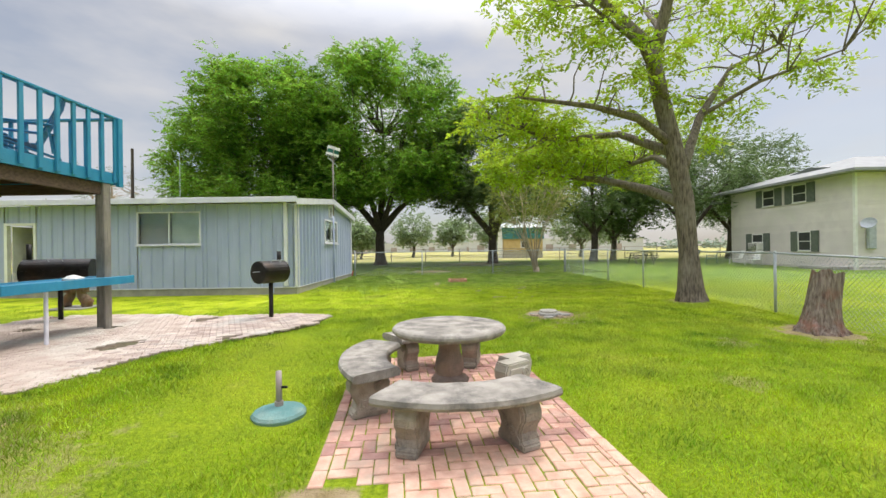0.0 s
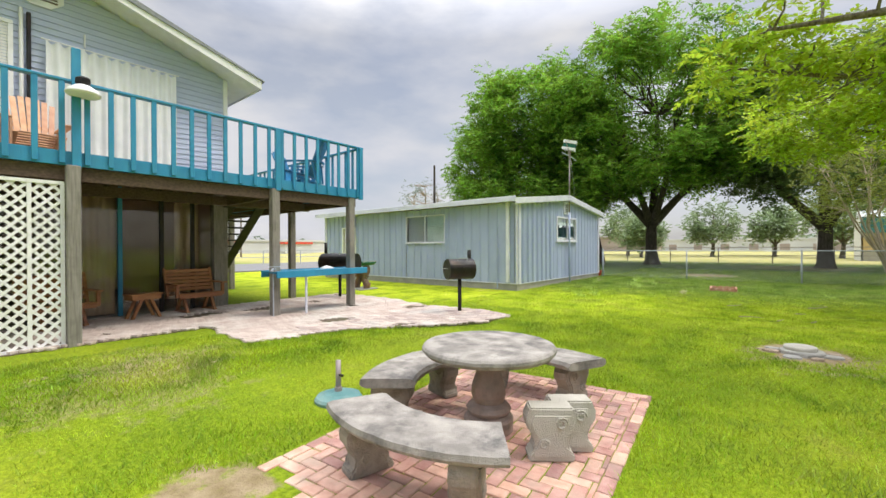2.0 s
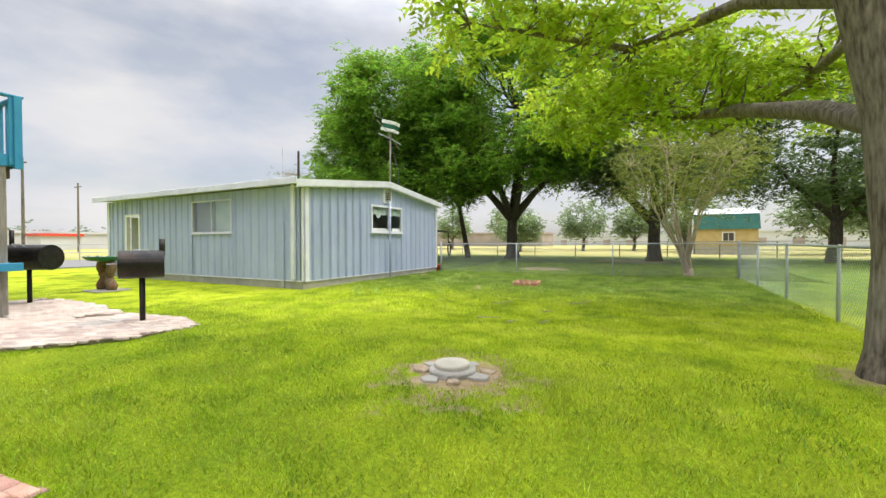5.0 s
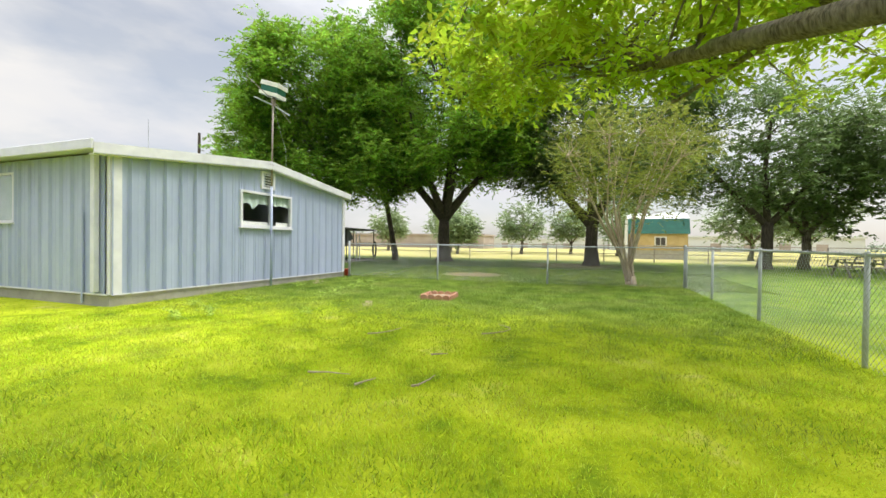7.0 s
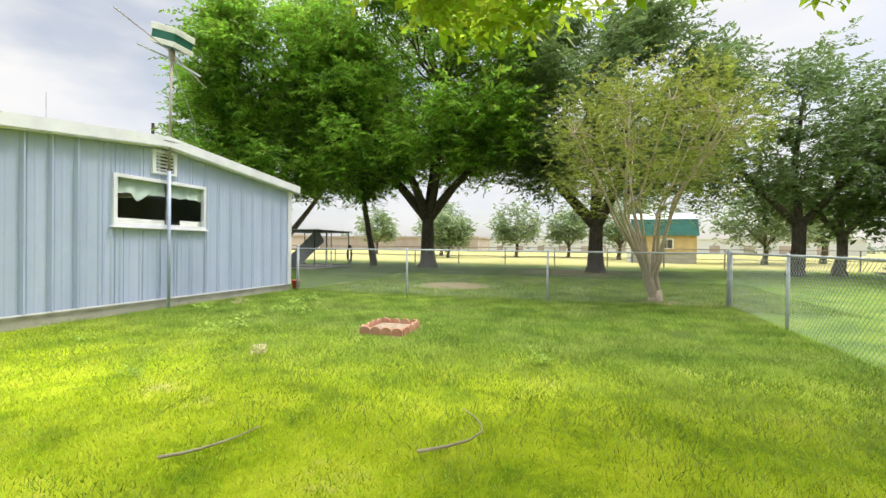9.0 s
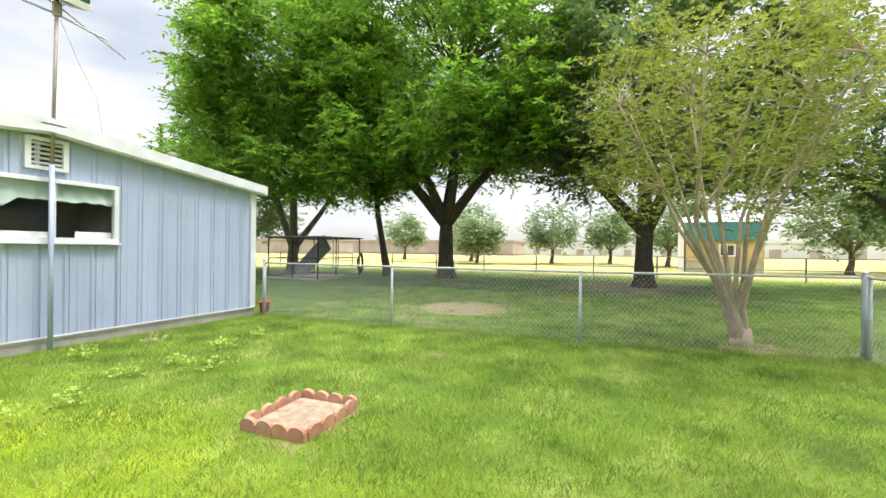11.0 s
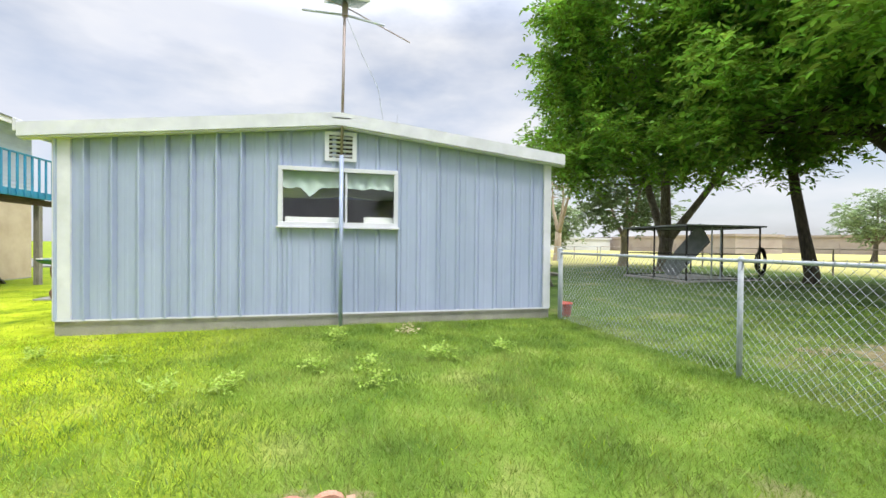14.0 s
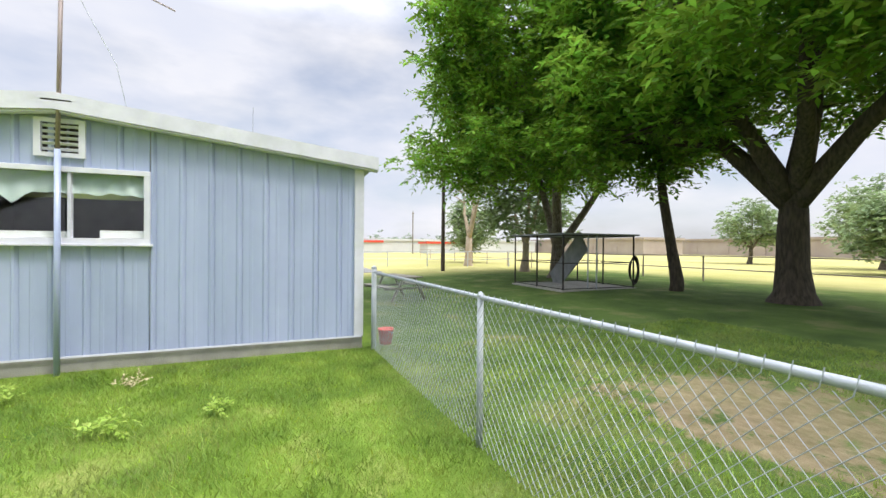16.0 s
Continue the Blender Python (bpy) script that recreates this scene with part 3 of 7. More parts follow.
    part("gutter", boxed((SX0 - 0.3, SY0 - 0.43, 3.085), (SX1 + 0.19, SY0 - 0.383, 3.27), 0.008), M_TRIM, shed)
    part("downpipe", boxed((SX1 - 0.36, SY0 - 0.14, 0.36), (SX1 - 0.24, SY0 - 0.035, 3.12), 0.012), M_TRIM, shed, "white square rain downpipe")
    cb = boxed((SX1 - 0.03, SY0 - 0.035, S_BASE), (SX1 + 0.05, SY0 + 0.2, S_EAVE - 0.005), 0.006)
    part("corner_trim", cb, M_TRIM, shed)
    part("corner_trim", boxed((SX1 + 0.002, SY1 - 0.12, S_BASE), (SX1 + 0.05, SY1 + 0.03, S_EAVE - 0.005), 0.006), M_TRIM, shed)
    part("corner_trim", boxed((SX0 - 0.03, SY0 - 0.04, S_BASE), (SX0 + 0.14, SY0 - 0.03 + 0.02, S_EAVE - 0.01), 0.004), M_TRIM, shed)
    part("base_flashing", boxed((SX1 + 0.046, SY0, S_BASE - 0.012), (SX1 + 0.062, SY1, S_BASE + 0.012)), M_TRIM, shed)
    part("base_flashing", boxed((SX0, SY0 - 0.05, S_BASE - 0.012), (SX1, SY0 - 0.034, S_BASE + 0.02)), M_TRIM, shed)
    part("conduit", tube(bmesh.new(), [(-5.62, SY0 - 0.05, 0.12), (-5.62, SY0 - 0.05, 1.95)], 0.022, 6), M_SHED, shed)
    window_unit(shed, "x", SY0, -1, *F_WIN, M_TRIM, 0.045, 0.05, (-9.06,), True)
    gw = window_unit(shed, "y", SX1, 1, *G_WIN, M_TRIM, 0.07, 0.07, (17.78,), True)
    # cloths behind the panes; the flat front pair carries their grey-white reflection
    bm = bmesh.new()
    box(bm, (-9.05, SY0 + 0.13, 1.8), (-8.03, SY0 + 0.14, 2.83))
    part("pane_cloth", bm, M_BLIND, shed, "pale flat cloth giving one pane its whitish reflection")
    part("pane_cloth", boxed((-10.1, SY0 + 0.13, 1.8), (-9.07, SY0 + 0.14, 2.83)), M_GREYCLOTH, shed, "grey curtain cloth that also greys one pane's reflection")
    for a, b, seed in ((16.74, 17.74, 1), (17.8, 18.62, 2)):
        bm = bmesh.new()
        rows = []
        for k in range(15):
            y = a + (b - a) * k / 14
            drop = 0.30 + 0.05 * noise.noise((k * 0.35, seed, 0)) + (0.15 * max(0, 1 - abs(k - 6) / 2.5) if seed == 1 else 0)
            x = SX1 - 0.03 + 0.02 * math.sin(k * 1.7 + seed)
            rows.append([bm.verts.new((x + 0.004 * j, y, 2.76 - drop * j / 3)) for j in range(4)])
        for r0, r1 in zip(rows, rows[1:]):
            for j in range(3):
                bm.faces.new((r0[j], r1[j], r1[j + 1], r0[j + 1]))
        part("curtain", bm, M_BLIND, shed, "torn pale green cloth across the window", smooth=True)
    part("board", boxed((SX1 - 0.05, 16.78, 1.87), (SX1 - 0.03, 17.74, 1.96)), M_WHITE, gw)
    part("board", boxed((SX1 - 0.05, 18.08, 1.87), (SX1 - 0.03, 18.6, 1.98)), M_WHITE, gw)
    # gable vent with slats
    vf = bmesh.new()
    for lo, hi in (((17.42, 2.92), (17.95, 2.975)), ((17.42, 3.36), (17.95, 3.415)), ((17.42, 2.975), (17.49, 3.36)), ((17.88, 2.975), (17.95, 3.36))):
        box(vf, (SX1 + 0.002, lo[0], lo[1]), (SX1 + 0.06, hi[0], hi[1]))
    vent = part("vent", vf, M_TRIM, shed)
    part("backing", boxed((SX1 + 0.004, 17.49, 2.975), (SX1 + 0.008, 17.88, 3.36)), M_BLACK, vent)
    for k in range(5):
        part("slat", boxed((-0.004, 17.49, -0.02), (0.004, 17.88, 0.02), 0, pose(SX1 + 0.035, 0, 3.02 + 0.075 * k, 0, 40, 0)), M_TRIM, vent)
    # open white door in the front wall
    fr = bmesh.new()
    x0, x1, z1 = F_DOOR[0], F_DOOR[1], F_DOOR[3]
    box(fr, (x0, SY0 - 0.05, S_BASE), (x0 + 0.1, SY0 + 0.08, z1)); box(fr, (x1 - 0.08, SY0 - 0.05, S_BASE), (x1, SY0 + 0.08, z1))
    box(fr, (x0 + 0.1, SY0 - 0.05, z1 - 0.08), (x1 - 0.08, SY0 + 0.08, z1))
    d = part("door_frame", fr, M_WHITE, shed)
    part("door_leaf", boxed((x0 + 0.1, SY0 + 0.1, S_BASE + 0.01), (x0 + 0.14, SY0 + 0.95, z1 - 0.1), 0.004), M_WHITE, d, "white door standing open inwards")
    return shed


build_shed()


def build_mast():
    mast = thing("antenna_mast", (-4.72, 17.70, 0.1), "tall pipe mast with aerial rods and a floodlight panel", "antenna")
    part("pole", tube(bmesh.new(), [(-4.72, 17.70, 0.05), (-4.72, 17.70, 3.0)], 0.034, 10), M_SHED, mast, smooth=True)
    part("upper_pole", tube(bmesh.new(), [(-4.72, 17.70, 3.0), (-4.72, 17.74, 5.75)], 0.025, 10), M_RUSTPOLE, mast, "rusty upper pipe", smooth=True)
    part("clamp", boxed((-4.78, 17.54, 3.60), (-4.68, 17.86, 3.63), 0.005), M_RUSTPOLE, mast)
    part("aerial_rod", tube(bmesh.new(), [(-4.3, 16.35, 5.62), (-4.72, 17.74, 5.5), (-5.1, 18.9, 5.22)], 0.012, 6), M_RUSTPOLE, mast)
    part("aerial_rod", tube(bmesh.new(), [(-4.75, 17.05, 5.38), (-4.72, 17.74, 5.36), (-4.7, 18.4, 5.26)], 0.02, 6), M_GALV, mast)
    part("hub", boxed((-4.77, 17.69, 5.33), (-4.67, 17.79, 5.56), 0.015), M_RUSTPOLE, mast)
    panel = part("light_panel", boxed((-0.24, -0.3, -0.2), (0.24, 0.3, 0.16), 0.012, pose(-4.72, 17.76, 5.80, 8, 14, 20)), M_DKGREEN, mast, "dark green panel lamp")
    for zl, zh in ((0.06, 0.18), (-0.2, -0.1)):
        part("louvre", boxed((-0.26, -0.32, zl), (0.26, 0.32, zh), 0.006, pose(-4.72, 17.76, 5.80, 8, 14, 20)), M_WHITE, panel, "white louvre band")
    pts = [(-4.72, 17.78, 5.3), (-4.74, 18.0, 4.8), (-4.75, 18.3, 4.2), (-4.8, 18.4, 3.65)]
    part("cable", tube(bmesh.new(), pts, 0.005, 4), M_GALV, mast)


build_mast()

# ---- house with deck ----
HX, HY0, HY1, HRY = -8.75, -1.0, 5.73, 2.36


def build_house():
    house = thing("house", (-14, 2.4, 0), "raised blue-grey lap-sided house over a glazed ground floor", "house")
    rake = lambda y: 6.86 - 0.31 * abs(y - HRY)
    # upper wall core and lap boards
    m = Matrix(((0, 1, 0, 0), (1, 0, 0, 0), (0, 0, 1, 0), (0, 0, 0, 1)))
    part("wall", prism(bmesh.new(), [(HY0, 3.0), (HY1, 3.0), (HY1, rake(HY1) - 0.02), (HRY, rake(HRY) - 0.02), (HY0, rake(HY0) - 0.02)], HX - 8, HX - 0.02, m), M_SIDING, house)
    z = 3.08
    while z < 6.8:
        half = min(HY1 - HRY, (6.86 - z - 0.1) / 0.31)
        a, b = max(HY0, HRY - half), min(HY1, HRY + half)
        if b - a > 0.2:
            bm = bmesh.new()
            prism(bm, [(HX - 0.02, z), (HX + 0.022, z), (HX + 0.004, z + 0.118), (HX - 0.02, z + 0.118)], a, b)
            part("lap_board", bm, M_SIDING, house)
        z += 0.118
    part("corner_board", boxed((HX - 0.02, HY1 - 0.09, 3.08), (HX + 0.035, HY1 + 0.012, rake(HY1) - 0.03), 0.004), M_WHITE, house)
    z = 3.08
    while z < 5.7:
        part("lap_board", prism(bmesh.new(), [(HY1 - 0.02, z), (HY1 + 0.022, z), (HY1 + 0.004, z + 0.16), (HY1 - 0.02, z + 0.16)], HX - 8, HX - 0.02, m), M_SIDING, house)
        z += 0.16
    for s in (1, -1):
        ye = HRY + s * (HY1 - HRY + 0.58)
        ze = rake(ye)
        part("soffit", prism(bmesh.new(), [(HRY, 6.86), (HRY, 6.89), (ye, ze + 0.03), (ye, ze)], HX - 8.4, HX + 0.62, m), M_WHITE, house)
        part("fascia", prism(bmesh.new(), [(HRY, 6.82), (HRY, 7.03), (ye, ze + 0.17), (ye, ze - 0.05)], HX + 0.622, HX + 0.66, m), M_WHITE, house)
        part("eave_board", boxed((HX - 8.4, min(ye, ye + s * 0.03), ze - 0.05), (HX + 0.62, max(ye, ye + s * 0.03), ze + 0.15), 0.004), M_WHITE, house)
        part("roof", prism(bmesh.new(), [(HRY, 6.9), (HRY, 7.05), (ye + s * 0.07, ze + 0.17), (ye + s * 0.07, ze + 0.04 + 0.1)], HX - 8.5, HX + 0.69, m), M_SHINGLE, house)
    # octagonal gable vent
    oc = [(2.36 + 0.36 * math.cos(math.pi / 8 + k * math.pi / 4), 6.42 + 0.3 * math.sin(math.pi / 8 + k * math.pi / 4)) for k in range(8)]
    vent = part("vent", prism(bmesh.new(), oc, HX + 0.02, HX + 0.05, m), M_WHITE, house)
    for k in range(6):
        part("slat", boxed((HX + 0.05, 2.12, 6.26 + 0.06 * k), (HX + 0.065, 2.6, 6.285 + 0.06 * k)), M_BEAM, vent)
    # long pleated curtain over the patio door
    bm = bmesh.new()
    top, bot = [], []
    for k in range(109):
        y = 2.42 + 2.16 * k / 108
        x = HX + 0.09 + 0.035 * math.cos(k * 2 * math.pi / 9)
        top.append(bm.verts.new((x, y, 5.5 + 0.02 * math.cos(k * 2 * math.pi / 9)))); bot.append(bm.verts.new((x + 0.01, y, 3.1)))
    for k in range(108):
        bm.faces.new((top[k], top[k + 1], bot[k + 1], bot[k]))
    part("curtain", bm, M_CURTAIN, house, "white pleated outdoor curtain on a rod", smooth=True)
    part("curtain_rod", tube(bmesh.new(), [(HX + 0.1, 2.36, 5.53), (HX + 0.1, 4.64, 5.53)], 0.015, 6), M_WHITE, house)
    w = window_unit(house, "y", HX + 0.02, 1, 0.95, 2.0, 3.9, 5.72, M_WHITE, 0.07, 0.05)
    for k in range(30):
        part("blind_slat", boxed((HX + 0.028, 1.02, 3.98 + k * 0.056), (HX + 0.034, 1.93, 4.026 + k * 0.056)), M_WHITE, w)
    part("downpipe", tube(bmesh.new(), [(HX + 0.07, 2.1, 3.1), (HX + 0.07, 2.1, 6.0)], 0.03, 8), M_WHITE, house)
    part("cable_duct", boxed((HX + 0.03, 2.17, 3.1), (HX + 0.09, 2.23, 5.95), 0.01), M_BLACK, house)
    part("bracket", boxed((HX + 0.02, 2.98, 5.6), (HX + 0.06, 3.01, 5.86), 0.006), M_WHITE, house)
    # glazed ground floor
    GX = -9.1
    part("floor_slab", boxed((HX - 8, HY0, -0.1), (GX - 0.03, HY1, 0.1)), M_CONC, house)
    part("room_wall", boxed((HX - 8, HY0, 0.1), (HX - 7.9, HY1, 3.0)), M_ROOM, house)
    part("room_wall", boxed((HX - 7.9, HY0, 0.1), (GX - 0.05, HY0 + 0.1, 3.0)), M_ROOM, house)
    part("room_wall", boxed((HX - 7.9, HY1 - 0.1, 0.1), (GX - 0.05, HY1, 3.0)), M_ROOM, house)
    part("room_wall", boxed((HX - 3.0, 4.2, 0.1), (HX - 2.9, HY1 - 0.1, 2.9)), M_ROOM, house)
    # added brown folds, in place of brown reflections in the glazing
    for y in (1.0, 3.05, 4.75):
        bm = bmesh.new()
        vs = [[bm.verts.new((GX - 0.35 + 0.04 * math.cos(k * 1.6), y + 0.05 * k, zz)) for zz in (0.12, 2.88)] for k in range(12)]
        for p, q in zip(vs, vs[1:]):
            bm.faces.new((p[0], q[0], q[1], p[1]))
        part("brown_folds", bm, M_ROOM, house, "brown folds added behind the glass for its reflections", smooth=True)
    part("room_ceiling", boxed((HX - 7.9, HY0 + 0.1, 2.9), (GX - 0.05, HY1 - 0.1, 2.99)), M_ROOM, house)
    mull = [HY0 + 0.05, 0.3, 1.55, 2.72, 3.62, 4.4, 5.05]
    for i, y in enumerate(mull):
        blue = i == 4
        part("glazing_post", boxed((GX - 0.05, y - 0.04, 0.1), (GX + 0.05, y + 0.04, 2.92), 0.006), M_DECK if blue else M_BLACK, house)
    for a, b in zip(mull, [*mull[1:], HY1 - 0.2]):
        p = part("pane", boxed((GX - 0.008, a + 0.04, 0.16), (GX + 0.008, b - 0.04, 2.86)), M_SMOKE, house, "tinted glass pane")
        p.visible_shadow = False
    part("glazing_head", boxed((GX - 0.04, HY0, 2.86), (GX + 0.045, HY1 - 0.2, 2.98)), M_BEAM, house)
    part("corner_pillar", boxed((GX - 0.14, HY1 - 0.22, 0.1), (GX + 0.1, HY1 - 0.005, 2.98), 0.01), M_GREYWOOD, house)
    part("ceiling_lamp", lathe(bmesh.new(), [(0.09, 0), (0.1, 0.03), (0.08, 0.05)], (GX - 0.7, 3.75, 2.84), 12), bulb_material(), house, "small lit ceiling lamp")


def bulb_material():
    m = bpy.data.materials.new("lit_bulb")
    m.use_nodes = True
    p = m.node_tree.nodes["Principled BSDF"]
    p.inputs["Emission Color"].default_value, p.inputs["Emission Strength"].default_value = (1, 0.93, 0.82, 1), 6
    return m


build_house()

DX, DY1, DZ = -6.42, 8.08, 3.05          # deck's outer edges and floor level


def build_deck():
    deck = thing("deck", (-7.5, 5, 0), "raised timber deck with teal-blue railing on grey posts", "deck")
    y = -3.9
    xw = -14.2
    # floor boards: along y in front of the house, along x beside it
    for k in range(16):
        x = DX - 0.07 - 0.147 * k
        part("deck_board", boxed((x - 0.07, -4, DZ - 0.035), (x + 0.07, DY1 - 0.03, DZ), 0.004), M_GREYWOOD, deck)
    for k in range(15):
        yy = DY1 - 0.1 - 0.147 * k
        if yy > HY1 + 0.1:
            part("deck_board", boxed((xw, yy - 0.07, DZ - 0.035), (HX - 0.02, yy + 0.07, DZ), 0.004), M_GREYWOOD, deck)
    for k in range(31):
        yy = -3.9 + 0.4 * k
        if yy < DY1 - 0.05:
            part("joist", boxed((HX + 0.03 if yy < HY1 else xw, yy - 0.02, DZ - 0.2), (DX - 0.05, yy + 0.02, DZ - 0.037)), M_BEAM, deck)
    for x in (DX - 0.1, HX + 0.1):
        part("beam", boxed((x - 0.05, -4, DZ - 0.42), (x + 0.05, DY1 - 0.1, DZ - 0.202), 0.005), M_BEAM, deck)
    for yy in (5.72, 7.88):
        part("beam", boxed((xw, yy - 0.05, DZ - 0.40), (DX - 0.155, yy + 0.05, DZ - 0.204), 0.005), M_BEAM, deck)
    part("fascia", boxed((DX - 0.02, -4, DZ - 0.2), (DX + 0.02, DY1, DZ + 0.02), 0.004), M_DECK, deck)
    part("fascia", boxed((xw, DY1 - 0.02, DZ - 0.2), (DX - 0.022, DY1 + 0.02, DZ + 0.02), 0.004), M_DECK, deck)
    part("top_rail", boxed((DX - 0.06, -4, 4.13), (DX + 0.07, DY1 + 0.07, 4.17), 0.006), M_DECK, deck)
    part("top_rail", boxed((xw, DY1 - 0.05, 4.132), (DX - 0.062, DY1 + 0.07, 4.168), 0.006), M_DECK, deck)
    me = mesh_of("baluster", boxed((-0.02, -0.036, -0.62), (0.02, 0.036, 0.63), 0.005), M_DECK)
    for k in range(41):
        yy = DY1 - 0.1 - 0.297 * k
        if yy > -3.9 and min(abs(yy - 5.79), abs(yy - 2.5)) > 0.09:
            piece("baluster", me, pose(DX + 0.042, yy, 3.5), deck)
    for k in range(26):
        piece("baluster", me, pose(DX - 0.05 - 0.297 * k, DY1 + 0.042, 3.5, 0, 0, 90), deck)
    for yy in (DY1 - 0.02, 5.79, 2.5, -0.8):
        part("rail_post", boxed((DX + 0.022, yy - 0.055, DZ - 0.24), (DX + 0.10, yy + 0.055, 4.16 if yy != 2.5 else 4.66), 0.006), M_DECK, deck)
    for px, py in ((-6.5, 7.83), (-6.42, 5.74), (-6.38, 2.46), (-6.4, -0.8), (-9.4, 7.88), (-13.6, 7.9), (-9.4, 5.9)):
        bm = boxed((px - 0.085, py - 0.085, ground_z(px, py) - 0.05), (px + 0.085, py + 0.085, DZ - 0.2 if px > -9 else DZ - 0.4), 0.012)
        part("support_post", bm, M_GREYWOOD, deck)
    # house-side rail at the far corner
    st = thing("stairs", (-11.5, 6.6, 0), "dark open-tread outdoor stairs below the deck", "stairs")
    for yy in (6.25, 7.1):
        part("stringer", bar(bmesh.new(), (-9.8, yy, 2.75), (-13.3, yy, 0.15), 0.05, 0.26, (0, 1, 0)), M_STAIR, st)
    for k in range(14):
        t = (k + 0.5) / 14
        part("tread", boxed((-9.8 - 3.5 * t - 0.14, 6.28, 2.84 - 2.6 * t - 0.02), (-9.8 - 3.5 * t + 0.12, 7.07, 2.84 - 2.6 * t + 0.02), 0.004), M_STAIR, st)
    # white lattice screen
    lat = thing("lattice_screen", (-6.45, 1.4, 0), "white diagonal lattice screen between deck posts", "lattice")
    y0, y1, z0, z1, lx = -0.7, 2.36, 0.06, 2.57, -6.42
    for a, b in (((lx, y0, z1), (lx, y1, z1)), ((lx, y0, z0 + 0.03), (lx, y1, z0 + 0.03))):
        part("rail", bar(bmesh.new(), a, b, 0.05, 0.05), M_WHITE, lat)
    for yy in (y0 + 0.02, 0.6, 1.98, y1 - 0.02):
        part("stile", bar(bmesh.new(), (lx + 0.012, yy, z0), (lx + 0.012, yy, z1), 0.02, 0.05), M_WHITE, lat)
    for s in (1, -1):
        c = y0 - (z1 - z0) * (s > 0)
        while c < y1 + (z1 - z0) * (s < 0):
            # the slat runs from z0 to z1 with slope s, cut to the panel
            ya, yb = c, c + s * (z1 - z0)
            ta = 0.0 if y0 <= ya <= y1 else ((y0 if ya < y0 else y1) - ya) / (yb - ya)
            tb = 1.0 if y0 <= yb <= y1 else ((y0 if yb < y0 else y1) - ya) / (yb - ya)
            if tb - ta > 0.03:
                A = (lx + 0.004 * s, ya + (yb - ya) * ta, z0 + (z1 - z0) * ta)
                B = (lx + 0.004 * s, ya + (yb - ya) * tb, z0 + (z1 - z0) * tb)
                part("slat", bar(bmesh.new(), A, B, 0.042, 0.007, (1, 0, 0)), M_WHITE, lat)
            c += 0.15
    # counter between two deck posts
    ct = thing("counter", (-6.4, 6.9, 0), "teal-blue plank counter fixed between two deck posts", "counter")
    part("top", boxed((-6.72, 5.62, 1.02), (-6.08, 8.0, 1.055), 0.005), M_DECK, ct)
    part("apron", boxed((-6.11, 5.60, 0.93), (-6.06, 8.02, 1.075), 0.006), M_DECK, ct)
    part("apron", boxed((-6.76, 5.60, 0.93), (-6.722, 8.02, 1.075), 0.006), M_DECK, ct)
    part("pipe_leg", tube(bmesh.new(), [(-6.18, 6.35, 0.05), (-6.18, 6.35, 1.02)], 0.028, 8), M_TRIM, ct, "white pipe leg")
    part("cloth", lathe(bmesh.new(), [(0.13, 0.0), (0.16, 0.03), (0.08, 0.07), (0.02, 0.09)], (-6.35, 7.0, 1.055), 10, 0.5), M_CURTAIN, ct)
    tp = thing("tap", (-6.3, 5.74, 0), "outdoor tap with pipe on a deck post", "tap")
    part("pipe", tube(bmesh.new(), [(-6.3, 5.64, 0.08), (-6.3, 5.64, 1.1), (-6.2, 5.64, 1.13)], 0.014, 6), M_GALV, tp)
    part("spout", bar(bmesh.new(), (-6.3, 5.64, 1.12), (-6.12, 5.5, 1.08), 0.035), M_GALV, tp)
    part("handle", bar(bmesh.new(), (-6.22, 5.5, 1.17), (-6.22, 5.75, 1.17), 0.02), M_GALV, tp)
    lamp = thing("post_lamp", (-6.3, 2.5, 4.2), "white dish lamp with a black heat sink on a railing post", "lamp")
    part("shade", lathe(bmesh.new(), [(0.215, -0.09), (0.22, -0.08), (0.18, -0.02), (0.10, 0.04), (0.08, 0.05)], (-6.2, 2.56, 4.02), 24), M_WHITE, lamp, smooth=True)
    part("heat_sink", lathe(bmesh.new(), [(0.07, 0.0), (0.09, 0.02), (0.09, 0.09), (0.05, 0.12)], (-6.2, 2.56, 4.08), 14, 0.3), M_BLACK, lamp)
    part("diffuser", lathe(bmesh.new(), [(0.20, -0.11), (0.212, -0.098), (0.20, -0.09)], (-6.2, 2.56, 4.02), 24), M_WHITE, lamp, "milky white diffuser disc")
    part("arm", bar(bmesh.new(), (-6.32, 2.5, 4.15), (-6.2, 2.56, 4.18), 0.03), M_BLACK, lamp)


build_deck()


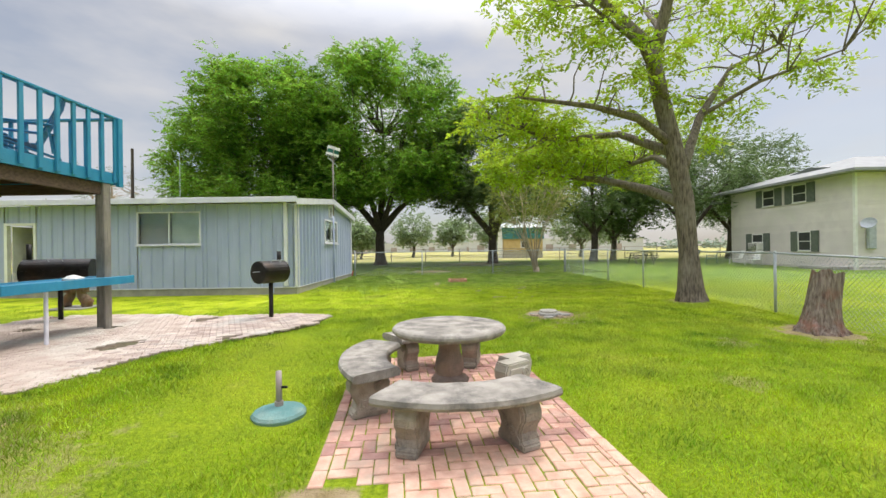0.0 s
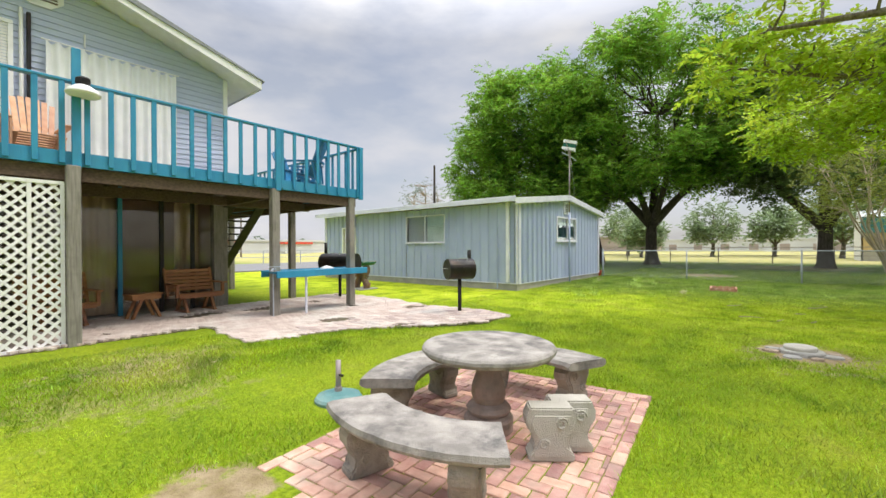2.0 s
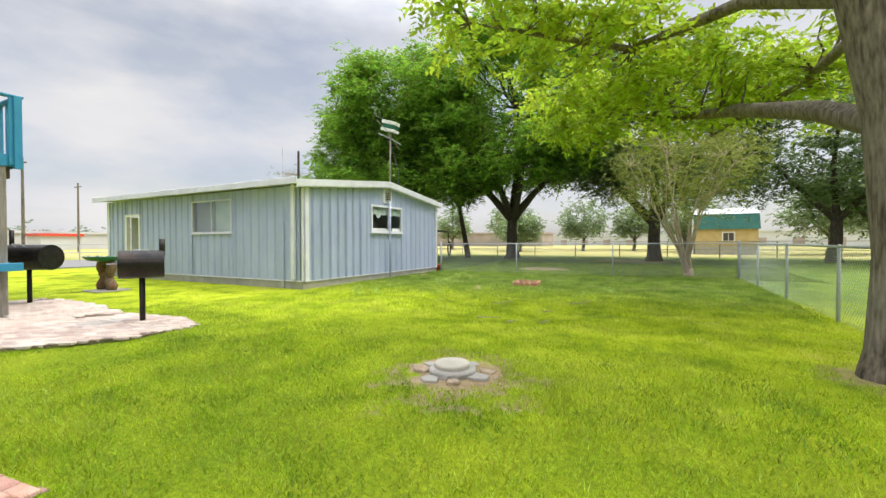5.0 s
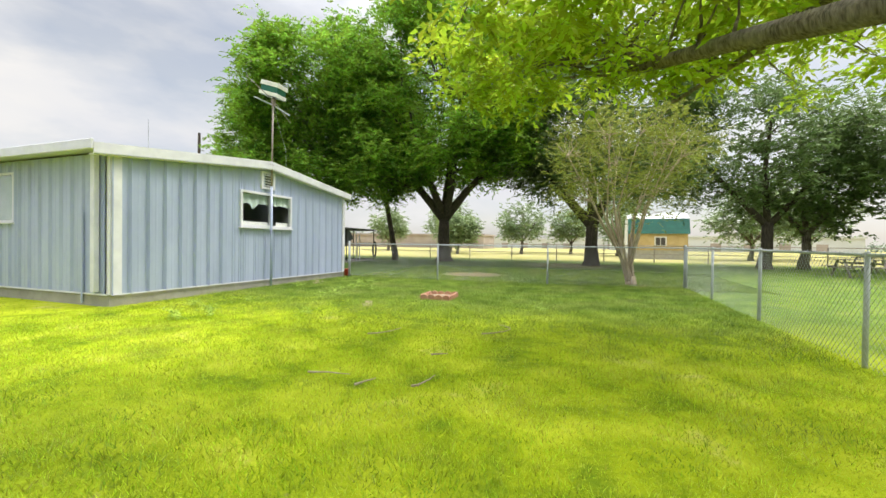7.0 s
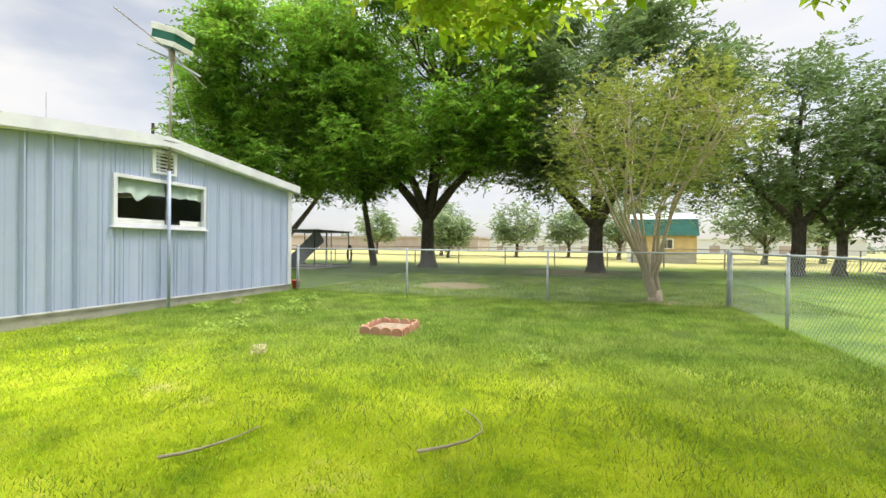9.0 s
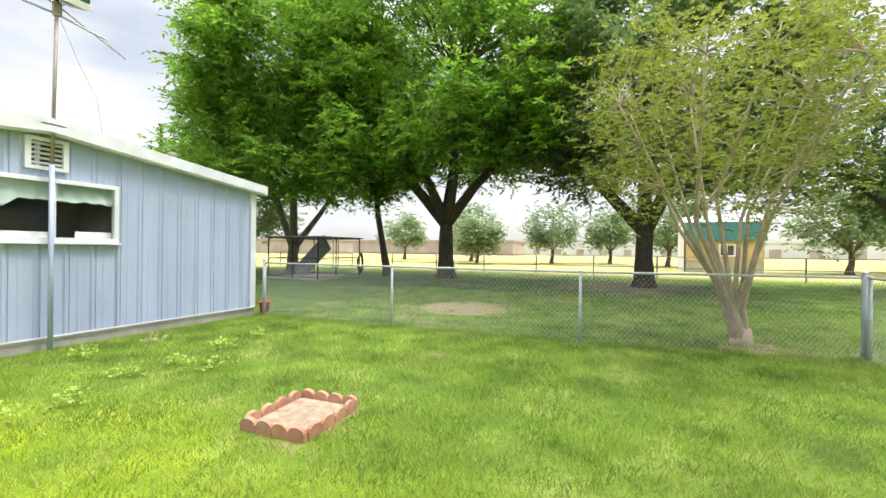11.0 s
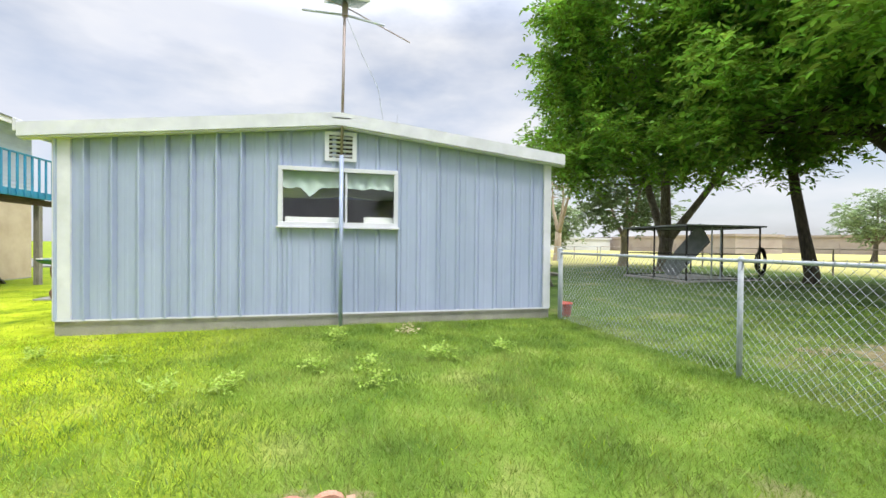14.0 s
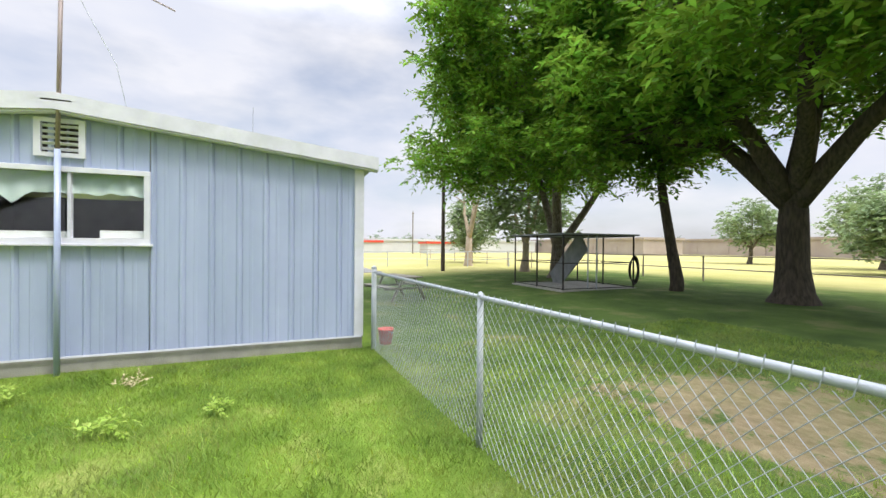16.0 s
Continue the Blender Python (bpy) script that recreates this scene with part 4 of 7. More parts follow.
def adirondack(name, at, turn, mat, label):
    c = thing(name, at, label, "chair", "chairs on the deck", turn=turn)
    L = lambda nm, bm: part(nm, bm, mat, c, local=True)
    for k in range(6):
        L("seat_slat", boxed((-0.27, 0.28 - 0.1 * k - 0.043, 0.36 - 0.022 * k), (0.27, 0.28 - 0.1 * k + 0.043, 0.38 - 0.022 * k), 0.004))
    for k in range(7):
        u = -0.27 + 0.09 * k
        h = 0.98 - 0.10 * ((k - 3) / 3) ** 2
        L("back_slat", bar(bmesh.new(), (u * 0.85, -0.24, 0.25), (u * 1.1, -0.24 - 0.36 * h, 0.25 + 0.92 * h), 0.075, 0.02, (0, 1, 0)))
    for s in (-1, 1):
        L("armrest", boxed((s * 0.36 - 0.07, -0.45, 0.56), (s * 0.36 + 0.07, 0.36, 0.585), 0.008))
        L("front_leg", boxed((s * 0.31 - 0.015, 0.26, 0), (s * 0.31 + 0.015, 0.35, 0.56), 0.004))
        L("side_rail", bar(bmesh.new(), (s * 0.285, 0.34, 0.36), (s * 0.285, -0.55, 0.03), 0.025, 0.11, (1, 0, 0)))
        L("arm_brace", bar(bmesh.new(), (s * 0.36, -0.4, 0.55), (s * 0.3, -0.45, 0.12), 0.03, 0.06, (1, 0, 0)))
    L("back_rail", bar(bmesh.new(), (-0.3, -0.48, 0.62), (0.3, -0.48, 0.62), 0.03, 0.06))
    return c


adirondack("adirondack_chair", (-6.98, 6.72, DZ), 130, M_CHAIRBLUE, "deep blue slatted adirondack chair on the deck")
adirondack("adirondack_chair", (-8.1, 7.3, DZ), -60, M_CHAIRBLUE, "deep blue adirondack chair standing deeper on the deck")
adirondack("adirondack_chair", (-7.45, 2.15, DZ), -88, M_CEDAR, "orange cedar adirondack chair by the house wall")


def porch_bench(at, turn):
    c = thing("porch_bench", at, "varnished red wood slatted bench before the glazing", "bench", "benches under the deck", turn=turn)
    L = lambda nm, bm: part(nm, bm, M_REDWOOD, c, local=True)
    for k in range(5):
        L("seat_slat", boxed((-0.48, 0.26 - 0.11 * k - 0.048, 0.42 - 0.008 * k), (0.48, 0.26 - 0.11 * k + 0.048, 0.445 - 0.008 * k), 0.005))
    for k in range(6):
        L("back_slat", boxed((-0.48, -0.27 - 0.028 * k, 0.47 + 0.085 * k), (0.48, -0.245 - 0.028 * k, 0.545 + 0.085 * k), 0.005))
    L("seat_apron", boxed((-0.47, 0.24, 0.33), (0.47, 0.28, 0.415), 0.005))
    for s in (-1, 1):
        L("armrest", boxed((s * 0.5 - 0.05, -0.3, 0.64), (s * 0.5 + 0.05, 0.36, 0.67), 0.006))
        L("arm_post", boxed((s * 0.5 - 0.03, 0.2, 0.36), (s * 0.5 + 0.03, 0.27, 0.64), 0.005))
        L("back_post", bar(bmesh.new(), (s * 0.5, -0.24, 0.36), (s * 0.5, -0.43, 1.0), 0.05, 0.06))
        for q in (-1, 1):
            L("leg", bar(bmesh.new(), (s * 0.3, q * 0.03, 0.41), (s * 0.3, q * 0.26, 0.02), 0.07, 0.05, (1, 0, 0)))
        L("foot", boxed((s * 0.3 - 0.04, -0.3, 0.0), (s * 0.3 + 0.04, 0.3, 0.05), 0.006))
    return c


porch_bench((-8.6, 4.95, 0.1), -85)
porch_bench((-8.35, 2.55, 0.1), -80)


def side_table():
    c = thing("side_table", (-8.35, 3.85, 0.1), "varnished red wood side table with splayed legs", "table", turn=-80)
    for k in range(4):
        part("top_slat", boxed((-0.3, -0.2 + 0.1 * k + 0.004, 0.5), (0.3, -0.1 + 0.1 * k - 0.004, 0.525), 0.004), M_REDWOOD, c, local=True)
    part("apron", boxed((-0.27, -0.17, 0.40), (0.27, 0.17, 0.5), 0.004), M_REDWOOD, c, local=True)
    for s in (-1, 1):
        for q in (-1, 1):
            part("leg", bar(bmesh.new(), (s * 0.08, q * 0.13, 0.42), (s * 0.26, q * 0.13, 0.0), 0.06, 0.05), M_REDWOOD, c, local=True)


side_table()

# ---- stone table, benches and patio ----
PATIO_TURN, PC = 6.0, (0.05, 4.26)
PZ = -0.035


def bench(at, turn):
    b = thing("curved_bench", at, "weathered curved cast stone bench on two scrolled legs", "bench", "benches round the table", turn=turn)
    half, r0, r1 = radians(32), 0.92, 1.40
    bm = bmesh.new()
    sec = [(r0, 0.375), (r0 - 0.01, 0.41), (r0 + 0.01, 0.445), (r0 + 0.05, 0.455), (r1 - 0.05, 0.455), (r1 - 0.01, 0.445), (r1, 0.41), (r1 - 0.015, 0.385), (r1 - 0.06, 0.37), (r0 + 0.05, 0.37)]
    rings = []
    for k in range(19):
        a = -half + 2 * half * k / 18
        w = 0.006 * noise.noise((k * 0.7, turn, 0))
        rings.append([bm.verts.new((r * math.sin(a), -r * math.cos(a), z + w)) for r, z in sec])
    for q0, q1 in zip(rings, rings[1:]):
        for j in range(len(sec)):
            bm.faces.new((q0[j], q1[j], q1[(j + 1) % len(sec)], q0[(j + 1) % len(sec)]))
    bm.faces.new(rings[0]); bm.faces.new(rings[-1][::-1])
    bmesh.ops.recalc_face_normals(bm, faces=bm.faces[:])
    part("seat", bm, M_STONE_TOP, b, "lichen-stained stone seat", local=True)
    for s in (-1, 1):
        part("leg", scroll_leg(pose(0, 0, 0, 0, 0, s * 21) @ pose(0, -1.16, 0)), M_STONE, b, local=True)
    return b


def scroll_leg(m, h=0.372):
    """An S-profiled slab leg, thick from side to side, with a foot and a raised scroll."""
    bm = bmesh.new()
    k = h / 0.372
    prof = [(-0.17, 0), (0.17, 0), (0.17, 0.05), (0.135, 0.075), (0.125, 0.13), (0.15, 0.19), (0.185, 0.24), (0.19, 0.30), (0.165, 0.35), (0.165, 0.372),
            (-0.165, 0.372), (-0.165, 0.35), (-0.19, 0.30), (-0.185, 0.24), (-0.15, 0.19), (-0.125, 0.13), (-0.135, 0.075), (-0.17, 0.05)]
    to = m @ Matrix(((0, 1, 0, 0), (1, 0, 0, 0), (0, 0, 1, 0), (0, 0, 0, 1)))
    prism(bm, [(u, v * k) for u, v in prof], -0.085, 0.085, to)
    bmesh.ops.bevel(bm, geom=[e for e in bm.edges if e.calc_face_angle(0) > 0.9], offset=0.012, segments=2, affect="EDGES")
    inner = [(u * 0.78, 0.05 + v * k * 0.74) for u, v in prof]
    for s in (-1, 1):
        b2 = bmesh.new()
        prism(b2, inner, s * 0.085, s * 0.098, to)
        me = bpy.data.meshes.new("t"); b2.to_mesh(me); b2.free(); bm.from_mesh(me); bpy.data.meshes.remove(me)
        for (cu, cv, r) in ((0.07, 0.27, 0.05), (-0.06, 0.13, 0.04)):
            pts = [to @ Vector((cu + r * (1 - q * 0.055) * math.cos(q * 0.7), s * 0.1, (cv + r * (1 - q * 0.055) * math.sin(q * 0.7)) * k)) for q in range(14)]
            tube(bm, pts, 0.011, 5)
    return bm


def build_table():
    t = thing("stone_table", (PC[0], PC[1], PZ), "round weathered cast stone table on a baluster pedestal", "table")
    part("tabletop", lathe(bmesh.new(), [(0.0, 0.655), (0.50, 0.655), (0.555, 0.668), (0.585, 0.70), (0.585, 0.725), (0.57, 0.742), (0.545, 0.748), (0.02, 0.752), (0.0, 0.74)], (PC[0], PC[1], PZ), 48, 0.012), M_STONE_TOP, t, "grey lichen-stained round top")
    part("pedestal", lathe(bmesh.new(), [(0.215, 0), (0.215, 0.10), (0.20, 0.125), (0.165, 0.14), (0.19, 0.16), (0.20, 0.185), (0.18, 0.215), (0.13, 0.24), (0.15, 0.30), (0.145, 0.38),
                                        (0.115, 0.48), (0.105, 0.56), (0.13, 0.62), (0.17, 0.656)], (PC[0], PC[1], PZ), 8 * 3, 0.05), M_STONE_RED, t, "rust-tinted turned pedestal")
    for k in (0, 2, 3):
        du, dv = ((0, 0), (0, 0), (0, 0), (0.26, 0.1))[k]
        bench((PC[0] + du, PC[1] + dv, PZ), PATIO_TURN + (0, 90, -180, -90)[k])
    for u, v in ((0.62, -0.20), (0.70, 0.02)):
        c, s = math.cos(radians(PATIO_TURN)), math.sin(radians(PATIO_TURN))
        x, y = PC[0] + u * c - v * s, PC[1] + u * s + v * c
        whole("bench_leg", scroll_leg(pose(x, y, PZ, 0, 0, -52), 0.40), M_STONE_PALE, "pale cast stone bench leg standing loose on the bricks", "bench leg", "loose bench legs")


build_table()


def herringbone(u0, u1, v0, v1, W):
    """Centres and turns of 2:1 bricks in a 90 degree herringbone over a rectangle."""
    out = []
    n = int((u1 - u0 + v1 - v0) / W) + 8
    for i in range(-n, n):
        for j in range(-n, n):
            k = (i - j) % 4
            if k == 0:      # lies over cells (i, j) and (i + 1, j)
                out.append((u0 + (i + 1) * W, v0 + (j + 0.5) * W, 0))
            elif k == 3:    # stands over cells (i, j) and (i, j + 1)
                out.append((u0 + (i + 0.5) * W, v0 + (j + 1) * W, 90))
    return [(a, b, r) for a, b, r in out if u0 + 0.04 < a < u1 - 0.04 and v0 + 0.04 < b < v1 - 0.04]


def build_patio():
    m = pose(PC[0], PC[1], 0, 0, 0, PATIO_TURN)
    u0, u1, v0, v1 = -1.12, 1.12, -2.35, 1.62
    bed = bmesh.new()
    box(bed, (u0, v0, PZ - 0.12), (u1, v1, PZ - 0.018), 0, m)
    patio = whole("patio", bed, M_JOINT, "square patio of worn pink bricks in soil", "patio", kind="structure")
    W = 0.105
    meshes = []
    for k in range(5):
        b = boxed((-W + 0.005, -W / 2 + 0.004, -0.04), (W - 0.005, W / 2 - 0.004, 0.0), 0.006)
        for v in b.verts:
            v.co += Vector((noise.noise((v.co.x * 31, v.co.y * 31, k * 7.3)), noise.noise((v.co.y * 29, k * 3.1, v.co.x * 31)), 0)) * 0.004
        meshes.append(mesh_of("brick", b, M_BRICK))
    rest = bmesh.new()
    n = 0
    laid = []
    e = W                          # a border of stretchers, with the herringbone cut to fit inside it
    for a, b, r in herringbone(u0 - W, u1 + W, v0 - W, v1 + W, W):
        hu, hv = (W, W / 2) if r == 0 else (W / 2, W)
        a0, a1, b0, b1 = max(a - hu, u0 + e), min(a + hu, u1 - e), max(b - hv, v0 + e), min(b + hv, v1 - e)
        if a1 - a0 > 0.035 and b1 - b0 > 0.035:
            laid.append(((a0 + a1) / 2, (b0 + b1) / 2, r, (a1 - a0) / (2 * hu), (b1 - b0) / (2 * hv)))
    k = 0.5
    while v0 + k * 2 * W < v1:
        laid += [(u0 + W / 2, v0 + k * 2 * W, 90, 1, 1), (u1 - W / 2, v0 + k * 2 * W, 90, 1, 1)]
        k += 1
    k = 0.5
    while u0 + W + k * 2 * W < u1 - W:
        laid += [(u0 + W + k * 2 * W, v0 + W / 2, 0, 1, 1), (u0 + W + k * 2 * W, v1 - W / 2, 0, 1, 1)]
        k += 1
    for a, b, r, su, sv in sorted(laid, key=lambda q: -q[1]):
        if a < -0.5 and b < -1.55 - 0.3 * noise.noise((a * 3, b * 3, 1)):
            continue
        dz = 0.006 * noise.noise((a * 5, b * 5, 0)) + random.uniform(-0.002, 0.002)
        scale = (su, sv) if r == 0 else (sv, su)
        mm = m @ pose(a, b, PZ + dz, random.uniform(-0.7, 0.7), random.uniform(-0.7, 0.7), r + random.uniform(-1.2, 1.2)) @ Matrix.Diagonal((*scale, 1, 1))
        n += 1
        if n <= 300:
            piece("brick", meshes[n % 5], mm, patio)
        else:
            k = len(rest.verts)
            rest.from_mesh(meshes[n % 5]); rest.verts.ensure_lookup_table()
            for v in rest.verts[k:]:
                v.co = mm @ v.co
    if rest.verts:
        tagged(part("bricks", rest, M_BRICK, patio), kind="stuff")


def inside(poly, x, y):
    r = False
    for (x0, y0), (x1, y1) in zip(poly, poly[1:] + poly[:1]):
        if (y0 > y) != (y1 > y) and x < (x1 - x0) * (y - y0) / (y1 - y0) + x0:
            r = not r
    return r


PATH = [(-6.3, 4.35), (-4.45, 4.2), (-4.05, 5.9), (-3.1, 7.2), (-2.55, 8.1), (-2.5, 9.0), (-3.4, 9.35), (-5.2, 9.1), (-6.0, 9.3), (-9.0, 9.4), (-9.0, -3), (-6.35, -3)]


def build_path():
    bm = bmesh.new()
    vs = [bm.verts.new((x, y, 0.066 if x > -6.25 else 0.075)) for x, y in PATH]
    bm.faces.new(vs)
    bmesh.ops.recalc_face_normals(bm, faces=bm.faces[:])
    top = bm.faces[:]
    if top[0].normal.z < 0:
        bmesh.ops.reverse_faces(bm, faces=top)
    r = bmesh.ops.extrude_face_region(bm, geom=top)
    bmesh.ops.translate(bm, vec=(0, 0, -0.15), verts=[v for v in r["geom"] if isinstance(v, bmesh.types.BMVert)])
    path = whole("pavement", bm, M_JOINT, "uneven pavement of faded bricks and broken slabs", "pavement", kind="structure")
    W = 0.10
    meshes = []
    for k in range(6):
        b = boxed((-W + 0.004, -W / 2 + 0.004, -0.04), (W - 0.004, W / 2 - 0.004, 0.0), 0.006)
        for v in b.verts:
            v.co += Vector((noise.noise((v.co.x * 31, v.co.y * 31, k * 7.3 + 50)), noise.noise((v.co.y * 29, k * 3.1, v.co.x * 31)), 0)) * 0.006
        meshes.append(mesh_of("paver", b, M_PAVER))
    rest = bmesh.new()
    n = 0
    m = pose(-5, 6.5, 0, 0, 0, 28)
    mi = m.inverted()
    for row in range(-90, 90):
        for col in range(-45, 45):
            q = m @ Vector((col * 2 * W + (row % 2) * W, row * W, 0))
            if not inside(PATH, q.x, q.y) or q.y < -0.5 or q.x < -8.95:
                continue
            if noise.noise((q.x * 1.1, q.y * 1.1, 4)) > 0.47:
                continue
            z = 0.086 + 0.026 * smooth01(-5.6, -6.4, q.x) + 0.010 * noise.noise((q.x * 2.3, q.y * 2.3, 2))
            mm = pose(q.x, q.y, z, random.uniform(-1.5, 1.5), random.uniform(-1.5, 1.5), 28 + random.uniform(-2.5, 2.5))
            if q.x > -4.9 and q.y > 5.2 and n < 300:
                n += 1
                piece("paver", meshes[n % 6], mm, path)
            else:
                k = len(rest.verts)
                rest.from_mesh(meshes[(row * 7 + col) % 6]); rest.verts.ensure_lookup_table()
                for v in rest.verts[k:]:
                    v.co = mm @ v.co
    tagged(part("pavers", rest, M_PAVER, path), kind="stuff")


# ---- grills and small yard things ----
def barrel_grill(name, at, turn, length, radius, zc, label, open_lid=False, chimney_end=1, tall=0.38):
    g = thing(name, at, label, "grill", "barrel grills", turn=turn)
    post = part("post", tube(bmesh.new(), [(0, 0, -0.1), (0, 0, zc - radius + 0.02)], 0.045, 10), M_BLACK, g, smooth=True, local=True)
    bm = bmesh.new()
    n = 28
    for x0, x1, r in ((-length / 2, length / 2, radius), (-length / 2 - 0.012, -length / 2, radius * 0.97), (length / 2, length / 2 + 0.012, radius * 0.97)):
        ra = [bm.verts.new((x0, r * math.cos(2 * math.pi * k / n), zc + r * math.sin(2 * math.pi * k / n))) for k in range(n)]
        rb = [bm.verts.new((x1, r * math.cos(2 * math.pi * k / n), zc + r * math.sin(2 * math.pi * k / n))) for k in range(n)]
        for k in range(n):
            bm.faces.new((ra[k], ra[(k + 1) % n], rb[(k + 1) % n], rb[k]))
        bm.faces.new(ra[::-1]); bm.faces.new(rb)
    bmesh.ops.recalc_face_normals(bm, faces=bm.faces[:])
    body = part("barrel", bm, M_BLACK, g, "soot-black steel barrel", local=True)
    seam = bmesh.new()
    box(seam, (-length / 2 + 0.02, -radius - 0.012, zc + 0.02), (length / 2 - 0.02, -radius + 0.01, zc + 0.045))
    box(seam, (-length / 2 + 0.02, radius - 0.01, zc + 0.02), (length / 2 - 0.02, radius + 0.012, zc + 0.045))
    part("lid_seam", seam, M_BLACK, body, local=True)
    part("lid_handle", tube(bmesh.new(), [(-0.12, -radius * 0.6, zc + radius * 0.85), (-0.12, -radius * 0.85, zc + radius * 1.05), (0.12, -radius * 0.85, zc + radius * 1.05), (0.12, -radius * 0.6, zc + radius * 0.85)], 0.009, 6), M_GALV, body, local=True)
    part("side_handle", tube(bmesh.new(), [(-length / 2, -0.05, zc + 0.02), (-length / 2 - 0.16, -0.05, zc + 0.02)], 0.008, 6), M_GALV, body, local=True)
    xc = chimney_end * (length / 2 - 0.02)
    part("chimney", tube(bmesh.new(), [(xc, 0.08, zc + radius * 0.6), (xc, 0.08, zc + radius + tall)], 0.045, 10), M_BLACK, g, smooth=True, local=True)
    if open_lid:
        part("raised_lid", lathe(bmesh.new(), [(radius * 0.5, 0), (radius * 0.5, 0.02)], (0, 0.1, zc + radius), 10), M_BLACK, body, local=True)
    return g


barrel_grill("barrel_grill", (-3.72, 8.81, 0.06), 62, 0.62, 0.24, 1.0, "black barrel grill on a single post beside the path", chimney_end=1, tall=0.20)
barrel_grill("barrel_smoker", (-8.2, 8.75, 0.06), 20, 1.15, 0.28, 1.06, "large black barrel smoker with a tall chimney", chimney_end=-1, tall=0.33)


def pedestal_table():
    t = thing("pedestal_table", (-9.75, 10.85, ground_z(-9.75, 10.85)), "carved red-brown pedestal with a green-rimmed tray", "table")
    z = 0.07
    part("base", boxed((-0.42, -0.42, -0.03), (0.42, 0.42, 0.035), 0.01), M_CONC, t, local=True)
    for s in (-1, 1):
        pts = [(s * 0.26, 0, 0.04), (s * 0.30, 0, 0.16), (s * 0.16, 0, 0.32), (s * 0.12, 0, 0.46), (s * 0.26, 0, 0.62), (s * 0.30, 0, 0.76), (s * 0.2, 0, 0.86)]
        part("scroll", tube(bmesh.new(), pts, [0.12, 0.14, 0.11, 0.10, 0.13, 0.12, 0.1], 8), M_STUMP, t, smooth=True, local=True)
    part("cross_piece", boxed((-0.3, -0.08, 0.42), (0.3, 0.08, 0.52), 0.02), M_STUMP, t, local=True)
    tray = part("tray", lathe(bmesh.new(), [(0.2, 0.84), (0.42, 0.88), (0.52, 0.95), (0.53, 0.98), (0.47, 0.97), (0.38, 0.92), (0.0, 0.91)], (0, 0, 0), 24, 0.03), M_DKGREEN, t, local=True)
    for k in range(12):
        a = k * math.pi / 6
        part("rim_stud", lathe(bmesh.new(), [(0.02, 0), (0.035, 0.02), (0.015, 0.045)], (0.49 * math.cos(a), 0.49 * math.sin(a), 0.97), 6), M_STONE_PALE, tray, local=True)


pedestal_table()


def umbrella_base():
    at = (-1.56, 3.84)
    z = ground_z(*at)
    u = thing("umbrella_base", (*at, z), "teal painted concrete umbrella base with a steel pipe", "umbrella base")
    part("disc", lathe(bmesh.new(), [(0.235, -0.05), (0.245, 0.03), (0.225, 0.055), (0.14, 0.085), (0.05, 0.10)], (0, 0, 0), 28, 0.03), M_TEAL, u, local=True)
    part("pipe", tube(bmesh.new(), [(0, 0, 0.08), (0, 0, 0.42)], 0.028, 10), M_RUSTPOLE, u, smooth=True, local=True)
    part("collar", tube(bmesh.new(), [(0, 0, 0.08), (0, 0, 0.14)], 0.04, 10), M_RUSTPOLE, u, local=True)
    part("knob", bar(bmesh.new(), (0.02, 0, 0.27), (0.08, 0, 0.27), 0.02), M_BLACK, u, local=True)


umbrella_base()


def manhole():
    x, y = 2.28, 8.82
    z = ground_z(x, y)
    t = thing("septic_lid", (x, y, z), "round concrete lid among broken concrete and bare soil", "lid")
    mm = Matrix(((1, 0, 0, 0), (0, 0, 1, 0), (0, 1, 0, 0), (0, 0, 0, 1)))
    rng = random.Random(4)

    def chunk(cx, cy, r, h, k):
        out = [(cx + r * rng.uniform(0.7, 1.2) * math.cos(q * 2 * math.pi / k + 0.4), cy + r * rng.uniform(0.6, 1.0) * math.sin(q * 2 * math.pi / k + 0.4)) for q in range(k)]
        b = prism(bmesh.new(), out, -0.06, h, mm)
        bmesh.ops.bevel(b, geom=b.edges[:], offset=0.008, segments=1, affect="EDGES")
        for v in b.verts:
            v.co.z += 0.018 * noise.noise((v.co.x * 9, v.co.y * 9, cx))
        return b

    part("collar", lathe(bmesh.new(), [(0.25, -0.06), (0.25, 0.035), (0.235, 0.05), (0.0, 0.05)], (0, 0, 0), 24, 0.12), M_CONC, t, "broken concrete collar", local=True)
    part("cover", lathe(bmesh.new(), [(0.185, 0.045), (0.188, 0.085), (0.175, 0.10), (0.0, 0.105)], (-0.02, 0.01, 0), 28, 0.04), M_STONE_PALE, t, "pale round concrete cover", local=True)
    for cx, cy, r, h, k in ((0.31, -0.05, 0.13, 0.05, 6), (0.34, 0.16, 0.10, 0.035, 5), (-0.30, 0.12, 0.12, 0.04, 6), (-0.33, -0.10, 0.10, 0.05, 5), (-0.12, -0.30, 0.11, 0.03, 6),
                            (0.14, -0.29, 0.08, 0.035, 5), (0.48, 0.03, 0.06, 0.025, 5), (0.05, 0.31, 0.10, 0.03, 6), (0.58, -0.14, 0.035, 0.02, 5), (-0.47, 0.0, 0.05, 0.02, 5)):
        part("rubble", chunk(cx, cy, r * 1.1, h * 0.45, k), M_SAND if k == 5 else M_CONC, t, local=True)


manhole()


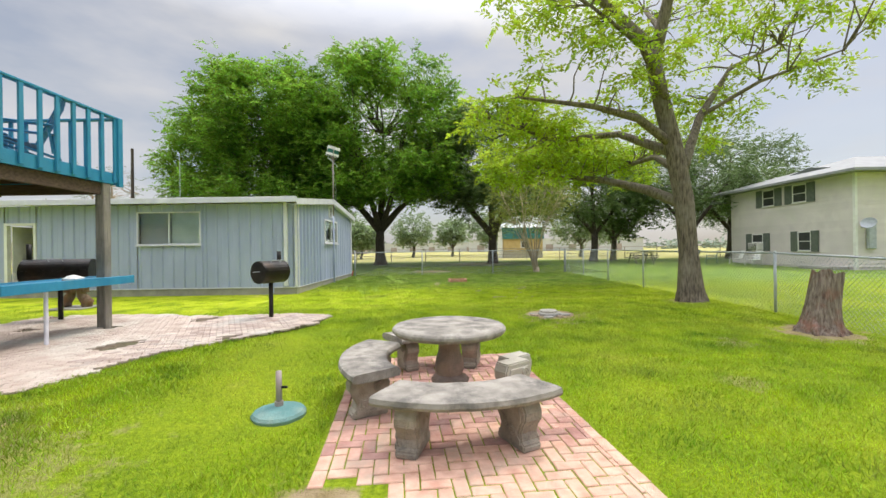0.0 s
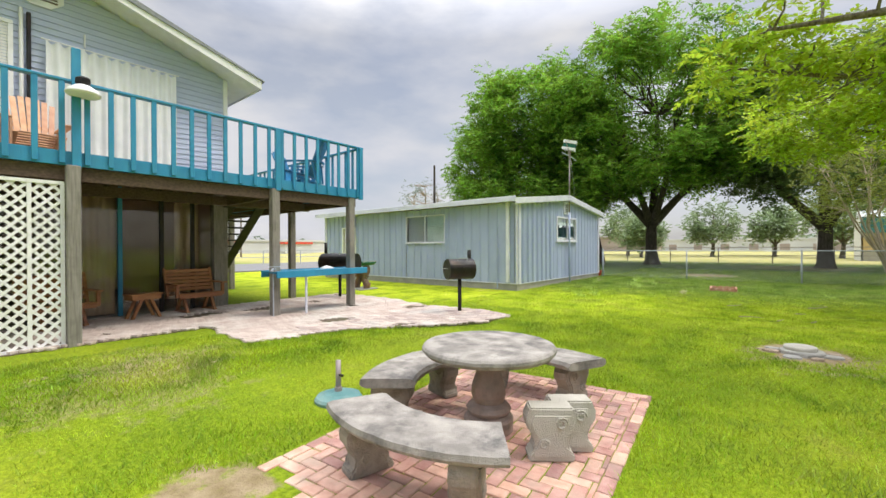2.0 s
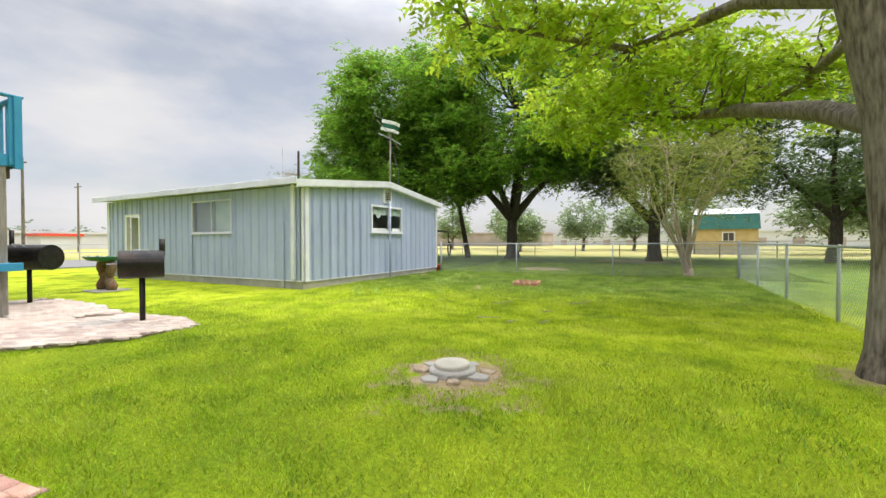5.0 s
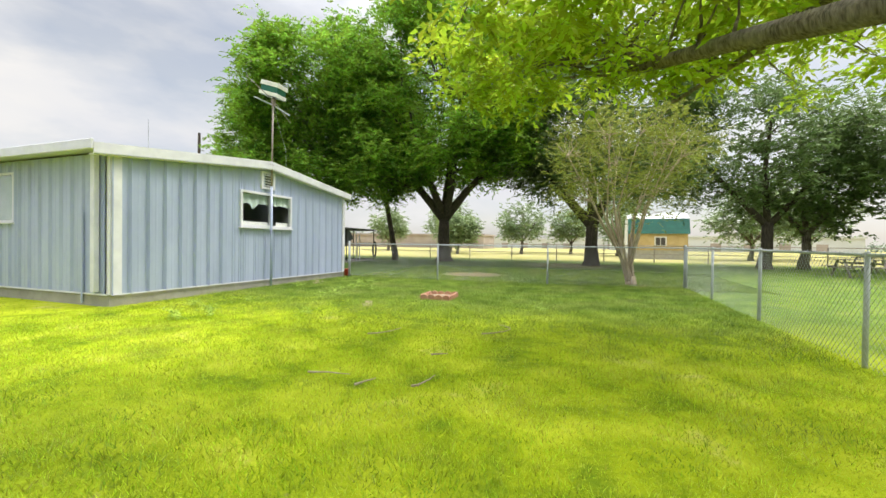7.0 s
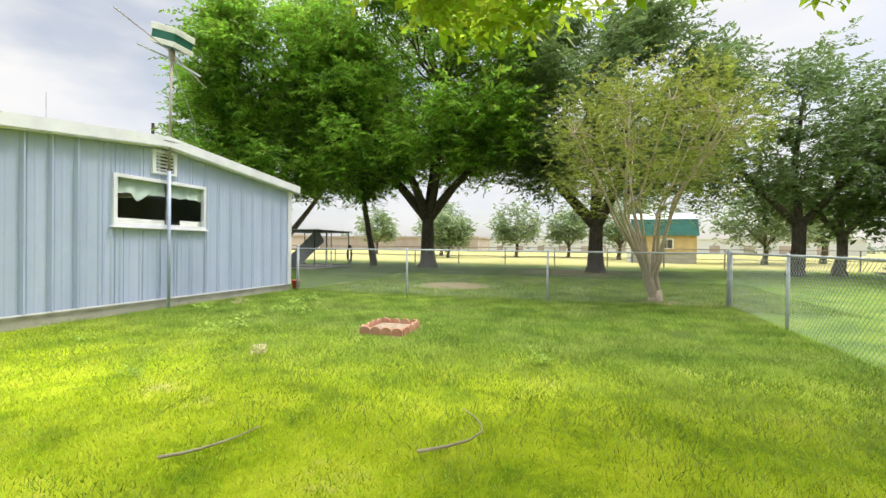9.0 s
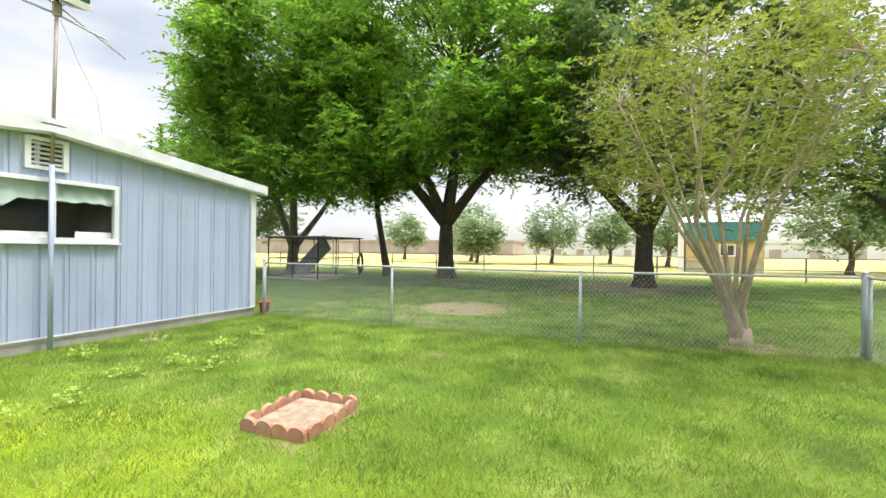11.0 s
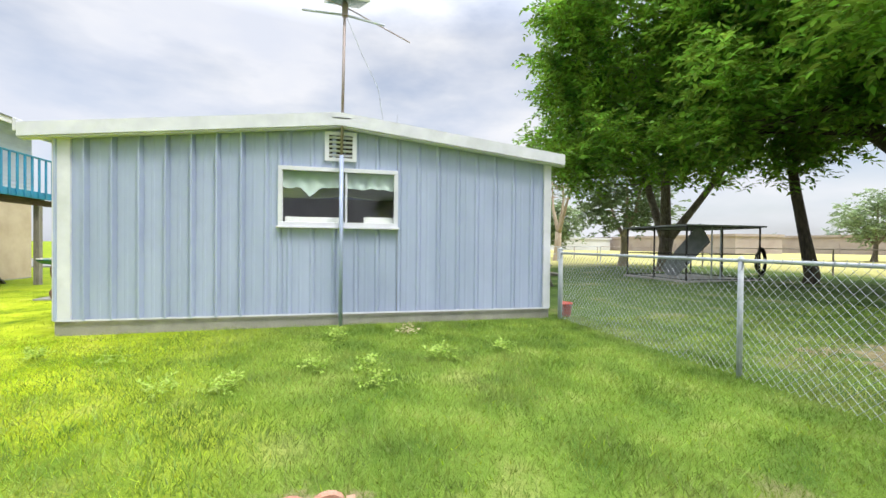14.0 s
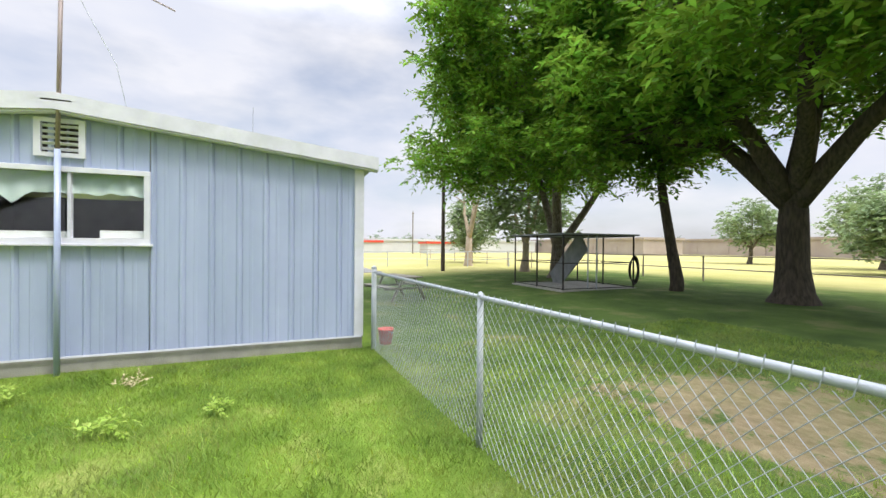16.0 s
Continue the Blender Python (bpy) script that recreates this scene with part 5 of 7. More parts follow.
def flower_bed():
    x0, x1, y0, y1 = 0.24, 0.95, 17.08, 17.88
    z = ground_z(0.6, 17.5)
    f = thing("flower_bed", (0.6, 17.48, z), "small empty flower bed with scalloped terracotta edging", "flower bed", turn=4)
    part("soil", boxed((-0.33, -0.37, -0.05), (0.33, 0.37, 0.04), 0.02), M_SAND, f, "pale dry soil", local=True)
    sc = [(-0.085, -0.05), (0.085, -0.05), (0.085, 0.06), (0.07, 0.085), (0.035, 0.105), (0, 0.11), (-0.035, 0.105), (-0.07, 0.085), (-0.085, 0.06)]
    me = mesh_of("edging_tile", prism(bmesh.new(), sc, -0.022, 0.022), M_TERRA)
    base = frame_of(f)
    for k in range(4):
        for s in (-1, 1):
            piece("edging_tile", me, base @ pose(-0.265 + 0.177 * k, s * 0.40, 0.01, random.uniform(-5, 5), 0, 0), f)
    for k in range(4):
        for s in (-1, 1):
            piece("edging_tile", me, base @ pose(s * 0.345, -0.285 + 0.19 * k, 0.01, random.uniform(-5, 5), 0, 90), f)


flower_bed()


def stump():
    at = (6.50, 7.08)
    z = ground_z(*at)
    st = thing("tree_stump", (*at, z), "tall rotting tree stump with peeling grey bark", "stump")
    n = 48
    levels = (-0.1, 0.0, 0.06, 0.15, 0.3, 0.5, 0.7, 0.85, 0.96, 1.03)
    bm = bmesh.new()
    rings = []
    for i, h in enumerate(levels):
        r = 0.205 + 0.12 * math.exp(-h * 6) + 0.03 * (1 - h)
        ring = []
        for k in range(n):
            a = 2 * math.pi * k / n
            c, d = math.cos(a), math.sin(a)
            rr = r * (1 + 0.16 * noise.noise((c * 1.6, d * 1.6, h * 0.9)) + 0.09 * noise.noise((c * 6, d * 6, h * 1.2)) + 0.05 * noise.noise((c * 15, d * 15, h * 3)))
            top = (0.07 * noise.noise((c * 2.5, d * 2.5, 9)) - 0.03 * c) * smooth01(0.7, 1.0, h)
            ring.append(bm.verts.new((at[0] + rr * c + 0.16 * h, at[1] + rr * d, z + h + top)))
        rings.append(ring)
    for a, b in zip(rings, rings[1:]):
        for k in range(n):
            bm.faces.new((a[k], a[(k + 1) % n], b[(k + 1) % n], b[k]))
    part("trunk", bm, M_STUMP_BARK, st)
    cut = bmesh.new()
    edge = [cut.verts.new((v[0], v[1], v[2] - 0.015)) for v in [tuple(Vector((at[0] + 0.16 + 0.185 * math.cos(2 * math.pi * k / 24), at[1] + 0.185 * math.sin(2 * math.pi * k / 24), z + 1.02 - 0.03 * math.cos(2 * math.pi * k / 24)))) for k in range(24)]]
    mid = cut.verts.new((at[0] + 0.16, at[1], z + 0.97))
    for k in range(24):
        cut.faces.new((edge[k], edge[(k + 1) % 24], mid))
    part("cut_face", cut, M_STUMP, st, "rotten reddish hollow top")
    for k in range(7):
        a = k * 0.9 + 0.2
        r = 0.30 + 0.03 * math.sin(k * 2.1)
        part("root", tube(bmesh.new(), [(at[0] + 0.2 * math.cos(a), at[1] + 0.2 * math.sin(a), z + 0.16), (at[0] + r * math.cos(a), at[1] + r * math.sin(a), z + 0.05), (at[0] + (r + 0.14) * math.cos(a + 0.1), at[1] + (r + 0.14) * math.sin(a + 0.1), z - 0.05)], [0.08, 0.06, 0.025], 7), M_STUMP_BARK, st, smooth=True)


stump()


# ---- chain-link fences ----
def fence(name, posts, label, height=1.26, wire=True, heavy=()):
    f = thing(name, (*posts[0], ground_z(*posts[0])), label, "fence", "chain-link fences")
    tops = []
    for i, (x, y) in enumerate(posts):
        z = ground_z(x, y)
        r = 0.042 if i in heavy else 0.028
        h = height + (0.06 if i in heavy else 0)
        p = part("post", tube(bmesh.new(), [(x, y, z - 0.1), (x, y, z + h)], r, 10), M_GALV, f, smooth=True)
        part("cap", lathe(bmesh.new(), [(r + 0.006, 0), (r + 0.006, 0.02), (r * 0.6, 0.04), (0.004, 0.05)], (x, y, z + h), 10), M_GALV, p)
        tops.append(Vector((x, y, z + height)))
    part("top_rail", tube(bmesh.new(), tops, 0.021, 8), M_GALV, f, smooth=True)
    for a, b in zip(tops, tops[1:]):
        n = Vector((b.y - a.y, a.x - b.x, 0)).normalized()
        L = (b - a).length
        d = (b - a) / L
        H = height - 0.05
        pitch = 0.085
        slope = 0.9
        bm = bmesh.new()
        for s in (-1, 1):
            c = -H * slope
            while c < L + H * slope:
                u0, u1 = c, c + s * H * slope
                t0, t1 = 0.0, 1.0
                ts = sorted(((0 - u0) / (u1 - u0), (L - u0) / (u1 - u0)))
                t0, t1 = max(0, ts[0]), min(1, ts[1])
                if t1 - t0 > 0.02:
                    off = n * (0.024 + 0.003 * s)
                    A = a + d * (u0 + (u1 - u0) * t0) - Vector((0, 0, height - 0.02 - H * t0)) + off
                    B = a + d * (u0 + (u1 - u0) * t1) - Vector((0, 0, height - 0.02 - H * t1)) + off
                    w = 0.0022
                    side = Vector((d.x, d.y, 0)) * w
                    q = [bm.verts.new(v) for v in (A - side, A + side, A + n * w * 1.6, B - side, B + side, B + n * w * 1.6)]
                    bm.faces.new((q[0], q[1], q[4], q[3])); bm.faces.new((q[1], q[2], q[5], q[4])); bm.faces.new((q[2], q[0], q[3], q[5]))
                    if t1 == 1.0 and s == 1:
                        tip = B + d * 0.014 + Vector((0, 0, 0.07))
                        bar(bm, B, tip, 0.0035)
                c += pitch
        part("chain_link_mesh", bm, M_GALV, f)
    return f


FENCE_N = [(-4.70, 21.78), (-1.13, 21.92), (2.68, 22.08), (6.82, 22.95)]
FENCE_E = [(6.82, 22.95), (6.85, 20.0), (6.87, 17.05), (6.9, 14.1), (6.95, 11.45), (7.1, 8.75), (7.15, 5.8), (7.2, 2.8), (7.2, -0.2), (7.2, -3.2), (7.2, -6.2)]
fence("back_fence", FENCE_N, "galvanised chain-link fence with a pipe top rail", heavy=(0, 3))
fence("side_fence", [(6.84, 22.85)] + FENCE_E[1:], "galvanised chain-link fence along the neighbour's lawn")


def far_fence(name, a, b, n, h, mat, label):
    f = thing(name, (*a, ground_z(*a)), label, "fence")
    for k in range(n + 1):
        x, y = a[0] + (b[0] - a[0]) * k / n, a[1] + (b[1] - a[1]) * k / n
        part("post", tube(bmesh.new(), [(x, y, ground_z(x, y) - 0.1), (x, y, ground_z(x, y) + h)], 0.04, 6), mat, f)
    for hh in (h, h * 0.5):
        part("rail", tube(bmesh.new(), [(*a, ground_z(*a) + hh), (*b, ground_z(*b) + hh)], 0.025, 5), mat, f)


far_fence("pasture_fence", (-48, 37), (38, 42), 26, 1.2, M_FARDARK, "thin wire and pipe pasture fence far off")
far_fence("road_fence", (-40, 8), (-26, 37), 10, 1.2, M_GALV, "thin pipe fence beside the road")


# ---- trees ----
def foliage(name, centres, spread, sprays, leaflets, length, width, droop, mat, parent, seed):
    """Sprays of leaflets about crown centres; every leaf a bent rhombus of its own."""
    rng = np.random.default_rng(seed)
    C = np.repeat(np.asarray(centres, float), sprays, axis=0)
    S = np.repeat(np.asarray(spread, float).reshape(len(centres), -1) * np.ones((1, 3)), sprays, axis=0)
    o = C + rng.normal(0, 1, C.shape).clip(-2, 2) * S * 0.55
    d = rng.normal(0, 1, o.shape)
    d[:, 2] = d[:, 2] * 0.5 - droop
    d /= np.linalg.norm(d, axis=1, keepdims=True)
    side = np.cross(d, [0, 0, 1.0]) + 1e-4
    side /= np.linalg.norm(side, axis=1, keepdims=True)
    k = np.arange(leaflets)
    along = (k // 2 + 1) * (length * 0.62)
    sgn = np.where(k % 2 == 0, 1.0, -1.0)
    base = o[:, None, :] + d[:, None, :] * along[None, :, None]
    ld = d[:, None, :] * 0.75 + side[:, None, :] * sgn[None, :, None] * 0.8 + rng.normal(0, 0.28, base.shape)
    ld /= np.linalg.norm(ld, axis=2, keepdims=True)
    wv = np.cross(ld, np.array([0, 0, 1.0]) + rng.normal(0, 0.45, base.shape))
    wv /= np.linalg.norm(wv, axis=2, keepdims=True) + 1e-6
    sz = rng.uniform(0.7, 1.25, base.shape[:2])[..., None]
    tip = base + ld * length * sz
    mid = base + ld * length * sz * 0.45 + np.array([0, 0, length * 0.10])
    v = np.stack([base, mid + wv * width * 0.5 * sz, tip, mid - wv * width * 0.5 * sz], axis=2).reshape(-1, 3)
    return quads(name, v, mat, parent)


def quads(name, v, mat, parent=None, per=4):
    if parent is not None:
        w = np.array(frame_of(parent).inverted())
        v = v @ w[:3, :3].T + w[:3, 3]
    n = len(v) // per
    me = bpy.data.meshes.new(name)
    me.vertices.add(len(v)); me.loops.add(len(v)); me.polygons.add(n)
    me.vertices.foreach_set("co", v.astype(np.float32).ravel())
    me.loops.foreach_set("vertex_index", np.arange(len(v), dtype=np.int32))
    me.polygons.foreach_set("loop_start", np.arange(0, len(v), per, dtype=np.int32))
    me.update(calc_edges=True)
    me.materials.append(mat)
    ob = new(name, me)
    ob.parent = parent
    return ob


def crooked(a, b, sag, seed, n=6, wander=0.12):
    a, b = Vector(a), Vector(b)
    L = (b - a).length
    pts = []
    for k in range(n + 1):
        t = k / n
        q = a.lerp(b, t) + Vector((noise.noise((t * 3, seed, 0)), noise.noise((t * 3, seed, 7)), noise.noise((t * 3, seed, 13)))) * L * wander * math.sin(math.pi * min(1, t + 0.05))
        q.z += sag * 4 * t * (1 - t)
        pts.append(q)
    return pts


def lobes_points(lobes, rng, hollow=0.45):
    """Cluster centres through ellipsoids, thinner inside: (x, y, z, rx, ry, rz, count)."""
    out = []
    for x, y, z, rx, ry, rz, n in lobes:
        for _ in range(n):
            while True:
                q = rng.normal(0, 1, 3)
                q /= np.linalg.norm(q)
                r = (hollow + (1 - hollow) * rng.random()) ** 0.6
                q = q * r
                if q[2] > -0.75:
                    break
            out.append((x + q[0] * rx, y + q[1] * ry, z + q[2] * rz))
    return out


def tree(name, at, trunk, forks, lobes, bark, leaf, label, seed, spray, twig_every=3, limb_r=0.09, sides=10, buttress=1.5):
    """trunk: (dx, dy, z, radius) rows; forks: rows of limbs as lists of (dx, dy, z, radius); lobes: crown ellipsoids relative to the base."""
    z0 = ground_z(*at)
    t = thing(name, (*at, z0), label, "tree")
    P = lambda q: Vector((at[0] + q[0], at[1] + q[1], z0 + q[2]))
    bm = bmesh.new()
    rows = [(trunk[0][0], trunk[0][1], -0.15, trunk[0][3] * buttress), (trunk[0][0], trunk[0][1], 0.06, trunk[0][3] * (1 + (buttress - 1) * 0.7)), (trunk[0][0], trunk[0][1], 0.3, trunk[0][3] * 1.1), *trunk[1:]]
    tube(bm, [P(q) for q in rows], [q[3] for q in rows], sides + 6)
    for v in bm.verts:
        v.co += Vector((noise.noise(v.co * 2.6), noise.noise(v.co * 2.6 + Vector((9, 0, 0))), 0)) * trunk[0][3] * 0.22
    part("trunk", bm, bark, t, smooth=True)
    joints = [P(q) for q in trunk[1:]]
    for i, limb in enumerate(forks):
        bm = bmesh.new()
        pts, rad = [], []
        for (a, b) in zip(limb, limb[1:]):
            seg = crooked(P(a), P(b), 0.0, seed + i, 3, 0.06)
            pts += seg[:-1]
            rad += [a[3] + (b[3] - a[3]) * k / 3 for k in range(3)]
        pts.append(P(limb[-1])); rad.append(limb[-1][3])
        tube(bm, pts, rad, 8)
        part("limb", bm, bark, t, smooth=True)
        joints += pts[2:]
    rng = np.random.default_rng(seed)
    cl = lobes_points([(at[0] + a, at[1] + b, z0 + c, d, e, f, n) for a, b, c, d, e, f, n in lobes], rng)
    bm = bmesh.new()
    for i, c in enumerate(cl):
        if i % twig_every == 0:
            c = Vector(c)
            j = min(joints, key=lambda q: (q - c).length + max(0, q.z - c.z) * 0.8)
            tube(bm, crooked(j, c, 0.04 * (c - j).length, seed + i * 0.37, 5, 0.14), [limb_r * (1 - k / 5.6) for k in range(6)], 5)
    if bm.verts:
        tagged(part("bough", bm, bark, t), kind="stuff")
    else:
        bm.free()
    n, lf, ln, wd, dr, sp = spray
    foliage("crown", cl, [sp] * len(cl), n, lf, ln, wd, dr, leaf, t, seed)
    return t


# the leaning shade tree in the yard
tree("shade_tree", (6.36, 10.5), [(0, 0, 0, 0.28), (-0.05, 0, 1.2, 0.25), (-0.14, 0, 2.6, 0.23), (-0.38, 0, 3.9, 0.215), (-0.72, 0, 5.3, 0.19), (-0.92, 0, 6.5, 0.175)],
     [[(-0.1, 0.05, 2.5, 0.17), (-0.12, 0.8, 2.75, 0.15), (-0.3, 1.6, 3.1, 0.135), (-0.9, 3.2, 3.65, 0.11), (-1.7, 4.5, 4.0, 0.08)],
      [(-1.5, 4.2, 3.92, 0.06), (-2.1, 5.0, 4.6, 0.04), (-3.0, 5.5, 5.6, 0.02)],
      [(-0.35, 0, 3.8, 0.14), (-1.1, 1.6, 4.75, 0.10), (-2.6, 2.9, 4.95, 0.07), (-3.6, 1.2, 4.65, 0.045), (-5.0, 0.8, 5.05, 0.02)],
      [(-0.4, 0, 4.0, 0.13), (-1.4, -0.2, 4.65, 0.10), (-2.6, -0.4, 4.9, 0.07), (-4.4, -0.5, 5.1, 0.03)],
      [(-0.1, 0.1, 3.3, 0.13), (0.25, 2.2, 4.2, 0.09), (0.2, 4.4, 4.3, 0.06), (-1.1, 5.5, 3.75, 0.025)],
      [(-0.2, 0, 3.3, 0.14), (0.6, 0.5, 4.9, 0.10), (1.8, 1.0, 6.4, 0.06), (3.4, 1.3, 7.2, 0.03)],
      [(0.6, 0.5, 4.9, 0.06), (2.0, 0.2, 5.7, 0.045), (4.0, 0.0, 6.4, 0.02)],
      [(-0.82, 0, 6.4, 0.16), (-1.8, 0.1, 7.5, 0.12), (-3.4, -0.3, 8.4, 0.07), (-5.0, -0.6, 8.3, 0.03)],
      [(-0.82, 0, 6.4, 0.16), (-0.6, -0.3, 7.8, 0.13), (0.2, -0.5, 9.6, 0.08), (0.6, -0.6, 11.0, 0.04)],
      [(-0.8, 0, 6.2, 0.12), (-0.2, 1.0, 7.6, 0.10), (0.2, 2.6, 9.0, 0.05)],
      [(-0.5, 0, 5.0, 0.10), (-1.6, -0.8, 6.2, 0.07), (-3.0, -1.4, 6.8, 0.035)]],
     [(-1.6, 4.2, 4.6, 2.0, 1.6, 0.9, 44), (-3.0, 2.4, 4.9, 1.7, 1.5, 0.8, 28), (-4.6, 0.8, 5.2, 1.3, 1.1, 0.6, 14), (0.5, 5.5, 4.6, 1.8, 1.2, 0.9, 32), (-3.6, 4.8, 4.5, 1.4, 1.2, 0.7, 28), (-2.8, -0.2, 5.9, 2.4, 1.8, 1.2, 22),
      (-1.0, 1.5, 9.8, 4.4, 3.0, 2.4, 20), (2.6, 1.0, 6.9, 3.0, 2.6, 1.8, 34), (1.4, -1.2, 9.2, 3.4, 2.4, 2.2, 22), (-4.2, -0.8, 8.0, 2.8, 2.2, 1.4, 16), (1.4, 2.4, 5.4, 1.6, 1.6, 0.9, 18)],
     M_BARK, M_LEAF_PECAN, "leaning shade tree with furrowed bark and fresh yellow-green leaves", 11, (12, 11, 0.15, 0.07, 0.45, 0.25), 1, 0.026)

# the big dark elms beyond the fence
SP_ELM = (30, 9, 0.27, 0.115, 0.3, 0.72)
tree("elm_tree", (-5.2, 33.9), [(0, 0, 0, 0.43), (0, 0, 1.0, 0.37), (0, 0, 2.1, 0.37), (0, 0, 2.9, 0.33)],
     [[(0, 0, 2.8, 0.34), (-1.6, -0.6, 4.8, 0.24), (-3.6, -1.0, 7.2, 0.14)], [(0, 0, 2.8, 0.34), (1.7, -0.4, 4.6, 0.23), (4.2, -0.8, 6.8, 0.13)],
      [(0, 0, 2.9, 0.36), (0.1, 0.6, 5.5, 0.26), (0.3, 0.6, 11, 0.12)], [(0, 0, 2.9, 0.3), (-0.4, -1.6, 5.0, 0.2), (-0.8, -3.6, 8.0, 0.1)], [(0.1, 0, 3.0, 0.28), (0.9, -1.2, 4.6, 0.2), (2.0, -3.4, 7.4, 0.1)]],
     [(0, 0, 11.0, 7.6, 6.6, 6.6, 310), (0.5, -1.0, 6.9, 7.4, 6.4, 1.9, 105), (-3.5, -2.5, 5.4, 3.4, 3.0, 1.8, 40)],
     M_BARK_DARK, M_LEAF_ELM, "broad dense deep green elm beyond the fence", 21, SP_ELM, 4, 0.07)
tree("elm_tree", (-15.2, 33.4), [(0, 0, 0, 0.36), (0, 0, 1.0, 0.32), (0.1, 0, 1.7, 0.30)],
     [[(0, 0, 1.4, 0.22), (-1.2, 0.2, 3.6, 0.2), (-2.8, 0.4, 7.0, 0.1)], [(0, 0, 1.4, 0.22), (1.4, 0.6, 3.4, 0.15), (3.4, 1.4, 6.4, 0.1)], [(0, 0, 1.5, 0.28), (0.4, -0.4, 4.6, 0.2), (1.0, -0.6, 9.0, 0.1)]],
     [(1.4, -1.4, 10.9, 5.2, 6.0, 5.6, 230), (-3.2, -1.0, 8.6, 3.4, 3.6, 3.4, 60), (0.0, -2.6, 5.8, 5.6, 5.4, 1.6, 60)],
     M_BARK, M_LEAF_ELM, "elm with several stems behind the cage", 22, SP_ELM, 4, 0.07)
tree("elm_tree", (-8.7, 33.7), [(0, 0, 0, 0.22), (-0.25, 0, 1.6, 0.19), (-0.6, 0, 3.4, 0.16), (-0.9, 0, 5.5, 0.13)], [[(-0.9, 0, 5.3, 0.12), (-1.6, -0.3, 8, 0.07), (-2.0, -0.6, 11, 0.04)]],
     [(-1.6, -0.8, 9.5, 3.6, 3.6, 4.4, 90), (-1.6, -0.5, 5.6, 2.6, 2.4, 1.4, 24)], M_BARK_DARK, M_LEAF_ELM, "slender leaning elm between two larger ones", 23, SP_ELM, 4, 0.05, buttress=1.2)
tree("elm_tree", (4.06, 33.4), [(0, 0, 0, 0.38), (0, 0, 1.2, 0.33), (0, 0, 2.2, 0.33), (0, 0, 2.8, 0.30)],
     [[(0, 0, 2.3, 0.3), (-1.8, 0, 4.4, 0.22), (-3.4, -0.4, 7, 0.12)], [(0, 0, 2.3, 0.3), (1.2, 0, 4.8, 0.22), (3.0, 0, 7.4, 0.12)], [(0, 0, 2.3, 0.3), (0, 0.4, 6, 0.22), (0, 0.4, 10, 0.1)]],
     [(0.5, 0.5, 8.8, 6.0, 5.2, 4.2, 170), (0.5, 0, 5.2, 5.6, 4.4, 1.5, 60)], M_BARK_DARK, M_LEAF_DARK, "shaded dark tree with a stout trunk", 24, SP_ELM, 4, 0.07)

# crape myrtle in the fence corner: many pale stems
random.seed(5)
stems = []
for k in range(13):
    a = k * 2.4
    r = 0.9 + 0.12 * k
    stems.append([(0.09 * math.cos(a), 0.09 * math.sin(a), 0.0, 0.06), (0.16 * math.cos(a + 0.6 * math.sin(3.1 * k)) - 0.16, 0.2 * math.sin(a), 0.8 + 0.2 * math.sin(2.3 * k), 0.042), (0.42 * r * math.cos(a + 0.5 * math.sin(5.3 * k)) - 0.3, 0.42 * r * math.sin(a), 2.3 + 0.3 * math.sin(4.1 * k), 0.03), (r * math.cos(a), r * math.sin(a), 4.4 + 0.4 * math.sin(k), 0.016)])
tree("crape_myrtle", (5.3, 23.25), [(0, 0, 0, 0.15), (0, 0, 0.25, 0.13), (-0.04, 0, 0.5, 0.10)], stems,
     [(-0.3, 0, 4.3, 2.7, 2.7, 1.7, 170), (-0.3, 0, 3.0, 2.4, 2.2, 0.9, 60)], M_BARK_PALE, M_LEAF_MYRTLE, "many-stemmed crape myrtle with pale smooth bark", 31, (15, 7, 0.085, 0.04, 0.1, 0.5), 1, 0.014, buttress=1.3)

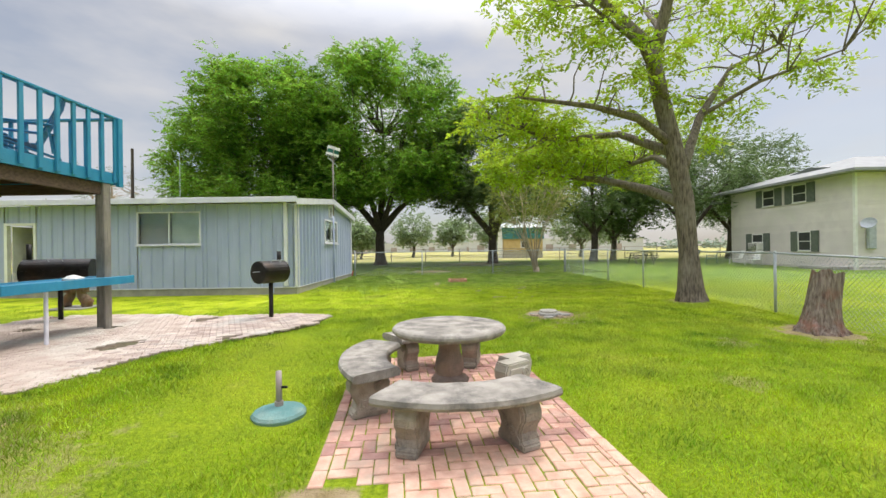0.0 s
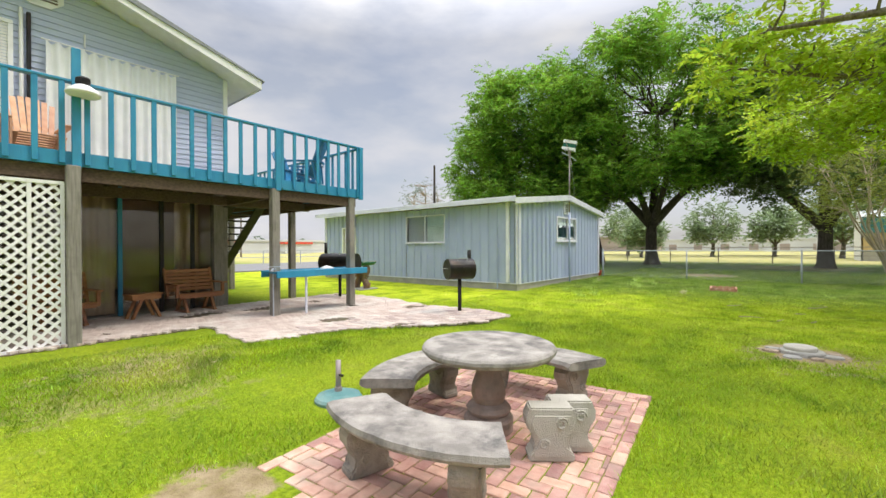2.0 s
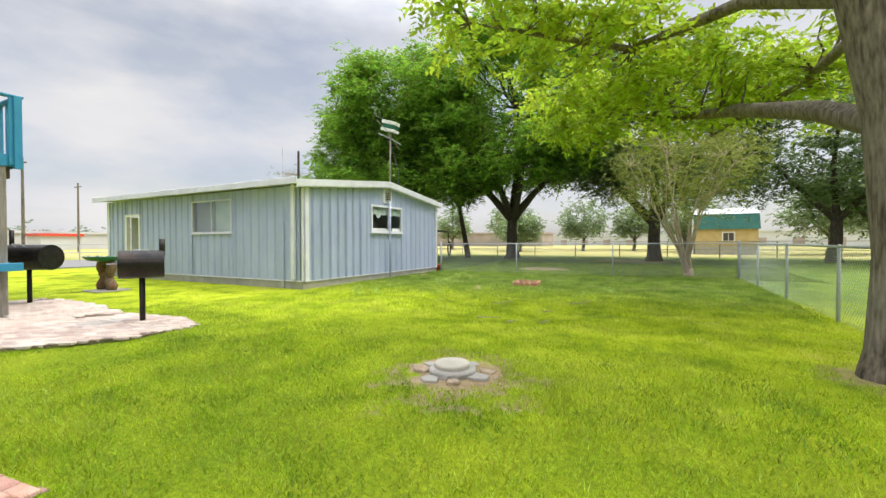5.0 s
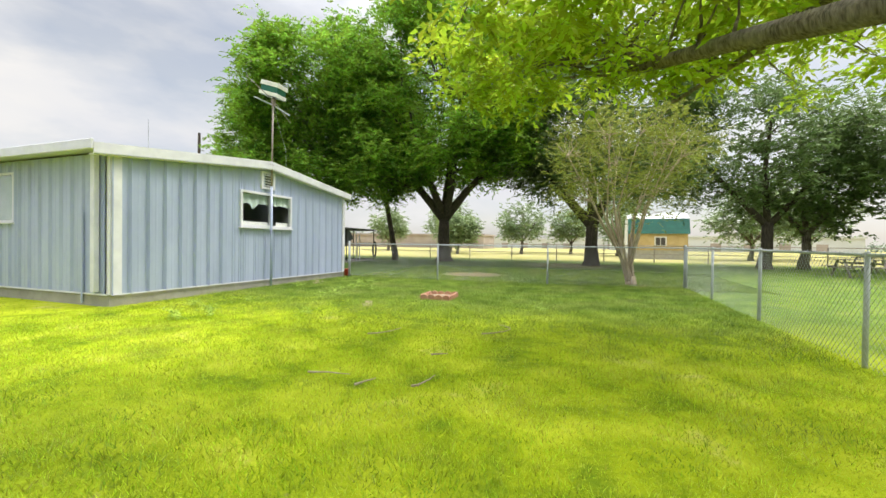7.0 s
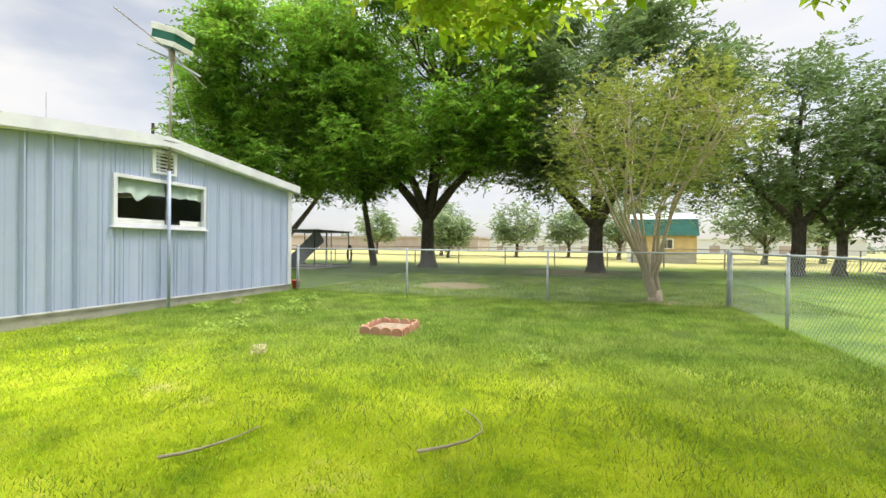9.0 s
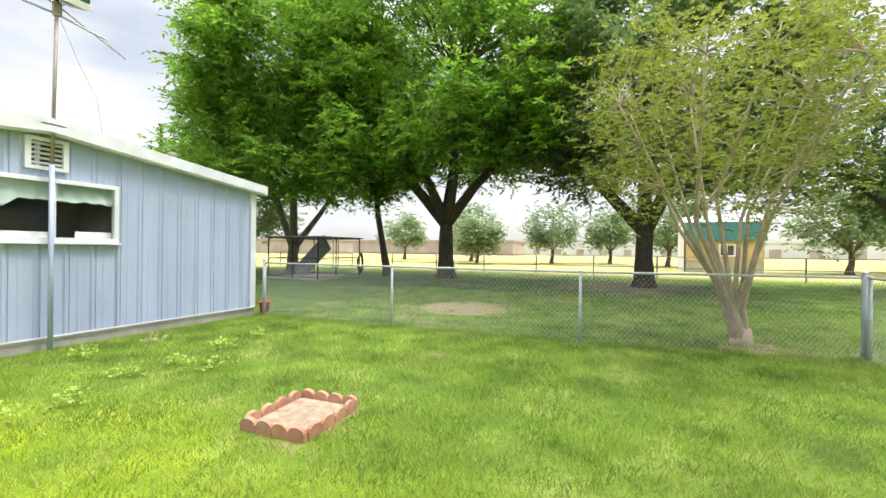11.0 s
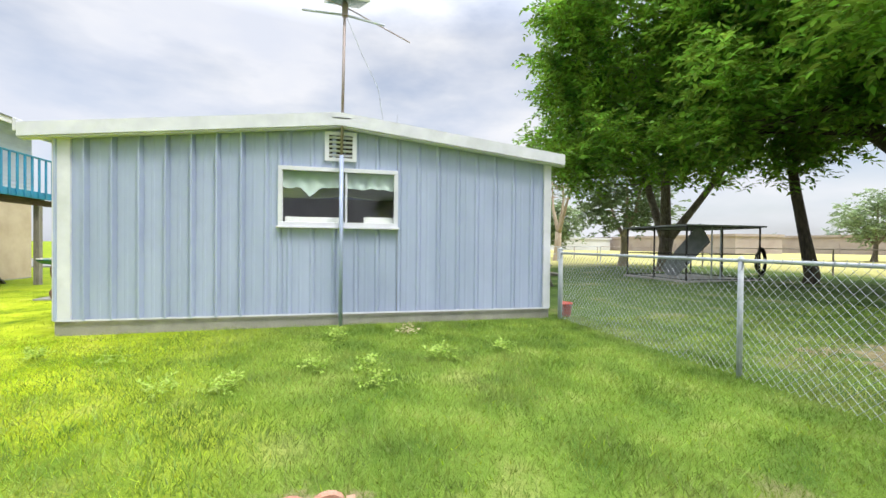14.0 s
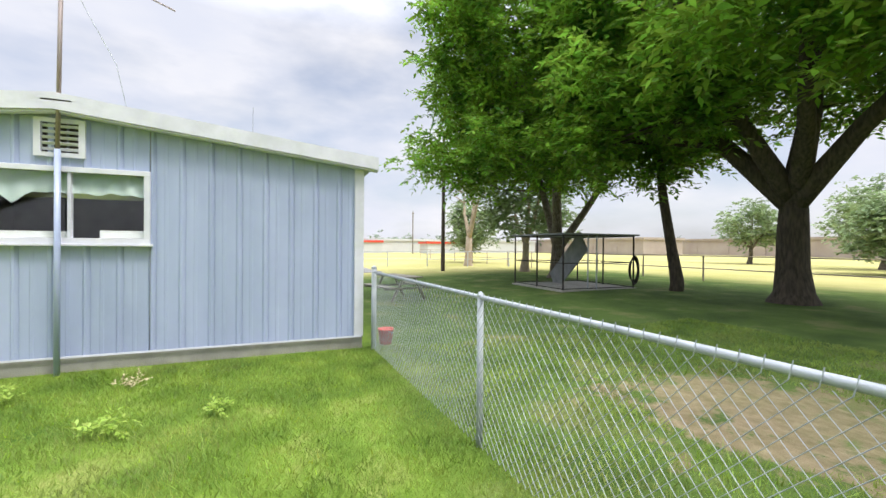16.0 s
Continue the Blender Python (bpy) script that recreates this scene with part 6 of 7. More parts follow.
# trees of the neighbour and the middle distance
SP_MID = (24, 8, 0.22, 0.10, 0.3, 0.85)
for at, h, r, mat, leaf, seed, label in (
        ((20.5, 34.0), 11.0, 5.5, M_BARK_DARK, M_LEAF_DARK, 41, "large dark tree behind the neighbour's house"),
        ((26.0, 37.0), 11.5, 6.0, M_BARK_DARK, M_LEAF_DARK, 42, "large dark tree behind the neighbour's house"),
        ((12.9, 35.0), 10.5, 5.2, M_BARK_DARK, M_LEAF_DARK, 43, "broad dark tree on the neighbour's lawn"),
        ((15.2, 36.5), 8.5, 4.0, M_BARK, M_LEAF_DARK, 48, "low spreading tree on the neighbour's lawn"),
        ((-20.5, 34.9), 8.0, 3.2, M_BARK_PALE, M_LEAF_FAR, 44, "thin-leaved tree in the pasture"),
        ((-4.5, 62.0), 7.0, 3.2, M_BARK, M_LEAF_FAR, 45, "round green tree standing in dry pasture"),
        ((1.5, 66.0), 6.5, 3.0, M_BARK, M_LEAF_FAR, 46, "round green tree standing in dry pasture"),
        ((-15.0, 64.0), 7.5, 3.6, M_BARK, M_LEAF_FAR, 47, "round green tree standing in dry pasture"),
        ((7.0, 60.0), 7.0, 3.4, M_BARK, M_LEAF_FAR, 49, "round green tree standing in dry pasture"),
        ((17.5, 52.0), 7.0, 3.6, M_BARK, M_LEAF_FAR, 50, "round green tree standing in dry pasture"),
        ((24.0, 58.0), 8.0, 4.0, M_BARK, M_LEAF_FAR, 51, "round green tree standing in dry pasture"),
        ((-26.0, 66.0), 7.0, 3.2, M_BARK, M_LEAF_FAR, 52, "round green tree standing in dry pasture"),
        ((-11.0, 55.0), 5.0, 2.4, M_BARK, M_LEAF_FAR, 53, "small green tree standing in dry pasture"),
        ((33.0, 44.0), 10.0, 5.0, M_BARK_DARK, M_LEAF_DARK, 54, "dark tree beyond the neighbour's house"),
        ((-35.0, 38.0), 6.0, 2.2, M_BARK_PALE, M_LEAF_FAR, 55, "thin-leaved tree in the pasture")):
    tree("tree", at, [(0, 0, 0, h * 0.03), (0.1, 0, h * 0.12, h * 0.026), (0.1, 0, h * 0.24, h * 0.024)],
         [[(0.1, 0, h * 0.22, h * 0.018), (-r * 0.3, 0, h * 0.4, h * 0.012), (-r * 0.6, 0.2, h * 0.6, h * 0.006)], [(0.1, 0, h * 0.22, h * 0.018), (r * 0.35, 0, h * 0.42, h * 0.012), (r * 0.6, -0.2, h * 0.62, h * 0.006)],
          [(0.1, 0, h * 0.22, h * 0.018), (0, 0.3, h * 0.5, h * 0.012), (0.2, 0, h * 0.8, h * 0.006)]],
         [(0, 0, h * 0.63, r, r, h * 0.33, int(110 if h > 9 else 40)), (0, 0, h * 0.42, r * 0.9, r * 0.9, h * 0.12, 16)],
         mat, leaf, label, seed, SP_MID if h > 9 else (18, 6, 0.34, 0.18, 0.3, 0.75), 4, 0.04, 6)
# bare-branched tree far to the west
tree("bare_tree", (-28.6, 34.7), [(0, 0, 0, 0.3), (0.1, 0, 1.2, 0.26), (0.2, 0, 2.4, 0.24)],
     [[(0.2, 0, 2.2, 0.18), (-0.8, 0, 4.4, 0.12), (-1.4, 0.2, 7.0, 0.04)], [(0.2, 0, 2.2, 0.18), (1.2, 0, 4.2, 0.12), (2.4, 0, 6.4, 0.04)], [(0.2, 0, 2.4, 0.15), (0.4, 0.3, 5, 0.1), (0.5, 0, 8, 0.04)]],
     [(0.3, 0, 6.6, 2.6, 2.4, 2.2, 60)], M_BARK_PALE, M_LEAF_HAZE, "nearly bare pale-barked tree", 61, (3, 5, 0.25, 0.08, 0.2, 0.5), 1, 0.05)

# far woods on the horizon
rngw = np.random.default_rng(70)
cw = []
for k in range(420):
    a = rngw.uniform(-1.9, 1.6)
    d = rngw.uniform(190, 330)
    cw.append((d * math.sin(a), d * math.cos(a), 0.5 + rngw.uniform(0.5, 5.5) * (0.6 + 0.4 * math.sin(a * 9))))
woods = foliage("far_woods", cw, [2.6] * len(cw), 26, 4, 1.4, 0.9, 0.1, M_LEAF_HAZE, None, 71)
tagged(woods, "hazy line of far woods on the horizon", "woods", kind="stuff")


# ---- neighbour's house ----
def neighbour():
    h = thing("neighbour_house", (24, 24, 0), "two-storey cream lap-sided house with grey-green shutters", "house")
    X, Y0, Y1, ZT = 21.2, 21.0, 30.0, 5.14
    part("wall", boxed((X + 0.02, Y0 + 0.02, 0), (X + 12, Y1, ZT), 0), M_SIDING_W, h)
    z = 0.25
    while z < ZT - 0.05:
        part("lap_board", prism(bmesh.new(), [(X + 0.03, z), (X - 0.025, z), (X, z + 0.19), (X + 0.03, z + 0.19)], Y0, Y1), M_SIDING_W, h)
        m = Matrix(((0, 1, 0, 0), (1, 0, 0, 0), (0, 0, 1, 0), (0, 0, 0, 1)))
        part("lap_board", prism(bmesh.new(), [(Y0 + 0.03, z), (Y0 - 0.025, z), (Y0, z + 0.19), (Y0 + 0.03, z + 0.19)], X, X + 12, m), M_SIDING_W, h)
        z += 0.19
    part("corner_board", boxed((X - 0.035, Y0 - 0.035, 0.1), (X + 0.1, Y0 + 0.1, ZT), 0.005), M_WHITE, h)
    bm = bmesh.new()
    a = [bm.verts.new(q) for q in ((X - 0.7, Y0 - 0.7, ZT), (X + 12.7, Y0 - 0.7, ZT), (X + 12.7, Y1 + 1.6, ZT), (X - 0.7, Y1 + 1.6, ZT))]
    b = [bm.verts.new(q) for q in ((X - 0.7, Y0 - 0.7, ZT + 0.14), (X + 12.7, Y0 - 0.7, ZT + 0.14), (X + 12.7, Y1 + 1.6, ZT + 0.14), (X - 0.7, Y1 + 1.6, ZT + 0.14))]
    r = [bm.verts.new(q) for q in ((X + 4.6, (Y0 + Y1) / 2, ZT + 1.75), (X + 8.0, (Y0 + Y1) / 2, ZT + 1.75))]
    for i in range(4):
        bm.faces.new((a[i], a[(i + 1) % 4], b[(i + 1) % 4], b[i]))
    bm.faces.new((b[0], b[1], r[1], r[0])); bm.faces.new((b[2], b[3], r[0], r[1])); bm.faces.new((b[3], b[0], r[0])); bm.faces.new((b[1], b[2], r[1])); bm.faces.new(a[::-1])
    part("roof", bm, M_NROOF, h, "grey metal hip roof")
    part("dormer", prism(bmesh.new(), [(23.0, ZT + 0.45), (27.4, ZT + 0.45), (26.6, ZT + 0.8), (25.2, ZT + 1.05), (23.8, ZT + 0.8)], X + 1.4, X + 5, Matrix(((0, 1, 0, 0), (1, 0, 0, 0), (0, 0, 1, 0), (0, 0, 0, 1)))), M_GREENTRIM, h)
    for y0, y1, z0, z1 in ((25.5, 27.55, 3.95, 5.02), (23.2, 25.25, 3.95, 5.02), (26.46, 28.5, 1.1, 2.2), (23.0, 24.85, 1.08, 2.22)):
        w = (y1 - y0) * 0.26
        win = window_unit(h, "y", X - 0.025, -1, y0 + w, y1 - w, z0, z1, M_WHITE, 0.06, 0.04, pane_mat=M_DARK_PANE)
        part("back", boxed((X + 0.0, y0 + w, z0), (X + 0.016, y1 - w, z1)), M_DARK, win)
        part("meeting_rail", boxed((X - 0.065, y0 + w + 0.06, (z0 + z1) / 2 - 0.02), (X - 0.03, y1 - w - 0.06, (z0 + z1) / 2 + 0.02)), M_WHITE, win)
        for a0, a1 in ((y0, y0 + w), (y1 - w, y1)):
            s = part("shutter", boxed((X - 0.08, a0, z0 - 0.03), (X - 0.03, a1, z1 + 0.03), 0.006), M_GREENTRIM, h)
            for k in range(9):
                zz = z0 + 0.05 + k * (z1 - z0 - 0.1) / 9
                part("slat", boxed((X - 0.09, a0 + 0.06, zz), (X - 0.081, a1 - 0.06, zz + 0.06)), M_GREENTRIM, s)
    ac = part("air_conditioner", boxed((X - 0.5, 26.95, 1.13), (X - 0.03, 27.75, 1.62), 0.02), M_WHITE, h)
    for k in range(6):
        part("grille_slat", boxed((X - 0.51, 27.0, 1.17 + 0.07 * k), (X - 0.502, 27.7, 1.20 + 0.07 * k)), M_BLACK, ac)
    part("meter_box", boxed((X + 0.5, Y0 - 0.2, 1.2), (X + 0.9, Y0 - 0.03, 2.6), 0.03), M_GALV, h)
    dish = part("dish", lathe(bmesh.new(), [(0.03, 0), (0.22, 0.06), (0.31, 0.13), (0.30, 0.14), (0.2, 0.075), (0.02, 0.02)], (0, 0, 0), 20), M_GALV, h, local=True)
    dish.matrix_basis = pose(X + 0.25 - 24, Y0 - 0.45 - 24, 2.45, 60, 0, -60)
    part("dish_arm", bar(bmesh.new(), (X + 0.3, Y0 - 0.02, 2.3), (X + 0.25, Y0 - 0.45, 2.45), 0.05), M_GALV, h)
    pr = part("porch_roof", boxed((X + 0.5, Y1 + 0.0, 4.75), (X + 6, Y1 + 3.2, 4.95), 0.02), M_GREENTRIM, h)
    part("concrete_step", boxed((X - 0.9, Y0 + 0.3, 0), (X - 0.03, Y0 + 2.4, 0.28), 0.02), M_CONC, h)


neighbour()


def lawn_chair(at, turn, mat, label):
    c = thing("lawn_chair", (*at, ground_z(*at)), label, "chair", "chairs by the neighbour's wall", turn=turn)
    part("seat", boxed((-0.26, -0.25, 0.38), (0.26, 0.25, 0.41), 0.01), mat, c, local=True)
    part("backrest", bar(bmesh.new(), (0, -0.25, 0.42), (0, -0.45, 0.95), 0.5, 0.03, (0, 1, 0)), mat, c, local=True)
    for s in (-1, 1):
        part("arm_frame", tube(bmesh.new(), [(s * 0.28, 0.3, 0), (s * 0.28, 0.25, 0.6), (s * 0.28, -0.3, 0.6), (s * 0.28, -0.35, 0)], 0.02, 6), mat, c, local=True)


lawn_chair((18.6, 28.4), 60, M_TEAL, "teal garden chair near the neighbour's wall")
lawn_chair((19.8, 27.6), 80, M_WHITE, "white garden chair near the neighbour's wall")
lawn_chair((20.0, 26.4), 95, M_WHITE, "white garden chair near the neighbour's wall")
lawn_chair((18.2, 29.8), 40, M_TEAL, "teal garden chair near the neighbour's wall")


def picnic_table(at, turn, label):
    t = thing("picnic_table", (*at, ground_z(*at)), label, "table", "picnic tables", turn=turn)
    for k in range(5):
        part("top_plank", boxed((-0.9, -0.36 + 0.145 * k, 0.72), (0.9, -0.225 + 0.145 * k, 0.76), 0.004), M_GREYWOOD, t, local=True)
    for s in (-1, 1):
        for k in range(2):
            part("seat_plank", boxed((-0.9, s * 0.72 - 0.14 + 0.145 * k, 0.42), (0.9, s * 0.72 - 0.005 + 0.145 * k, 0.46), 0.004), M_GREYWOOD, t, local=True)
        for q in (-1, 1):
            part("leg", bar(bmesh.new(), (q * 0.65, s * 0.2, 0.72), (q * 0.65, s * 0.6, 0.0), 0.05, 0.09, (1, 0, 0)), M_GREYWOOD, t, local=True)
    for q in (-1, 1):
        part("seat_beam", boxed((q * 0.65 - 0.025, -0.86, 0.36), (q * 0.65 + 0.025, 0.86, 0.42)), M_GREYWOOD, t, local=True)


picnic_table((-10.9, 23.9), 15, "grey weathered picnic table behind the shed")
picnic_table((14.6, 30.2), 5, "grey weathered picnic table under the neighbour's trees")
picnic_table((17.6, 35.6), 40, "grey weathered picnic table under the neighbour's trees")


def bucket():
    x, y = -4.98, 22.05
    b = thing("bucket", (x, y, ground_z(x, y)), "faded red plastic bucket at the shed corner", "bucket")
    part("body", lathe(bmesh.new(), [(0.10, 0), (0.13, 0.24), (0.145, 0.25), (0.14, 0.27), (0.12, 0.26), (0.09, 0.03)], (0, 0, 0), 18), M_RED, b, smooth=True, local=True)
    part("handle", tube(bmesh.new(), [(-0.14, 0, 0.25), (-0.1, 0.1, 0.2), (0, 0.15, 0.17), (0.1, 0.1, 0.2), (0.14, 0, 0.25)], 0.006, 5), M_GALV, b, local=True)


bucket()


def cage():
    x0, x1, y0, y1, h = -13.2, -10.0, 29.7, 33.0, 2.05
    z = 0.22
    c = thing("dog_cage", (-11.6, 31.3, z), "black pipe cage with a flat roof over a slab", "cage")
    part("slab", boxed((x0 - 0.1, y0 - 0.1, z - 0.15), (x1 + 0.1, y1 + 0.1, z + 0.06), 0.01), M_CONC, c)
    for x in (x0, (x0 + x1) / 2, x1):
        for y in (y0, y1):
            part("post", bar(bmesh.new(), (x, y, z), (x, y, z + h), 0.045), M_BLACK, c)
    for zz in (0.1, h * 0.5, h - 0.02):
        for a, b in (((x0, y0), (x1, y0)), ((x0, y1), (x1, y1)), ((x0, y0), (x0, y1)), ((x1, y0), (x1, y1))):
            part("rail", bar(bmesh.new(), (*a, z + zz), (*b, z + zz), 0.03), M_BLACK, c)
    for y in (y0 + 1.1, y0 + 1.5):
        part("door_bar", bar(bmesh.new(), (x1, y, z), (x1, y, z + h), 0.035), M_GALV, c)
    part("roof", boxed((x0 - 0.15, y0 - 0.15, z + h), (x1 + 0.15, y1 + 0.15, z + h + 0.06), 0.01), M_TARP, c, "sagging dark roof sheet")
    sl = whole("leaning_sheet", bar(bmesh.new(), (-13.1, 31.6, z + 0.08), (-10.7, 31.2, z + 1.85), 0.06, 0.9, (0, 0, 1)), M_TARP, "grey sheet leaning inside the cage", "sheet")
    hs = thing("hose", (-9.96, 32.9, z + 1), "coiled black hose hanging from the cage corner", "hose")
    for k in range(5):
        pts = [(x1 + 0.08 + 0.02 * k, 32.9 + 0.22 * math.sin(q * 2 * math.pi / 16), z + 0.75 + (0.42 + 0.03 * k) * math.cos(q * 2 * math.pi / 16)) for q in range(17)]
        part("coil", tube(bmesh.new(), pts, 0.02, 5), M_BLACK, hs)


cage()


def cabin():
    c = thing("garden_cabin", (9.7, 52, 0.2), "ochre cabin with a dark green barn roof", "cabin")
    x0, x1, y0, y1, z = 7.4, 12.2, 50, 54, 0.2
    m = Matrix(((0, 1, 0, 0), (1, 0, 0, 0), (0, 0, 1, 0), (0, 0, 0, 1)))
    part("base", boxed((x0, y0 + 0.05, z - 0.2), (x1, y1, z + 0.9)), M_STONE_PALE, c)
    part("wall", boxed((x0, y0, z + 0.9), (x1, y1, z + 2.5)), M_YELLOW, c)
    part("roof", prism(bmesh.new(), [(y0 - 0.15, z + 2.4), (y1 + 0.15, z + 2.4), (y1 - 0.35, z + 3.8), (y0 + 0.35, z + 3.8)], x0 - 0.1, x1 + 0.15, m), M_DKGREEN, c, "dark green lower roof slope")
    part("roof", prism(bmesh.new(), [(y0 + 0.3, z + 3.8), (y1 - 0.3, z + 3.8), ((y0 + y1) / 2, z + 4.4)], x0 - 0.1, x1 + 0.15, m), M_ROOF, c, "pale upper roof slope")
    part("gable", prism(bmesh.new(), [(y0, z), (y1, z), (y1, z + 2.5), (y1 - 0.5, z + 3.8), ((y0 + y1) / 2, z + 4.3), (y0 + 0.5, z + 3.8), (y0, z + 2.5)], x0 - 0.14, x0 - 0.11, m), M_WHITE, c)
    window_unit(c, "x", y0, -1, 9.5, 10.5, z + 1.25, z + 2.15, M_WHITE, 0.1, 0.05, (10.0,), False, M_DARK)


cabin()

# poles, road and the far horizon
for x, y, h, mat, lab in ((-22.9, 30.2, 9.0, M_BARK_DARK, "dark wooden utility pole behind the shed"), (-46, 20, 9, M_BARK, "wooden utility pole by the road"), (-62, 30, 9, M_BARK, "wooden utility pole by the road"),
                          (-80, 46, 9, M_BARK, "wooden utility pole by the road"), (-70, 18, 9, M_BARK, "wooden utility pole by the road"), (-30, 24, 2.2, M_STUMP, "leaning thin fence post")):
    u = thing("utility_pole", (x, y, ground_z(x, y)), lab, "pole", "poles")
    part("shaft", tube(bmesh.new(), [(0, 0, -0.3), (0.05, 0, h)], [0.14, 0.09] if h > 3 else [0.05, 0.04], 8), mat, u, local=True)
    if h > 3 and x < -40:
        part("cross_arm", bar(bmesh.new(), (-0.9, 0, h - 0.5), (0.9, 0, h - 0.5), 0.1), mat, u, local=True)
wire = thing("whip_antenna", (-12.5, 19.5, 3.2), "thin whip antenna on the shed roof", "antenna")
part("rod", tube(bmesh.new(), [(-12.5, 19.5, 3.3), (-12.5, 19.5, 6.2)], 0.012, 5), M_GALV, wire)

bm = bmesh.new()
prism(bm, [(-36, 0.0), (-24, 0.0), (-24, 0.14), (-36, 0.14)], -200, 36, Matrix.Identity(4))
whole("road", bm, M_ROAD, "grey asphalt road beyond the house", "road", kind="structure")


def far_building(at, size, mat, label, roof=None):
    b = thing("far_building", (*at, 0.2), label, "building", "buildings on the horizon")
    w, d, h = size
    part("wall", boxed((-w / 2, -d / 2, -0.3), (w / 2, d / 2, h)), mat, b, local=True)
    part("roof", boxed((-w / 2 - 0.3, -d / 2 - 0.3, h), (w / 2 + 0.3, d / 2 + 0.3, h + 0.5)), roof or mat, b, local=True)
    k = int(w / 8)
    for i in range(min(k, 14)):
        part("bay_door", boxed((-w / 2 + 2 + i * (w - 4) / max(1, k), -d / 2 - 0.12, 0), (-w / 2 + 4.5 + i * (w - 4) / max(1, k), -d / 2, h * 0.6)), M_FARDARK, b, local=True)


far_building((-110, 62), (14, 60, 3.2), M_FAR, "long pale low building on the horizon")
far_building((-95, 100), (60, 12, 3.6), M_FARDARK, "long brown wall on the horizon")
far_building((-60, 130), (70, 14, 3.8), M_FARDARK, "long brown wall on the horizon")
far_building((-98, 40), (6, 6, 2.6), M_FAR, "pale roadside building with a red canopy", M_RED)
far_building((-92, 56), (6, 7, 2.4), M_FAR, "small pale roadside building with a red roof", M_RED)
far_building((40, 150), (60, 14, 4.0), M_FAR, "long pale low building on the horizon")
far_building((-10, 180), (60, 14, 3.5), M_FAR, "long pale low building on the horizon")


# ---- weeds and grass ----
def weed(at, size, mat, label, seed):
    z = ground_z(*at)
    w = thing("weed", (*at, z), label, "weed", "weeds in the lawn")
    rng = np.random.default_rng(seed)
    cs = [(at[0] + rng.normal(0, size * 0.4), at[1] + rng.normal(0, size * 0.4), z + size * rng.uniform(0.15, 0.75)) for _ in range(6)]
    foliage("leaves", cs, [size * 0.35] * 6, 5, 5, size * 0.30, size * 0.13, -0.2, mat, w, seed)


for k, (x, y, s) in enumerate(((-2.6, 13.1, 0.24), (-2.25, 13.5, 0.24), (-3.6, 17.7, 0.26), (-2.2, 18.0, 0.24), (3.1, 16.4, 0.2), (-2.6, 19.8, 0.22), (-0.2, 15.5, 0.3), (-1.75, 16.7, 0.24), (-2.3, 17.5, 0.24),
                               (-2.5, 19.0, 0.28), (-3.9, 18.7, 0.3), (-1.75, 16.2, 0.2), (-1.65, 18.0, 0.22), (-3.0, 15.2, 0.2), (-0.9, 14.4, 0.16), (-3.4, 14.2, 0.2))):
    dry = k in (6, 10)
    weed((x, y), s * (0.45 if dry else 0.75), M_DRYWEED if dry else M_WEED, "dry straw tuft in the lawn" if dry else "leafy pale green weed in the lawn", 90 + k)


def stick(a, b, bend, seed):
    """A fallen twig lying on the lawn."""
    z = ground_z(*a) + 0.045
    pts = crooked((*a, z), (*b, z), 0.0, seed, 6, 0.10)
    n = Vector((b[1] - a[1], a[0] - b[0], 0)).normalized()
    pts = [q + n * bend * math.sin(math.pi * i / 6) for i, q in enumerate(pts)]
    for q in pts:
        q.z = z + 0.01 * math.sin(q.x * 9)
    whole("fallen_twig", tube(bmesh.new(), pts, [0.012 - 0.0013 * i for i in range(7)], 6), M_BARK_PALE, "pale bare twig fallen on the lawn", "twig", "fallen twigs", smooth=True)


stick((1.39, 11.58), (1.8, 11.68), 0.02, 3)
stick((2.0, 11.45), (2.1, 11.66), 0.0, 4)
stick((2.5, 11.6), (2.58, 11.98), 0.03, 5)
stick((2.55, 13.95), (2.62, 14.75), 0.30, 6)
stick((1.05, 13.3), (1.3, 13.9), 0.06, 7)
stick((2.3, 12.6), (2.45, 12.75), 0.0, 8)


def blades(name, n, x0, x1, y0, y1, h0, h1, width, mat, seed, keep):
    """Single bent blades of grass strewn over a stretch of lawn, where keep(x, y) holds."""
    rng = np.random.default_rng(seed)
    x, y = rng.uniform(x0, x1, n), rng.uniform(y0, y1, n)
    ok = keep(x, y)
    x, y = x[ok], y[ok]
    n = len(x)
    gz = np.array([ground_z(a, b) for a, b in zip(x, y)])
    clump = np.array([noise.noise((a * 1.3, b * 1.3, 3)) for a, b in zip(x, y)])
    a = rng.uniform(0, 2 * math.pi, n)
    h = rng.uniform(h0, h1, n) * (1 + 0.5 * clump)
    w = width * rng.uniform(0.7, 1.3, n)
    lean = rng.normal(0, 0.55, (n, 2)) * h[:, None]
    p = np.stack([x, y, gz - 0.012], 1)
    s = np.stack([np.cos(a) * w / 2, np.sin(a) * w / 2, np.zeros(n)], 1)
    tip = p + np.stack([lean[:, 0], lean[:, 1], h], 1)
    v = np.stack([p - s, p + s, tip], 1).reshape(-1, 3)
    ob = quads(name, v, mat, None, 3)
    return tagged(ob, "short bright green grass blades of the lawn", "grass", kind="stuff")


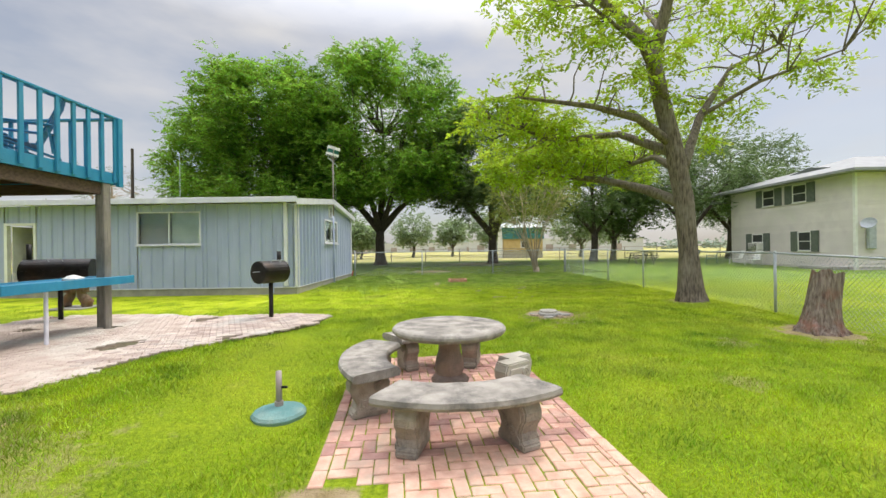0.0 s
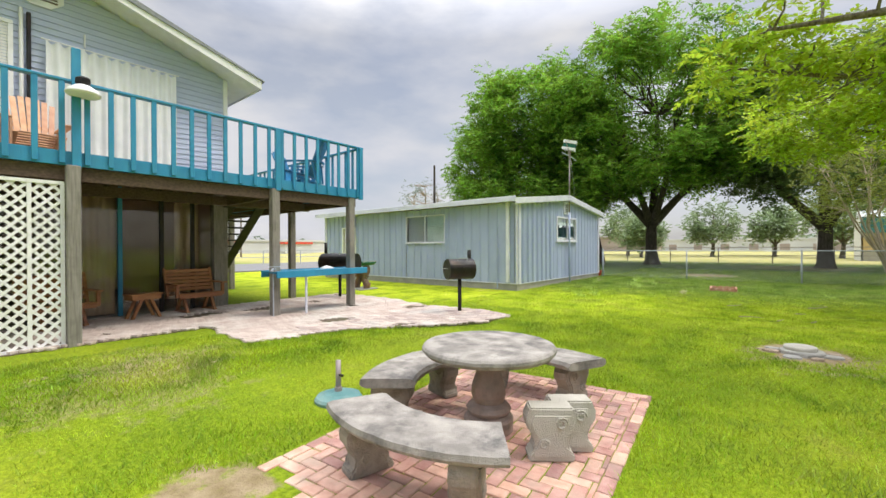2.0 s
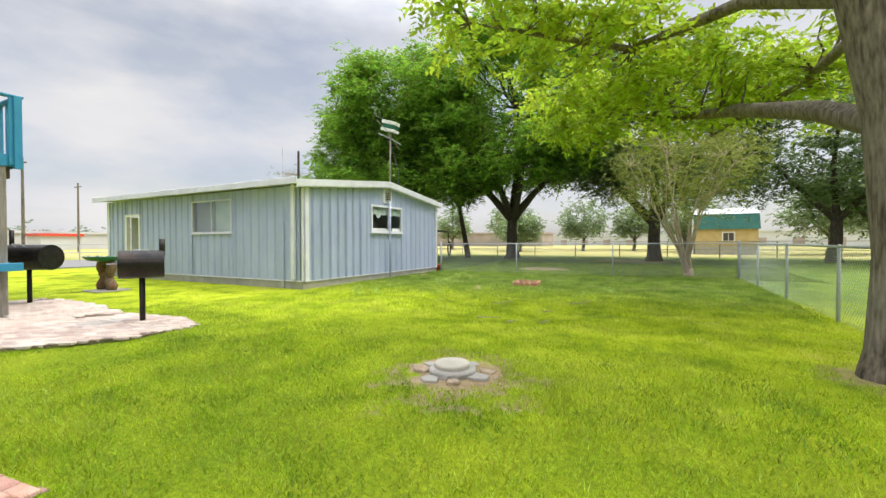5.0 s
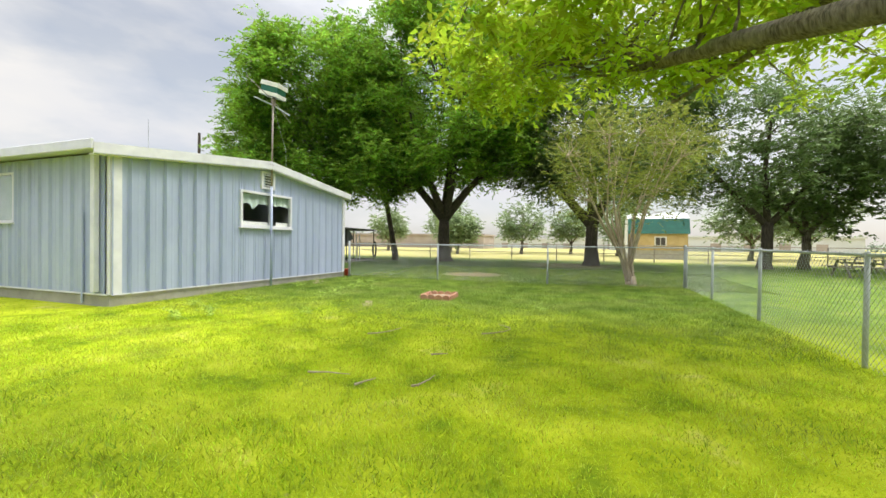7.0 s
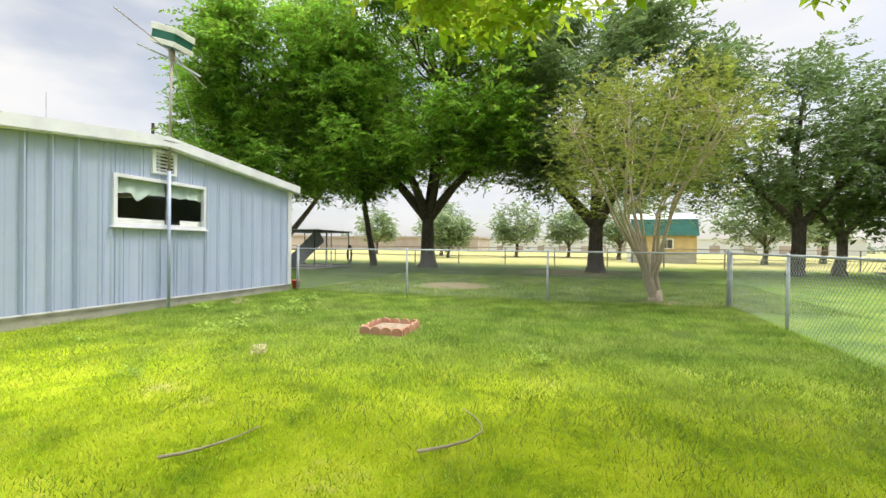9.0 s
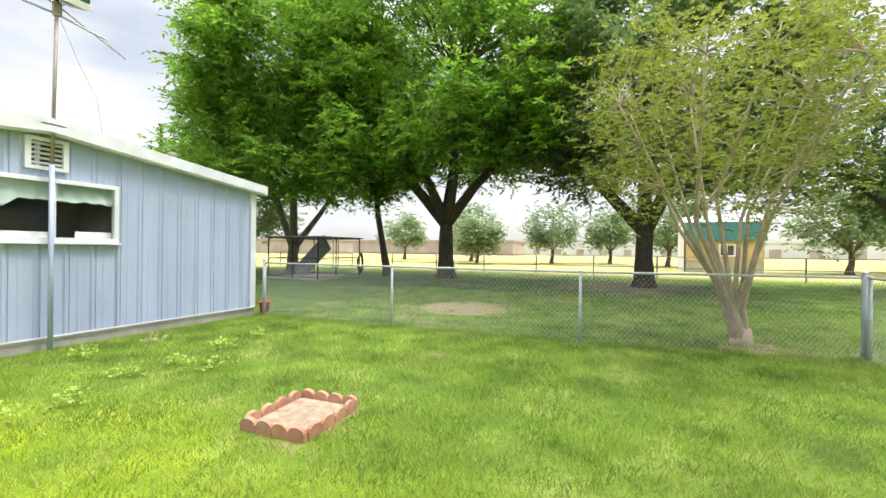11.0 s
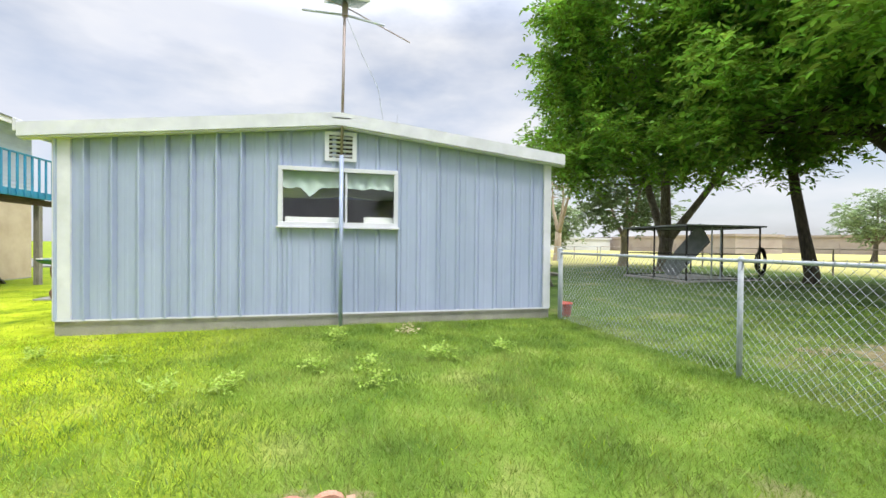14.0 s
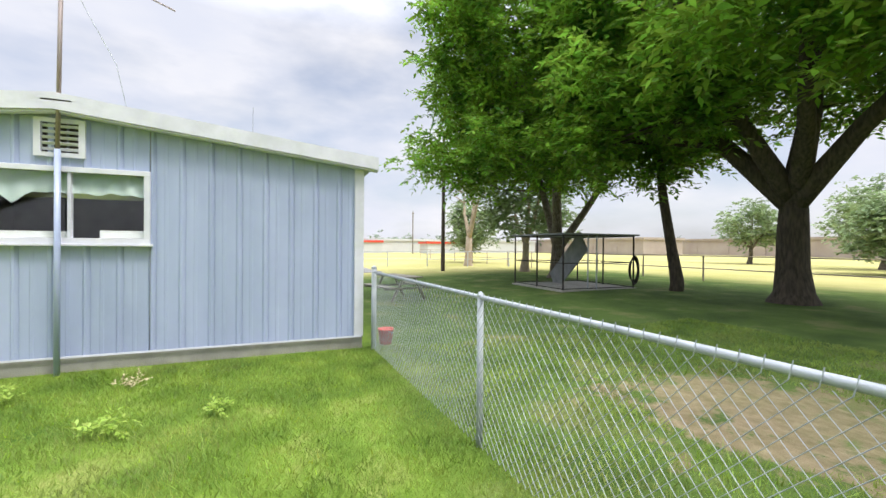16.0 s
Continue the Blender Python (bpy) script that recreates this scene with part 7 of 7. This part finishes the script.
def open_lawn(x, y):
    c, s = math.cos(radians(-PATIO_TURN)), math.sin(radians(-PATIO_TURN))
    u, v = (x - PC[0]) * c - (y - PC[1]) * s, (x - PC[0]) * s + (y - PC[1]) * c
    ok = ~((u > -1.14) & (u < 1.12) & (v > -2.37) & (v < 1.62))
    ok &= ~((x < SX1 + 0.08) & (x > SX0) & (y > SY0 - 0.08) & (y < SY1 + 0.05))
    ok &= ((x - 2.28) ** 2 + (y - 8.82) ** 2 > 0.5 ** 2) & ((x - 6.4) ** 2 + (y - 7.0) ** 2 > 0.6 ** 2) & ((x - 6.22) ** 2 + (y - 10.5) ** 2 > 0.4 ** 2)
    ok &= ~((x > 0.2) & (x < 1.0) & (y > 17.0) & (y < 17.95)) & ((x + 0.7) ** 2 + (y - 25.0) ** 2 > 1.2 ** 2) & ((x + 1.47) ** 2 + (y - 3.78) ** 2 > 0.28 ** 2)
    ok &= (x + 0.75) ** 2 + (y - 2.2) ** 2 > 0.45 ** 2
    px, py = np.array(PATH).T
    ins = np.zeros(len(x), bool)
    for i in range(len(px)):
        ax, ay, bx, by = px[i], py[i], px[(i + 1) % len(px)], py[(i + 1) % len(px)]
        if ay != by:
            ins ^= ((ay > y) != (by > y)) & (x < (bx - ax) * (y - ay) / (by - ay) + ax)
    return ok & ~ins


def patchy(y0, y1, soft=2.5):
    """Lawn between two lines whose edges thin out, so that neighbouring kinds of grass mingle."""
    def keep(x, y):
        d = np.minimum((y - y0) / soft, (y1 - y) / soft)
        h = np.modf(np.abs(np.sin(x * 127.1 + y * 311.7) * 43758.5453))[0]
        return open_lawn(x, y) & (h < d + 0.5)
    return keep


blades("grass", 330000, -5.5, 7.0, 1.5, 11.5, 0.025, 0.07, 0.009, M_BLADE, 1, patchy(-5, 9.5))
blades("grass", 420000, -5.0, 7.0, 7.5, 19.0, 0.02, 0.06, 0.008, M_BLADE_YELLOW_SUNLIT, 5, patchy(9.5, 15.3, 3.5))
blades("grass", 300000, -4.8, 6.8, 13.0, 22.3, 0.03, 0.085, 0.008, M_BLADE_LONG, 2, patchy(15.3, 40, 3.5))
blades("grass", 110000, -4.6, 9.0, 21.9, 29.0, 0.03, 0.08, 0.011, M_BLADE_LONG, 3, open_lawn)
blades("grass", 60000, -12.0, 12.0, -3.0, 21.5, 0.025, 0.06, 0.012, M_BLADE, 4, open_lawn)

# ---- laid pieces ----
build_patio()
build_path()
